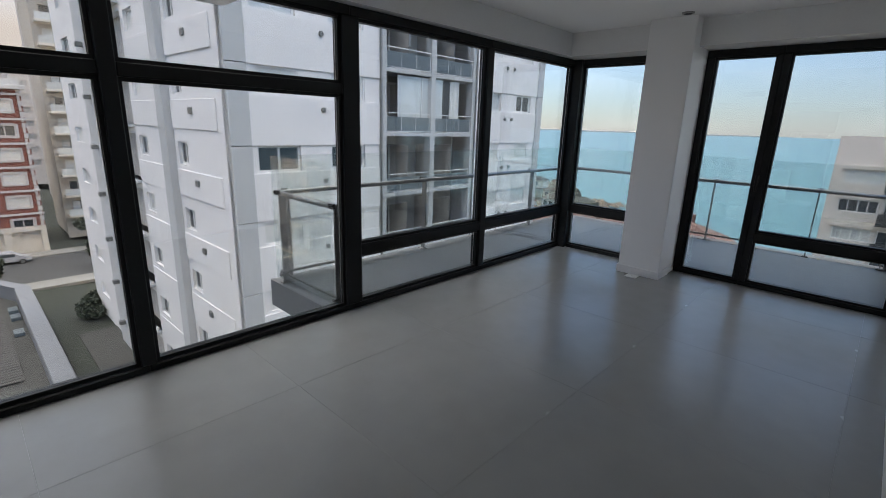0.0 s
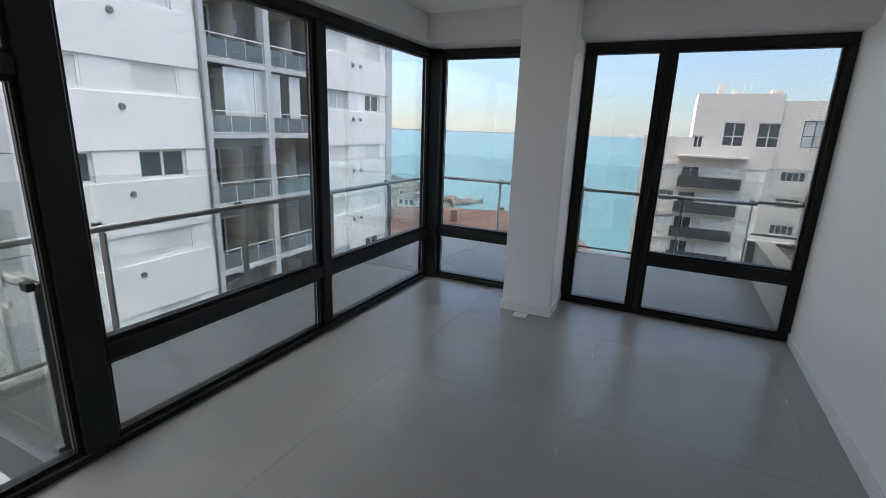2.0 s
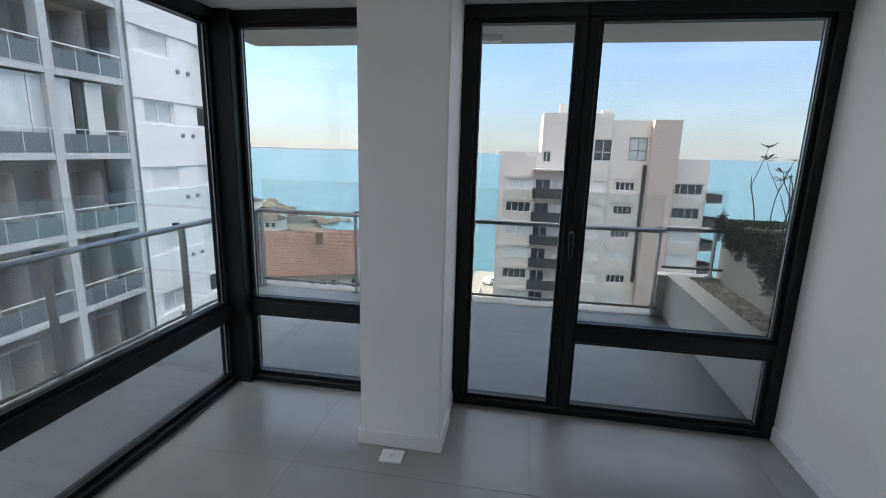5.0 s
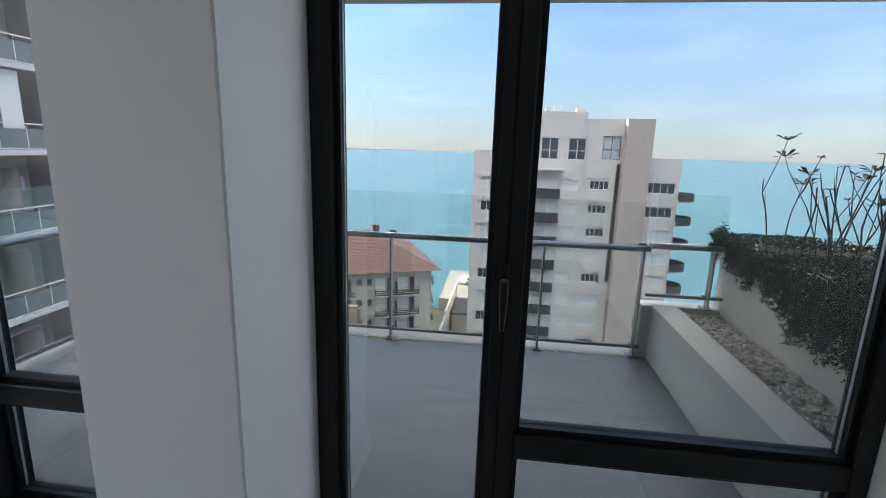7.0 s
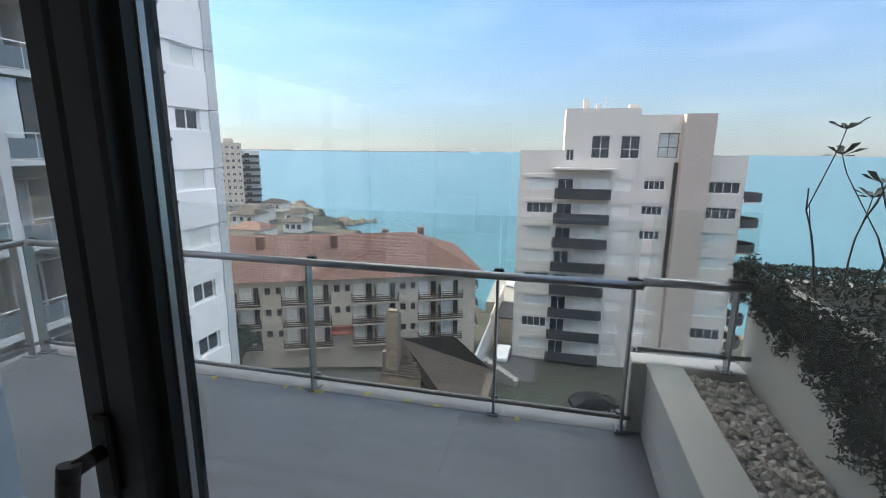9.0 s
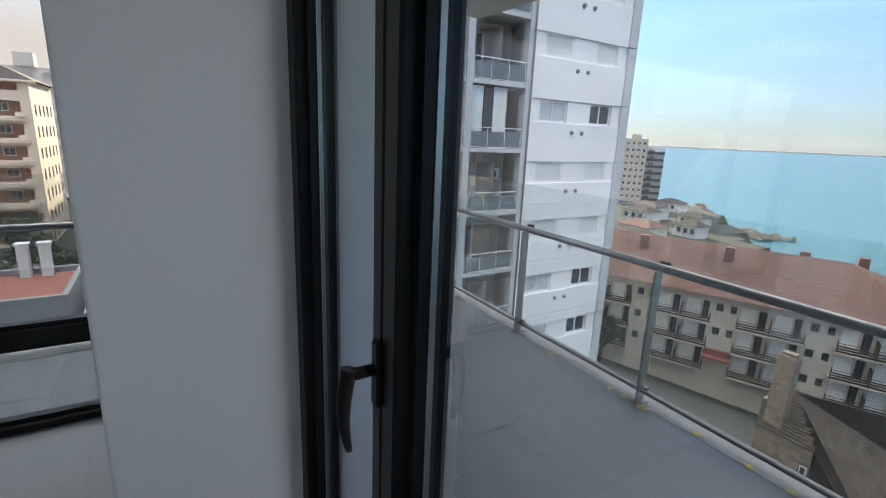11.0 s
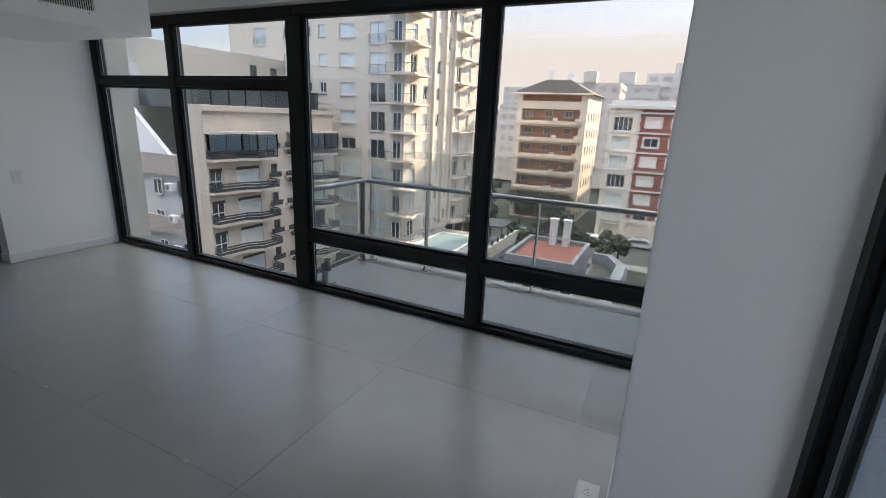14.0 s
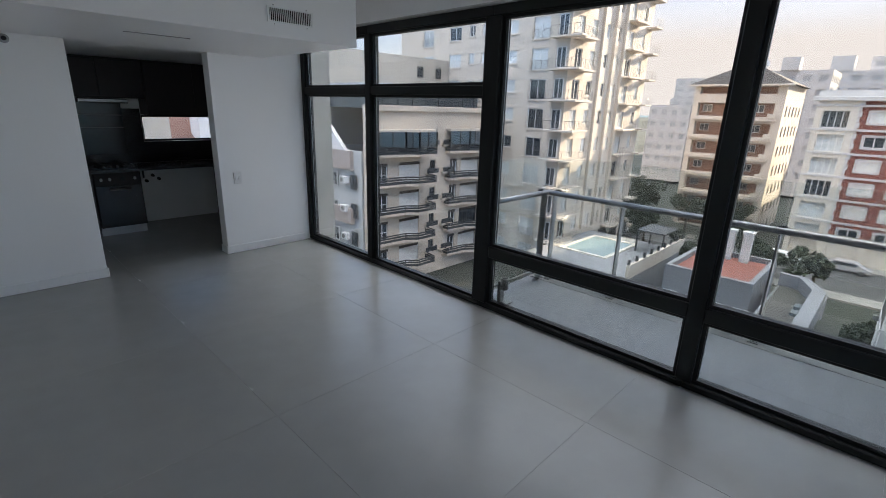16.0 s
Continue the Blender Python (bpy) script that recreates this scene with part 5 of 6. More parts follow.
# --- far shore tower ---
shore = building("shore_tower_block", "distant pale apartment tower with a lower balcony wing", -134, 170, -26)
SF = Face(shore, -134, 170, 37)
SF.put("core", boxes((0, 9.4, 0.3, 11, -26, 3.6)), M_HOTEL)
SF.put("wing", boxes((9.4, 16.4, 1.6, 10, -26, 0.4)), M_TGREY)
SF.put("roof_house", boxes((2.5, 6.5, 3, 8, 3.6, 5.4)), M_HOTEL)
shore_rows = [2.4 - 2.8 * k for k in range(10)]
holed_wall(SF, 0, 9.4, -26, 3.6, [(u, u + 1.2, z - 1.3, z) for u in (0.9, 3.1, 5.3, 7.5) for z in shore_rows], M_HOTEL, depth=0.3)
for k, z in enumerate(shore_rows):
    for u in (0.9, 3.1, 5.3, 7.5):
        window(SF, u, u + 1.2, z - 1.3, z, "two", M_WFRAME, M_FAR)
    if k:
        SF.put("balcony_floor", boxes((9.45, 16.4 - 0.25 * (k % 3), 0.0, 1.59, z - 2.1, z - 1.9)), M_TGREY)
        SF.put("balcony_front", boxes((9.45, 16.4 - 0.25 * (k % 3), -0.06, 0.0, z - 2.1, z - 1.0)), M_PANEL)
        window(SF, 10.4, 12.4, z - 1.9, z - 0.1, "two", M_WFRAME, M_FAR, 1.5)

# --- cream tower to the west ---
cream = building("cream_tower_block", "tall cream apartment tower with corner balconies", -42.0, -27.6, -15.5)
hull(cream, [(-42.4, -28.0), (-42.4, -53.4), (-61.4, -53.4), (-61.4, -28.0)], -15.5, 17.5, M_CREAM)
C1 = Face(cream, -42.0, -53.6, 90)
C2 = Face(cream, -42.0, -27.6, 180)
cr = [4.89 + 3.05 * k for k in range(-6, 5)]
cols1 = ((4.4, 6.3, 1.9), (9.1, 11.1, 1.5), (12.4, 13.3, 1.2), (14.4, 15.4, 1.2), (17.4, 19.5, 1.35), (21.5, 23.5, 2.1))
holed_wall(C1, 0, 26, -15.5, 17.5, [(a, b, z - h, z) for a, b, h in cols1 for z in cr], M_CREAM, depth=0.25)
for z in cr:
    for a, b, h in cols1:
        window(C1, a, b, z - h, z, "two", M_WFRAME, M_FARL if R.random() < 0.75 else M_FAR)
        C1.put("sill", boxes((a - 0.12, b + 0.12, -0.12, -0.001, z - h - 0.15, z - h - 0.01)), M_CREAM)
        if h > 1.8:
            rail_front(C1, a - 0.1, b + 0.1, z - h, -0.12, 0.9, M_DFRAME, None, "cross")
    bal = C1.put("corner_balcony", soft_box(24.3, 27.9, -1.2, -0.001, z - 2.3, z - 2.1, 0.02), M_CREAM)
    rail_front(C1, 24.35, 27.85, z - 2.1, -1.15, 0.95, M_DFRAME, None, "cross")
    window(C1, 24.6, 25.7, z - 2.0, z, "two", M_WFRAME, M_FAR, -0.04)
cols2 = ((1.2, 2.6, 2.0), (4.2, 5.3, 1.5), (7.4, 8.4, 1.5), (10.0, 11.0, 1.5), (13.0, 14.4, 2.0), (16.6, 17.6, 1.5))
holed_wall(C2, 0, 19.4, -15.5, 17.5, [(a, b, z - h, z) for a, b, h in cols2 for z in cr], M_CREAM, depth=0.25)
for z in cr:
    for a, b, h in cols2:
        window(C2, a, b, z - h, z, "two", M_WFRAME, M_FARL if R.random() < 0.6 else M_FAR)
    for a, b in ((0.4, 3.4), (12.0, 15.6), (17.6, 19.6)):
        C2.put("balcony_floor", soft_box(a, b, -1.3, -0.001, z - 2.3, z - 2.1, 0.02), M_CREAM)
        rail_front(C2, a, b, z - 2.1, -1.25, 0.95, M_DFRAME, None, "cross")
for u in (6.2, 9.1, 11.6):
    C2.put("pilaster", boxes((u, u + 0.6, -0.35, -0.001, -12, 17.5)), M_CREAM)
bm = prism(bmesh.new(), [(3, 14.0), (13, 14.0), (13, 18.5), (8, 22.5), (3, 18.5)], -0.4, 0.4)
for v in bm.verts:
    v.co = Vector((v.co.x, v.co.z, v.co.y))
C2.put("gable", bm, M_CREAM)
C2.put("gable_roof", boxes((2.4, 13.6, 0.4, 10, 17.5, 18.4)), M_SLATE)
holes = [(2 + 3.2 * i, 4.2 + 3.2 * i, -15.4, -12.9) for i in range(6)]
# dark slabs on the uncut wall imitate the shade inside arcade openings
for a, b, c, d in holes:
    C2.put("arcade_opening", boxes((a, b, -0.06, -0.002, c, d)), M_DFRAME)

# --- block with curved balconies ---
curv = building("curved_balcony_block", "cream apartment block with angled balconies and dark rails", -30, -35, -15.5)
hull(curv, [(-25.0, -35.3), (-25.0, -36.6), (-41, -36.6), (-41, -35.3)], -15.5, 1.4, M_CURV)
hull(curv, [(-25.5, -36.2), (-25.5, -44), (-40, -44), (-40, -36.2)], 1.4, 3.4, M_FAR, "penthouse")
hull(curv, [(-25.2, -35.6), (-25.2, -44), (-40.6, -44), (-40.6, -35.6)], 3.4, 3.6, M_TGREY, "penthouse_roof")
K1 = Face(curv, -23.7, -35.0, 180)
K2 = Face(curv, -24.8, -36.7, 90)
holed_wall(K2, 0, 1.7, -15.5, 1.7, [], M_CURV)
kr = [-0.7 - 2.75 * k for k in range(5)]
holes = []
for z in kr:
    holes += [(1.3, 2.6, z - 1.9, z), (4.0, 6.6, z - 1.9, z), (8.0, 8.8, z - 1.2, z), (10.9, 12.0, z - 1.9, z), (12.6, 15.6, z - 1.9, z)]
holed_wall(K1, 1.1, 17.2, -15.5, 1.7, holes, M_CURV, depth=0.35)
for i, z in enumerate(kr):
    window(K1, 1.3, 2.6, z - 1.9, z, "grid", M_DFRAME if i == 0 else M_WFRAME, M_FAR)
    window(K1, 4.0, 6.6, z - 1.9, z, "grid" if i == 0 else "shutter", M_DFRAME if i == 0 else M_WFRAME, None)
    window(K1, 8.0, 8.8, z - 1.2, z, "two", M_DFRAME, M_FAR)
    window(K1, 10.9, 12.0, z - 1.9, z, "grid", M_WFRAME, M_FAR)
    window(K1, 12.6, 15.6, z - 1.9, z, "four" if i in (0, 3) else "shutter", M_DFRAME, M_FAR if i in (0, 3) else M_SHUT)
    for base, span in ((1.15, 6.45), (10.2, 6.0)):
        poly = [(base, 0), (base, -0.7), (base + span * 0.45, -0.9), (base + span * 0.6, -1.7), (base + span * 0.95, -1.7), (base + span, 0)]
        bal = K1.put("balcony", prism(bmesh.new(), [(x, y + 0.001 if y == 0 else y) for x, y in poly], z - 2.15, z - 1.92), M_CURV)
        bm = bmesh.new()
        for (x0, y0), (x1, y1) in zip(poly, poly[1:]):
            d = Vector((x1 - x0, y1 - y0)).normalized() * 0.05
            for za, zb in ((1.90, 1.66), (1.58, 1.42), (1.34, 1.22)):
                prism(bm, [(x0 - d.y, y0 + d.x), (x1 - d.y, y1 + d.x), (x1, y1), (x0, y0)], z - za, z - zb)
            box(bm, x1 - 0.03, x1 + 0.03, y1 - 0.03, y1 + 0.03, z - 1.92, z - 1.22)
        part("dark_rail", bm, M_PANEL, bal)
        if i == 0:
            bm, fr = bmesh.new(), bmesh.new()
            for (x0, y0), (x1, y1) in zip(poly[1:], poly[2:]):
                d = Vector((x1 - x0, y1 - y0))
                n_ = d.normalized() * 0.03
                prism(bm, [(x0 - n_.y, y0 + n_.x), (x1 - n_.y, y1 + n_.x), (x1, y1), (x0, y0)], z - 1.2, z + 0.1)
                for s_ in (0.0, 0.5, 1.0):
                    px, py = x0 + d.x * s_, y0 + d.y * s_
                    box(fr, px - 0.06, px + 0.06, py - 0.06, py + 0.06, z - 1.2, z + 0.1)
            bay = part("bay_glazing", bm, M_FAR, bal)
            part("bay_frame", fr, M_DFRAME, bay)
            part("bay_roof", prism(bmesh.new(), [(x, y + 0.001 if y == 0 else y) for x, y in poly], z + 0.1, z + 0.3), M_CURV, bal)
for i, z in enumerate(kr[1:]):
    for u0, u1 in ((1.3, 2.6), (4.0, 6.6), (10.9, 12.0), (12.6, 15.6)):
        K1.put("shutter_box", boxes((u0, u1, 0.02, 0.1, z - 0.28, z - 0.01)), M_DWOOD)
K1.put("cornice", soft_box(1.0, 17.4, -0.3, 0.0, 1.2, 1.7, 0.03), M_CURV)

for u in range(9):
    K1.put("mullion", boxes((1.2 + u * 1.8, 1.28 + u * 1.8, 1.12, 1.199, 1.4, 3.4)), M_DFRAME)
K1.put("penthouse_rail", boxes((0.4, 17.0, -0.02, 0.02, 2.3, 2.36), (0.4, 17.0, -0.02, 0.02, 1.7, 1.74)), M_DFRAME)
for z in kr:
    for u in (7.4, 9.6):
        K1.put("window_ledge", soft_box(u, u + 1.6, -0.35, -0.001, z - 1.45, z - 1.25, 0.02), M_CURV)
        K1.put("ledge_rail", boxes((u, u + 1.6, -0.34, -0.30, z - 1.25, z - 0.75)), M_PANEL)

# --- grey gabled neighbour with air conditioners ---
gab = building("grey_gabled_block", "grey and brown neighbour with a slanted white parapet", -25, -44, -15.5)
hull(gab, [(-24.7, -36.9), (-24.7, -54), (-36, -54), (-36, -44.2), (-25.1, -44.2), (-25.1, -36.9)], -15.5, -2.5, M_TGREY)
hull(gab, [(-26.0, -44.5), (-26.0, -54), (-44, -54), (-44, -44.5)], -2.5, 7.2, M_TAN, "upper_block")
hull(gab, [(-24.9, -44.4), (-24.9, -52), (-26.0, -52), (-26.0, -44.4)], -2.5, 5.0, M_TGREY, "stair_block")
G1 = Face(gab, -24.5, -54, 90)
bm = prism(bmesh.new(), [(8, -2.5), (15.2, -2.5), (10.4, 1.5), (9.6, 2.4), (8, 2.4)], -0.3, 0.1)
for v in bm.verts:
    v.co = Vector((v.co.x, v.co.z, v.co.y))
G1.put("slanted_parapet", bm, M_TWHITE)
G1.put("roof_slope_window", boxes((9.2, 10.6, -0.14, -0.11, -0.6, 0.7)), M_PANEL)
for za, zb in ((-4.3, -2.5), (-9.6, -8.0)):
    G1.put("brown_band", soft_box(8, 15.9, -0.25, 0.2, za, zb, 0.03), M_PINK)
for z in (-4.6, -7.4, -10.2, -13.0):
    window(G1, 12.2, 13.4, z - 1.5, z - 0.1, "two", M_WFRAME, M_FAR, -0.05)
    window(G1, 15.6, 16.6, z - 1.5, z - 0.1, "two", M_DFRAME, M_FAR, -0.05)
    a = G1.put("air_conditioner", soft_box(14.4, 15.3, -0.5, -0.02, z - 1.0, z - 0.35, 0.03), M_PLASTIC)
    bm = tube(bmesh.new(), (14.8, -0.502, z - 0.68), (14.8, -0.52, z - 0.68), 0.25, 0.25, 12)
    part("fan_grille", bm, M_DARKSTEEL, a)
G2 = Face(gab, -26.0, -44.5, 180)
for u in (12.5, 15.5):
    for z in (6.2, 4.4):
        window(G2, u, u + 0.9, z - 1.2, z, "bar", M_DFRAME, M_FAR, -0.05)

curv.location.x += 1.8
gab.location.x += 1.8

# --- brown-striped block and red brick block across the street ---
brown = building("brown_striped_block", "cream block with brown loggias and a dark hip roof", -91, -21, -15.5)
hull(brown, [(-92.5, -14.9), (-92.5, -28.4), (-108, -28.4), (-108, -14.9)], -15.5, 6.2, M_BROWN)
W1 = Face(brown, -91, -28.4, 90)
W2 = Face(brown, -91, -14.5, 180)
br = [3.3 - 2.85 * k for k in range(7)]
holed_wall(W1, 0, 13.9, -15.5, 6.2, [(0.9, 12.6, z - 1.6, z + 0.3) for z in br] + [(0.9, 12.6, 4.9, 5.9)], M_CREAM, depth=1.3)
for z in br:
    W1.put("slab_edge", soft_box(0.4, 13.2, -0.5, -0.001, z - 2.2, z - 1.7, 0.03), M_CREAM)
    for u in (1.5, 5.5, 9.5):
        window(W1, u, u + 1.5, z - 1.0, z + 0.1, "two", M_WFRAME, M_FAR, 1.2)
    for u in (7.6, 12.0):
        W1.put("planter_box", boxes((u, u + 1.0, -0.75, -0.51, z - 1.7, z - 1.1)), M_CREAM2)
holed_wall(W2, 0, 17, -15.5, 6.2, [(a, a + 1.1, z - 1.5, z) for a in (2, 5, 8, 11, 14) for z in br], M_CREAM, depth=0.25)
for z in br:
    for a in (2, 5, 8, 11, 14):
        window(W2, a, a + 1.1, z - 1.5, z, "two", M_DFRAME, M_FAR)
bm = bmesh.new()
e = [bm.verts.new(c) for c in ((-0.8, -0.8, 6.2), (14.7, -0.8, 6.2), (14.7, 17, 6.2), (-0.8, 17, 6.2))]
t0, t1 = bm.verts.new((4.5, 4, 8.6)), bm.verts.new((9.4, 4, 8.6))
for f in ((e[0], e[1], t1, t0), (e[1], e[2], t1), (e[2], e[3], t0, t1), (e[3], e[0], t0), (e[3], e[2], e[1], e[0])):
    bm.faces.new(f)
W1.put("roof", bm, M_SLATE)
W1.put("roof_edge", soft_box(-0.9, 14.8, -0.9, 0, 5.95, 6.2, 0.02), M_CREAM)

brown.matrix_basis = Matrix.Translation((-79.0, -20.4, -15.5)) @ Matrix.Diagonal((0.86, 0.86, 1.0, 1.0))

redb = building("red_brick_block", "red brick apartment block with white quoins and cornices", -71, -2.5, -15.5)
hull(redb, [(-71.5, -7.4), (-71.5, 2.3), (-84, 2.3), (-84, -7.4)], -15.5, 4.0, M_CREAM2)
D1 = Face(redb, -71, -7.6, 90)
rr_ = [2.6 - 2.75 * k for k in range(6)]
holed_wall(D1, 3.5, 10.1, -12.0, 4.0, [(a, a + 1.7, z - 1.25, z) for a in (4.5, 7.5) for z in rr_], M_BRICK, depth=0.25)
holed_wall(D1, 0, 3.5, -12.0, 4.0, [(0.6, 2.9, z - 1.9, z + 0.1) for z in rr_], M_CREAM2, depth=0.5, out=0.15, name="bay_wall")
for k, z in enumerate(rr_):
    for a in (4.5, 7.5):
        window(D1, a, a + 1.7, z - 1.25, z, "shutter" if (k in (0, 2, 3, 4)) else "two", M_WFRAME, None)
        D1.put("window_surround", boxes((a - 0.2, a - 0.01, -0.08, -0.001, z - 1.4, z + 0.15), (a + 1.71, a + 1.9, -0.08, -0.001, z - 1.4, z + 0.15), (a - 0.01, a + 1.71, -0.08, -0.001, z + 0.01, z + 0.2), (a - 0.01, a + 1.71, -0.08, -0.001, z - 1.45, z - 1.26)), M_PARAPET)
    window(D1, 0.6, 2.9, z - 1.9, z + 0.1, "four", M_WFRAME, M_FARL if k % 3 else M_FAR, 0.3)
    D1.put("band_course", soft_box(-0.1, 10.2, -0.25, -0.16, z + 0.55, z + 0.8, 0.02), M_PARAPET)
for a in (3.5, 9.75):
    for i in range(26):
        D1.put("quoin", boxes((a, a + (0.35 if i % 2 else 0.22), -0.13, -0.002, -12 + i * 0.61, -12 + i * 0.61 + 0.56)), M_PARAPET)
holed_wall(D1, 0, 10.1, -15.5, -12.0, [(0.5, 3.0, -15.4, -12.6), (3.8, 6.6, -15.4, -12.6), (7.2, 9.6, -15.4, -12.6)], M_CREAM2, depth=0.8)
D1.put("cornice", soft_box(-0.4, 10.5, -0.6, 0.4, 3.8, 4.3, 0.04), M_PARAPET)
D1.put("parapet", boxes((-0.1, 10.2, 0.3, 0.6, 4.3, 5.0)), M_PARAPET)
D2 = Face(redb, -71, 2.5, 180)
holed_wall(D2, 0, 12, -15.5, 4.0, [(a, a + 1.2, z - 1.25, z) for a in (2, 5, 8) for z in rr_], M_CREAM2, depth=0.2)
for a in (2, 5, 8):
    for z in rr_:
        window(D2, a, a + 1.2, z - 1.25, z, "two", M_WFRAME, M_FAR)

redb.matrix_basis = Matrix.Translation((-71, -4.34, -15.5)) @ Matrix.Diagonal((1.0, 1.13, 1.0, 1.0))

# --- pale balcony block and the skyline behind ---
def plain_block(name, label, x, y, w, d, z0, z1, mat, rows_n, cols_n, faces_=("e", "n"), h=2.9):
    y += 0.028 * x
    b = building(name, label, x, y, z0)
    hull(b, [(x - d + 0.3, y + 0.3), (x - 0.3, y + 0.3), (x - 0.3, y + w - 0.3), (x - d + 0.3, y + w - 0.3)], z0, z1, mat)
    for f in faces_:
        F = Face(b, x, y, 90) if f == "e" else Face(b, x, y + w, 180) if f == "n" else Face(b, x - d, y, 0)
        L = w if f == "e" else d
        n = cols_n if f == "e" else max(2, int(cols_n * d / w))
        st_ = L / n
        hs = [(st_ * i + st_ * 0.22, st_ * i + st_ * 0.78, z1 - 1.0 - h * k - 1.4, z1 - 1.0 - h * k) for i in range(n) for k in range(rows_n)]
        holed_wall(F, 0, L, z0, z1, hs, mat, depth=0.3)
        for q in hs:
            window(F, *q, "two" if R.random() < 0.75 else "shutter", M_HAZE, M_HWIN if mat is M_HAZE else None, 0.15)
    return b


pale = building("pale_balcony_block", "pale apartment block with glazed balconies and a tan wall", -78, 4.2, -15.5)
hull(pale, [(-90, 4.5), (-78.3, 4.5), (-78.3, 14.0), (-90, 14.0)], -15.5, 17.0, M_TAN)
PF = Face(pale, -78, 4.2, 90)
levels_p = [14.4 - 2.75 * k for k in range(10)]
holed_wall(PF, 0, 10.0, -15.5, 17.0, [(1.0, 4.8, z - 1.7, z) for z in levels_p] + [(8.6, 9.1, z - 1.2, z) for z in levels_p], M_TAN, depth=0.3)
for i, z in enumerate(levels_p):
    window(PF, 1.0, 4.8, z - 1.7, z, "four", M_WFRAME if i % 3 else M_DFRAME, M_FARL if i % 4 else M_FAR, 0.2)
    window(PF, 8.6, 9.1, z - 1.2, z, "bar", M_DFRAME, M_FAR, 0.15)
    bal = PF.put("balcony", soft_box(0.3, 5.4, -1.3, -0.001, z - 2.15, z - 1.85, 0.03), M_CREAM2)
    PF.put("balcony_front", boxes((0.35, 5.35, -1.28, -1.24, z - 1.85, z - 1.0)), M_FARL)
PF.put("cornice", soft_box(-0.4, 10.2, -1.4, 0.3, 16.6, 17.2, 0.04), M_CREAM2)
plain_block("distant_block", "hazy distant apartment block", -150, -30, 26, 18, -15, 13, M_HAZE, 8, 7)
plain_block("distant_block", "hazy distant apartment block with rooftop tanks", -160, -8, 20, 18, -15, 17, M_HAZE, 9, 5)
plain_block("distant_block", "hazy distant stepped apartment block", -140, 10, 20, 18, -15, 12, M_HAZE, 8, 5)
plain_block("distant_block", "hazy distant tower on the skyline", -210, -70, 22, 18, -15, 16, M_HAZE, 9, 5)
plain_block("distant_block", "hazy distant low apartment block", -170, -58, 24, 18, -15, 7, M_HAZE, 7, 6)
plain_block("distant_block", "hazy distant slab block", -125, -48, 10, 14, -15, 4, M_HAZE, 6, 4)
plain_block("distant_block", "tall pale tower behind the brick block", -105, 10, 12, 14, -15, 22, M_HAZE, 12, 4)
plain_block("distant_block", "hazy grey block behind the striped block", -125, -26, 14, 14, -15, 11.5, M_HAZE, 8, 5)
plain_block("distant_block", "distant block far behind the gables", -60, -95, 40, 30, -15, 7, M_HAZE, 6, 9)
roofs = ((-126, -20, 11.5, 1.6, 2.6), (-152, -14, 13, 2.2, 3.4), (-162, 0, 17, 1.8, 2.8))
for x, y, z, r0, h in roofs:
    ob = solid("water_tank", boxes((-r0, r0, -r0, r0, 0, h)), M_HAZE, "pale rooftop water tank on a city block", "tank", "rooftop tanks", at=pose(x, y - 3.0, z))
for x, y, z in ((-92, -24.5, 8.6), (-92, -20.8, 8.2)):
    dish = thing("satellite_dish", "round satellite dish on a roof", "dish", pose(x, y, z) @ Matrix.Diagonal((0.6, 0.6, 0.6, 1)))
    bm = tube(bmesh.new(), (0, 0, 0), (0, 0, 2.2), 0.12, 0.1, 8)
    part("mast", bm, M_DARKSTEEL, dish)
    bm = tube(bmesh.new(), (0.1, 0, 2.9), (0.45, 0, 3.0), 0.25, 1.1, 18)
    part("bowl", bm, M_TGREY, dish)

# ---- low houses, pool, garden ----
low = building("low_house_red_terrace", "low white house with a red roof terrace and chimneys", -42.5, -10.4, -15.5)
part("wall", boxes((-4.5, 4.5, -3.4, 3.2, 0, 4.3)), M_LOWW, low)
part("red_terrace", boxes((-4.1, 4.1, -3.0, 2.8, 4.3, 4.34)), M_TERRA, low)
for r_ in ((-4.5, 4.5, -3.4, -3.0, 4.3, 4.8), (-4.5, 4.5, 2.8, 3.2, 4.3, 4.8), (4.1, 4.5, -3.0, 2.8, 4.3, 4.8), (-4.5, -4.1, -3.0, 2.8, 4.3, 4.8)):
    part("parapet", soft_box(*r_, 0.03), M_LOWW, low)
for y in (-0.9, 0.5):
    part("chimney", boxes((-3.6, -2.9, y, y + 0.7, 4.34, 7.0), (-3.7, -2.8, y - 0.1, y + 0.8, 7.0, 7.2)), M_TGREY, low)
for u in (-3.2, -1.4, 0.4, 2.2):
    fr = part("window", boxes((4.5, 4.56, u, u + 1.1, 1.0, 2.6)), M_WFRAME, low)
    part("pane", boxes((4.561, 4.57, u + 0.08, u + 1.02, 1.08, 2.52)), M_FAR, fr)
low2 = building("flat_roofed_annex", "flat roofed annex with gravel roof and white parapet", -33, -5, -15.5)
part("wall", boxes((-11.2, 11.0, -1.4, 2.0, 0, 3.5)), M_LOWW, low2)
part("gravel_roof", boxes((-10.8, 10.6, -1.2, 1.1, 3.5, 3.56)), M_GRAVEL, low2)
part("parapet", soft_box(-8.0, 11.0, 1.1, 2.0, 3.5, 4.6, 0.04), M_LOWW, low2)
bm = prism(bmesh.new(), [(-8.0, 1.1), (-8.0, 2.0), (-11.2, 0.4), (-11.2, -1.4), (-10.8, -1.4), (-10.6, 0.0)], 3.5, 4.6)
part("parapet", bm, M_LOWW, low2)
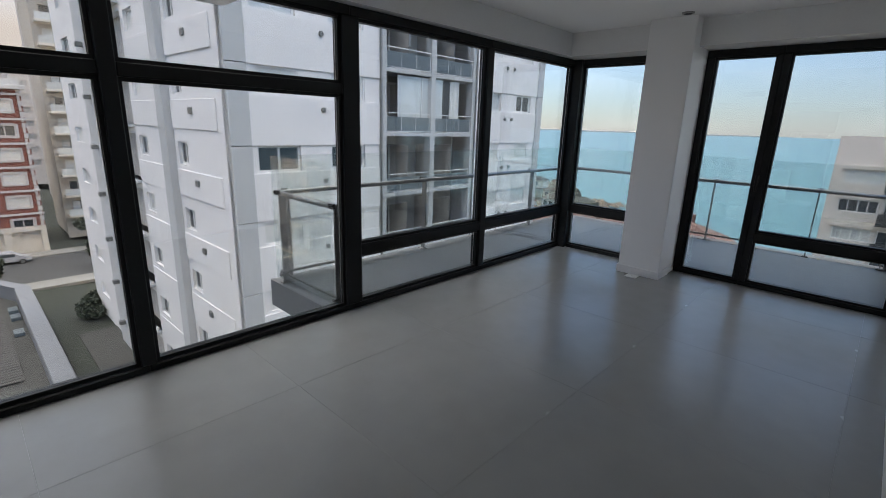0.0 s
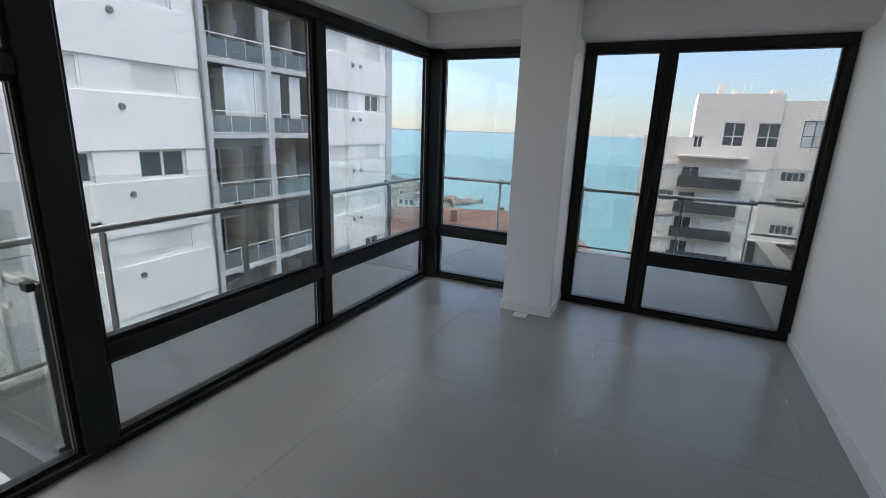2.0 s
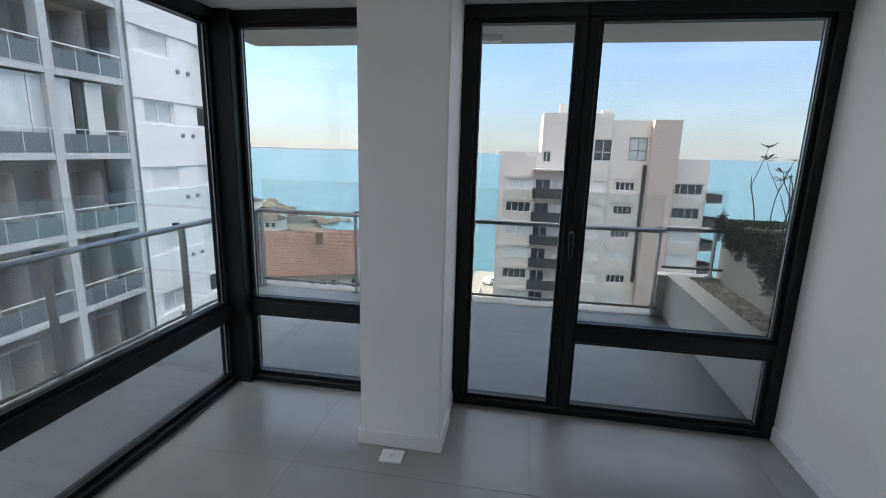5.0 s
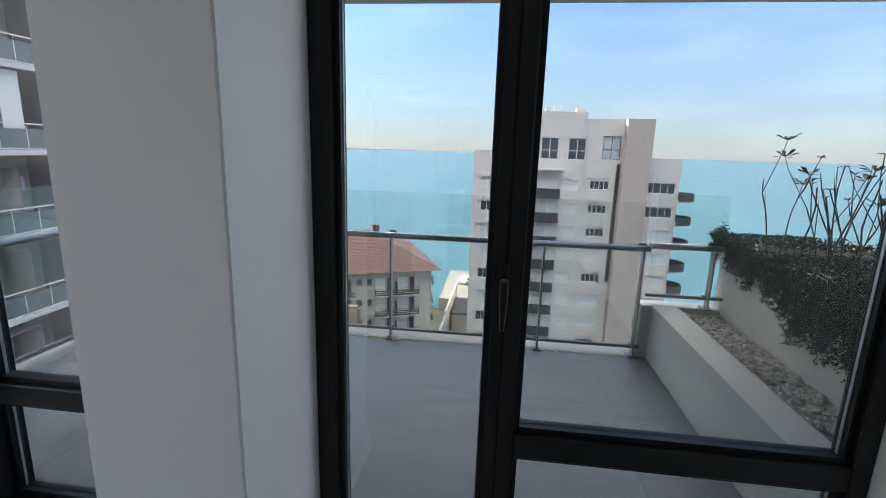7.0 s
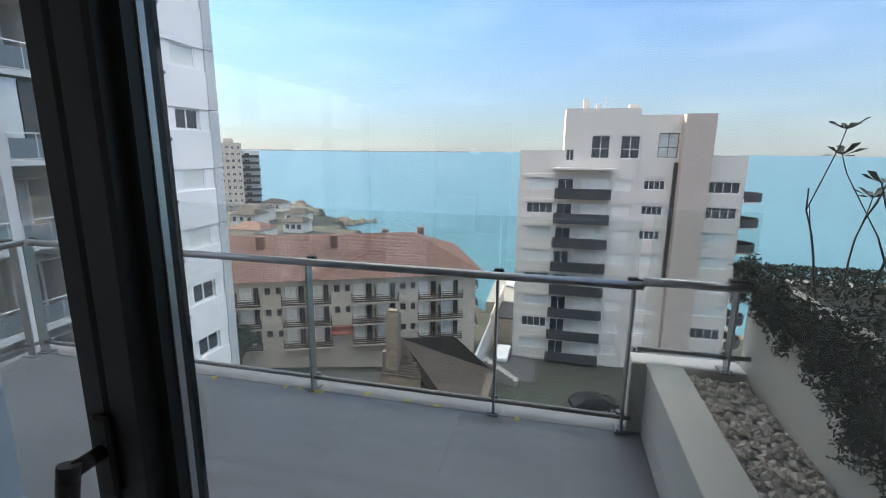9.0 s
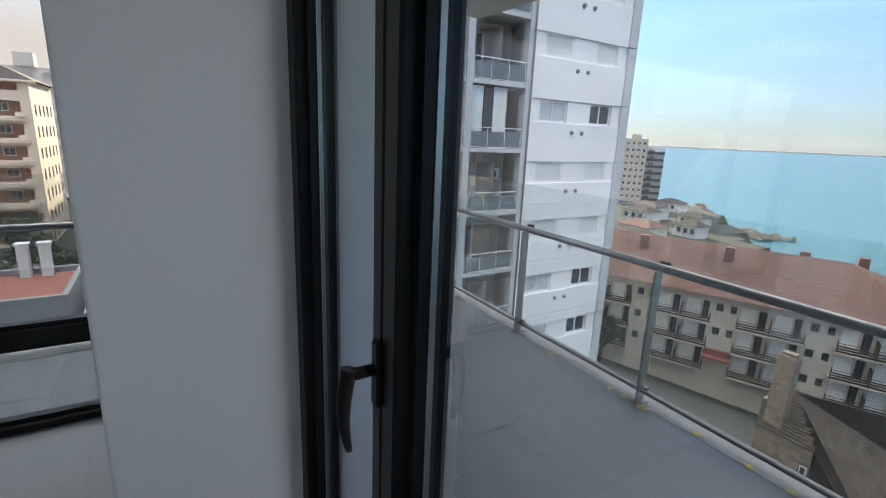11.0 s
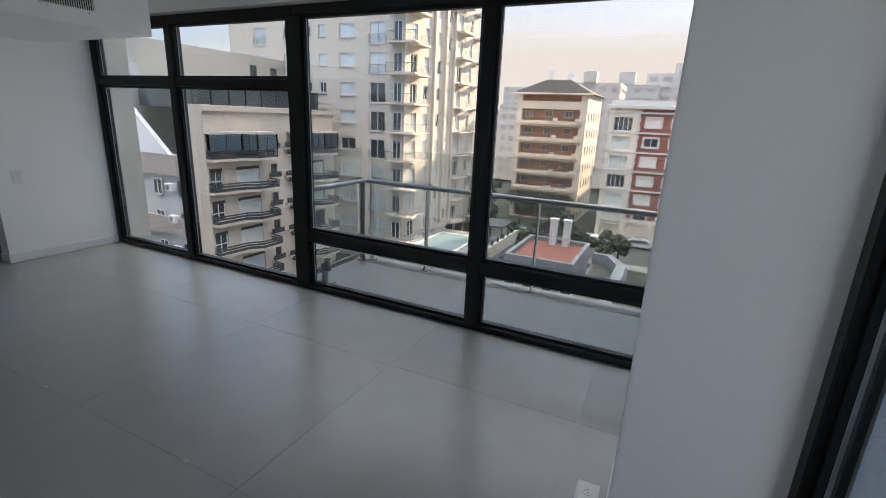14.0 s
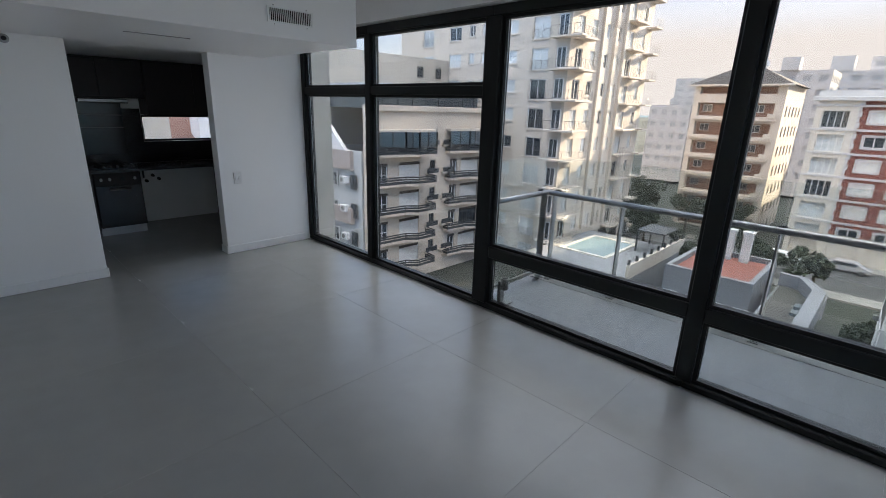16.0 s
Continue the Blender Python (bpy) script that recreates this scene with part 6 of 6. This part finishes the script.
for x, y in ((-6.2, 0.5), (-4.6, 0.5), (-1.5, 0.4)):
    part("skylight", soft_box(x, x + 0.9, y, y + 0.5, 3.56, 3.8, 0.02), M_TPANEL, low2)
# the court's shade is put into the dark colours of earth and path
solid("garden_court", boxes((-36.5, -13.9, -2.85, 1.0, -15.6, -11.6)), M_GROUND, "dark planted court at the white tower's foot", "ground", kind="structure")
solid("court_path", boxes((-30.5, -22.0, -1.9, 0.2, -11.6, -11.5), (-22.0, -16.0, -0.4, 0.6, -11.6, -11.5)), M_GRAVEL, "grey paved path through the shaded court", "path", kind="structure")

pool = thing("swimming_pool", "small swimming pool on a raised pale terrace", "pool", pose(-43.5, -21.2, -15.5))
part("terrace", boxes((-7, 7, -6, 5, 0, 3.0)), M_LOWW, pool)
part("water", boxes((-4.5, 2.5, -4.0, 0.5, 3.0, 3.06)), M_POOLW, pool)
part("coping", boxes((-4.9, 2.9, -4.4, -4.0, 3.0, 3.12), (-4.9, 2.9, 0.5, 0.9, 3.0, 3.12), (-4.9, -4.5, -4.0, 0.5, 3.0, 3.12), (2.5, 2.9, -4.0, 0.5, 3.0, 3.12)), M_CREAM2, pool)
part("parapet", boxes((-7, 7, 4.7, 5, 3.0, 4.3)), M_CREAM, pool)
for i in range(9):
    part("post", boxes((-6.8 + i * 1.7, -6.6 + i * 1.7, 4.75, 4.95, 4.3, 4.8)), M_DFRAME, pool)
part("pergola", boxes((-6.5, -2.5, 1.5, 4.4, 5.2, 5.35)), M_DFRAME, pool)
for x, y in ((-6.4, 1.6), (-2.6, 1.6), (-6.4, 4.3), (-2.6, 4.3)):
    part("pergola_post", boxes((x - 0.08, x + 0.08, y - 0.08, y + 0.08, 3.0, 5.2)), M_DFRAME, pool)
deck = thing("roof_deck", "grey timber deck strips lying on the gravel roof", "deck", pose(-32.5, -5.4, -11.94))
for i in range(34):
    part("board", boxes((-5.6 + i * 0.33, -5.6 + i * 0.33 + 0.27, -0.55, 0.65, 0.05, 0.1)), M_DECK, deck)
part("bearer", boxes((-5.6, 5.6, -0.45, -0.35, 0, 0.05), (-5.6, 5.6, 0.45, 0.55, 0, 0.05)), M_DECK, deck)
south = building("red_roofed_neighbour", "pale neighbouring house with a red tiled roof", -8, -46, -15.5)
part("wall", boxes((-8, 8, -5, 5, 0, 13.2)), M_CREAM2, south)
bm = bmesh.new()
e = [bm.verts.new(v_) for v_ in ((-8.6, -5.6, 13.2), (8.6, -5.6, 13.2), (8.6, 5.6, 13.2), (-8.6, 5.6, 13.2))]
t0, t1 = bm.verts.new((-4, 0, 16.2)), bm.verts.new((4, 0, 16.2))
for f in ((e[0], e[1], t1, t0), (e[1], e[2], t1), (e[2], e[3], t0, t1), (e[3], e[0], t0), (e[3], e[2], e[1], e[0])):
    bm.faces.new(f)
part("roof", bm, M_REDROOF, south)
for u in (-6, -2.5, 1, 4.5):
    fr = part("window", boxes((u, u + 1.3, 5.0, 5.06, 10.6, 12.2)), M_WFRAME, south)
    part("pane", boxes((u + 0.1, u + 1.2, 5.06, 5.07, 10.7, 12.1)), M_FAR, fr)

solid("neighbour_wall", boxes((-15.0, -10.5, -43, -41, -15.5, 3.0)), M_TWHITE, "plain white party wall south of the kitchen", "wall", at=None)
solid("neighbour_wall", boxes((-8.3, -3.0, -42, -40.5, -15.5, 3.0)), M_CREAM, "plain tan party wall south of the kitchen", "wall", at=None)


def tree(x, y, z, h, r_, seed, label):
    t = thing("tree", label, "tree", pose(x, y, z), "street trees")
    rr = random.Random(seed)
    bm = bmesh.new()
    tube(bm, (0, 0, 0), (0.1, 0, h * 0.5), 0.2, 0.12, 8)
    for i in range(6):
        a = i * 1.05
        tube(bm, (0.1, 0, h * (0.35 + 0.03 * i)), (r_ * 0.7 * math.cos(a), r_ * 0.7 * math.sin(a), h * 0.75), 0.09, 0.03, 6)
    part("trunk", bm, M_BARK, t)
    lobes = [(rr.gauss(0, 0.45) * r_, rr.gauss(0, 0.45) * r_, h * 0.68 + rr.gauss(0, 0.13) * h, r_ * rr.uniform(0.3, 0.55)) for _ in range(11)]

    def where(q):
        cx, cy, cz, s = q.choice(lobes)
        d = Vector((q.gauss(0, 1), q.gauss(0, 1), q.gauss(0, 1))).normalized() * s * q.uniform(0.55, 1.0)
        return (cx + d.x, cy + d.y, cz + d.z * 0.8)

    part("crown", leaf_cloud("crown", 1500, where, 0.26, M_TREE, seed), M_TREE, t)


r = random.Random(31)
for i, (x, y, h, rad) in enumerate(((-62, -14, 4.8, 2.6), (-60, -24, 4.6, 2.2), (-66, -27, 5.0, 2.6), (-58, -10, 4.0, 2.2), (-70, -22, 6.0, 2.8), (-73, -17, 5.5, 2.6), (-76, -30, 7.0, 3.2), (-72, -33, 6.5, 3.0),
                                     (-66, 6.5, 6.5, 2.8), (-69, 10, 7, 3.0), (-60, 5, 3.5, 1.8), (-52, -15.5, 4, 2.2), (-56, -5, 4.5, 2.0))):
    tree(x, y, -15.5, h, rad, 40 + i, ("broad dark green street tree between the buildings", "rounded dark evergreen in the garden square")[i % 2])
for i, (x, y, z) in enumerate(((-26, 36, -20),)):
    tree(x, y, z, 4.0, 1.8, 80 + i, "small dark street tree by the hotel")


for i, (x, y) in enumerate(((-33.2, -0.9), (-34.8, 0.2), (-20.2, -1.6), (-17.8, -2.0))):
    tree(x, y, -11.6, 1.0 + 0.2 * (i % 3), 0.8, 120 + i, "low dark bush in the shaded garden")


def car(x, y, z, yaw, mat, label):
    c = thing("parked_car", label, "car", pose(x, y, z, 0, 0, yaw), "parked cars")
    bm = bmesh.new()
    prof = [(-2.1, 0.35), (2.1, 0.35), (2.15, 0.75), (1.2, 0.9), (0.6, 1.4), (-1.2, 1.42), (-1.9, 0.95), (-2.15, 0.85)]
    a = [bm.verts.new((px, -0.82, pz)) for px, pz in prof]
    b = [bm.verts.new((px, 0.82, pz)) for px, pz in prof]
    bm.faces.new(a)
    bm.faces.new(b[::-1])
    for i in range(len(prof)):
        bm.faces.new((a[i], b[i], b[(i + 1) % 8], a[(i + 1) % 8]))
    bmesh.ops.bevel(bm, geom=bm.edges[:], offset=0.06, segments=2, affect="EDGES")
    part("body", bm, mat, c)
    part("side_glass", boxes((-1.4, 0.75, -0.835, -0.80, 0.95, 1.3)), M_FAR, c)
    part("side_glass", boxes((-1.4, 0.75, 0.80, 0.835, 0.95, 1.3)), M_FAR, c)
    for wx in (-1.3, 1.3):
        for wy in (-0.84, 0.84):
            bm = tube(bmesh.new(), (wx, wy - 0.09, 0.32), (wx, wy + 0.09, 0.32), 0.32, 0.32, 16)
            w = part("wheel", bm, M_RUBBER, c)
            bm = tube(bmesh.new(), (wx, wy - 0.1, 0.32), (wx, wy + 0.1, 0.32), 0.19, 0.19, 12)
            part("rim", bm, M_STEEL, w)


def ground_z(x, y):
    k = min(1.0, max(0.0, (y - 4) / 40))
    z = -15.5 - 6.5 * k
    k2 = min(1.0, max(0.0, (y - 44) / 26))
    z -= 4.5 * k2
    shore_y = 82 + max(0.0, -10 - x) * 1.22 + 2.5 * math.sin(x * 0.31) + 1.8 * math.sin(x * 0.83)
    if x < -110:
        shore_y = min(shore_y, 204 + 2 * math.sin(x * 0.4))
    if x < -20:
        z = max(z, -24.5)
    return z - 14 * min(1.0, max(0.0, (y - shore_y + 3) / 10))


car(-66, -9.5, -15.5, 85, M_PLASTIC, "white van parked on the street")
car(-67.5, -3, -15.5, 90, M_CAR, "silver car parked along the brick block")
car(-58, -19, -15.5, 10, M_PARAPET, "white car parked by the pool terrace")
car(-64, -30, -15.5, 95, M_CAR, "grey car parked under the trees")
car(-2.1, 53.6, ground_z(-2.1, 53.6) + 0.1, 88, M_PLASTIC, "white car parked in the walled lane")
car(7.5, 40, ground_z(7.5, 40), 20, M_BLACKP, "dark car parked below the beige tower")
car(-3.4, 88, -24.3, 65, M_PLASTIC, "white car parked on the seaside promenade")

# boundary walls of the lane
bw = thing("lane_wall", "long white boundary wall along the lane", "wall")
for (x0, y0), (x1, y1) in (((-4.3, 45), (-4.15, 57)), ((-4.15, 57), (-3.95, 71))):
    a = math.degrees(math.atan2(y1 - y0, x1 - x0))
    L = math.hypot(x1 - x0, y1 - y0)
    z = min(ground_z(x0, y0), ground_z(x1, y1))
    part("wall_run", boxes((0, L, -0.12, 0.12, -1, (-20.0 if y0 < 50 else -19.4) - z)), M_TGREY, bw, at=pose(x0, y0, z, 0, 0, a))

shed = solid("lane_outbuilding", boxes((-3.7, -1.2, 61, 68, -27, -21.25)), M_HOTEL, "low beige outbuilding beside the lane", "building")
part("flat_roof", boxes((-3.8, -1.1, 60.9, 68.1, -21.25, -21.05)), M_PANEL, shed, "dark flat roof")
steps = thing("lane_steps", "pale concrete steps at the top of the lane", "steps")
for i in range(8):
    part("step", boxes((-3.3 + 0.46 * i, -2.84 + 0.46 * i, 44.6 - 0.2 * i, 45.6 - 0.2 * i, -24, -20.0 - 0.17 * i)), M_PAVE, steps)
solid("promenade", boxes((-7.5, 1.5, 77, 97, -32, -24.3)), M_PAVE, "pale paved promenade above the sea", "pavement", kind="structure")

# ---- ground, sea, shore ----
xs = [-2600, -1200, -600, -400, -300, -250] + list(range(-220, 61, 3)) + [90, 140, 220, 400, 800, 2600]
ys = [-2600, -1200, -600, -300, -200, -150] + list(range(-120, 56, 8)) + list(range(56, 320, 3)) + [360, 420, 520, 700]
verts = [(x, y, ground_z(x, y)) for x in xs for y in ys]
n_y = len(ys)
faces = [(i * n_y + j, (i + 1) * n_y + j, (i + 1) * n_y + j + 1, i * n_y + j + 1) for i in range(len(xs) - 1) for j in range(n_y - 1)]
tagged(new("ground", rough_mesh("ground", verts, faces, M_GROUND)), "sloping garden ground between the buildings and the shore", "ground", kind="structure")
solid("road", boxes((-70.5, -55.5, -200, 9, -15.6, -15.42)), M_ASPH, "grey asphalt street in front of the brick block", "road", kind="structure")
solid("pavement", boxes((-71, -68.6, -200, 9, -15.6, -15.3), (-57.5, -55, -200, 9, -15.6, -15.3)), M_PAVE, "pale paved footway along the street", "pavement", kind="structure")
verts, faces = [], []
for i in range(14):
    bx, by = hx + 0.7 + 25 * i / 13 * ca, hy + 25 * i / 13 * sa_
    for d in (2.2, 4.6, 7.0, 9.4):
        x, y = bx + d * sa_, by - d * ca
        verts.append((x, y, ground_z(x, y) + 0.15))
faces = [(4 * i + j, 4 * i + j + 1, 4 * i + j + 5, 4 * i + j + 4) for i in range(13) for j in range(3)]
tagged(new("hotel_road", rough_mesh("hotel_road", verts, faces, M_ASPH)), "grey sloping road in front of the hotel", "road", kind="structure")
verts, faces = [], []
for i in range(9):
    y = 45 + i * 4.2
    for x in (-4.1, 2.0 if y < 54 else -1.3):
        verts.append((x, y, ground_z(x, y) + 0.1))
faces = [(2 * i, 2 * i + 1, 2 * i + 3, 2 * i + 2) for i in range(8)]
tagged(new("lane", rough_mesh("lane", verts, faces, M_ASPH)), "asphalt lane running down to the sea", "road", kind="structure")
bm = bmesh.new()
n = 64
rings = [[bm.verts.new((r_ * math.cos(6.28319 * i / n), r_ * math.sin(6.28319 * i / n), z_)) for i in range(n)] for r_, z_ in ((900, 0), (4700, 18))]
bm.faces.new(rings[0])
for i in range(n):
    bm.faces.new((rings[0][i], rings[1][i], rings[1][(i + 1) % n], rings[0][(i + 1) % n]))
solid("sea", bm, M_SEA, "calm teal sea reaching to the horizon", "sea", kind="structure", at=pose(0, 0, -31))


def blob(verts, faces, cx, cy, cz, s, q):
    k = len(verts)
    for i in range(5):
        a = i * 1.2566 + q.random()
        verts.append((cx + s * math.cos(a) * q.uniform(0.6, 1.2), cy + s * math.sin(a) * q.uniform(0.6, 1.2), cz + s * q.uniform(-0.3, 0.2)))
    verts.append((cx + s * 0.2 * q.gauss(0, 1), cy + s * 0.2 * q.gauss(0, 1), cz + s * q.uniform(0.4, 0.8)))
    faces += [(k + i, k + (i + 1) % 5, k + 5) for i in range(5)]


q = random.Random(17)
verts, faces = [], []
for i in range(420):
    k = q.random()
    x, y = -100 + 4 * q.gauss(0, 1) - 30 * (1 - k) + 26 * q.random() * k, 196 - 26 * (1 - k) + 4 * q.gauss(0, 1) - 10 * q.random()
    blob(verts, faces, x, y, -30.6 + 1.6 * q.random() * (1.3 - k), q.uniform(0.8, 2.6), q)
for i in range(520):
    x = q.uniform(-150, 40)
    blob(verts, faces, x, 86 + max(0.0, -10 - x) * 1.22 + q.gauss(0, 2), -30.8, q.uniform(0.7, 2.6), q)
tagged(new("shore_rocks", rough_mesh("shore_rocks", verts, faces, M_ROCK)), "dark brown rocks along the water's edge", "rocks", kind="stuff")
villa_spots = ((-92, 130, 9, 7, 6), (-78, 112, 10, 8, 5), (-66, 92, 12, 9, 6), (-104, 150, 12, 8, 5), (-86, 150, 8, 6, 4), (-58, 76, 10, 8, 6), (-76, 132, 7, 6, 4), (-112, 176, 10, 6, 4))
for i, (x, y, w, d, h) in enumerate(villa_spots):
    z = ground_z(x, y) - 0.5
    v = building("shore_villa", "pale low house near the rocky shore", x, y, z, "shore villas")
    part("wall", boxes((-w / 2, w / 2, -d / 2, d / 2, 0, h)), (M_PARAPET, M_CREAM2, M_TGREY)[i % 3], v)
    bm = bmesh.new()
    e = [bm.verts.new(c) for c in ((-w / 2 - 0.5, -d / 2 - 0.5, h), (w / 2 + 0.5, -d / 2 - 0.5, h), (w / 2 + 0.5, d / 2 + 0.5, h), (-w / 2 - 0.5, d / 2 + 0.5, h))]
    t0, t1 = bm.verts.new((-w / 5, 0, h + 1.6)), bm.verts.new((w / 5, 0, h + 1.6))
    for f in ((e[0], e[1], t1, t0), (e[1], e[2], t1), (e[2], e[3], t0, t1), (e[3], e[0], t0), (e[3], e[2], e[1], e[0])):
        bm.faces.new(f)
    part("roof", bm, (M_SLATE, M_REDROOF, M_SLATE, M_SLATE)[i % 4], v)
    for k in range(3):
        part("window", boxes((-w / 2 + 1 + k * w / 3.4, -w / 2 + 2.2 + k * w / 3.4, -d / 2 - 0.04, -d / 2 - 0.005, h - 2.2, h - 0.8)), M_FAR, v)
solid("far_coast", prism(bmesh.new(), [(-2600, 3000), (-1500, 3400), (-700, 3900), (-800, 4100), (-2600, 3300)], -31, -7), M_HAZE, "low hazy coast across the bay", "backdrop", kind="structure")

# ---- own building around the room ----
solid("own_building", boxes((1.6, 14, -14, -9.0, -16, 6), (XE + 0.25, 14, -9.0, -0.1, -16, 6), (-0.14, XE + 0.25, -9.0, 0.1, ZC + 0.3, 6), (-0.14, XE + 0.25, -9.0, 0.1, -16, -0.35)), M_RENDER, "rendered body of the flat's own building", "building", kind="structure")

# ---- floor tiles ----
TW, TL, GAP = 1.195, 1.195, 0.0016
tile_mesh = {}


def tile_piece(name, w, l, t, mat):
    k = (name, round(w, 3), round(l, 3))
    if k not in tile_mesh:
        bm = boxes((0, w, 0, l, -t, 0))
        top = [e for e in bm.edges if all(v.co.z > -1e-6 for v in e.verts)]
        bmesh.ops.bevel(bm, geom=top, offset=0.0006, segments=1, affect="EDGES")
        tile_mesh[k] = mesh_of(name, bm, mat)
    return tile_mesh[k]


def lay(owner, name, x0, x1, y0, y1, z, ox, oy, w, l, mat, t=0.006, gap=GAP):
    i0 = math.floor((x0 - ox) / w)
    j0 = math.floor((y0 - oy) / l)
    for i in range(i0, math.ceil((x1 - ox) / w)):
        for j in range(j0, math.ceil((y1 - oy) / l)):
            a, b = max(x0, ox + i * w + gap / 2), min(x1, ox + (i + 1) * w - gap / 2)
            c, d = max(y0, oy + j * l + gap / 2), min(y1, oy + (j + 1) * l - gap / 2)
            if b - a > 0.02 and d - c > 0.02:
                part("tile", tile_piece(name, b - a, d - c, t, mat), mat, owner, at=Matrix.Translation((a, c, z)))


lay(floor, "tile", 0.0, 3.355, -8.29, -0.0, 0.0, 0.755, -0.735, TW, TL, M_TILE)
lay(balcony, "tile", BX + 0.2, -0.15, BS + 0.01, BY - 0.2, -0.012, BX + 0.2, 0.2, 0.6, 1.2, M_BTILE, 0.02, 0.0006)
lay(balcony, "tile", -0.15, 3.295, 0.13, BY - 0.2, -0.012, -0.15, 0.13, 0.6, 1.2, M_BTILE, 0.02, 0.0006)
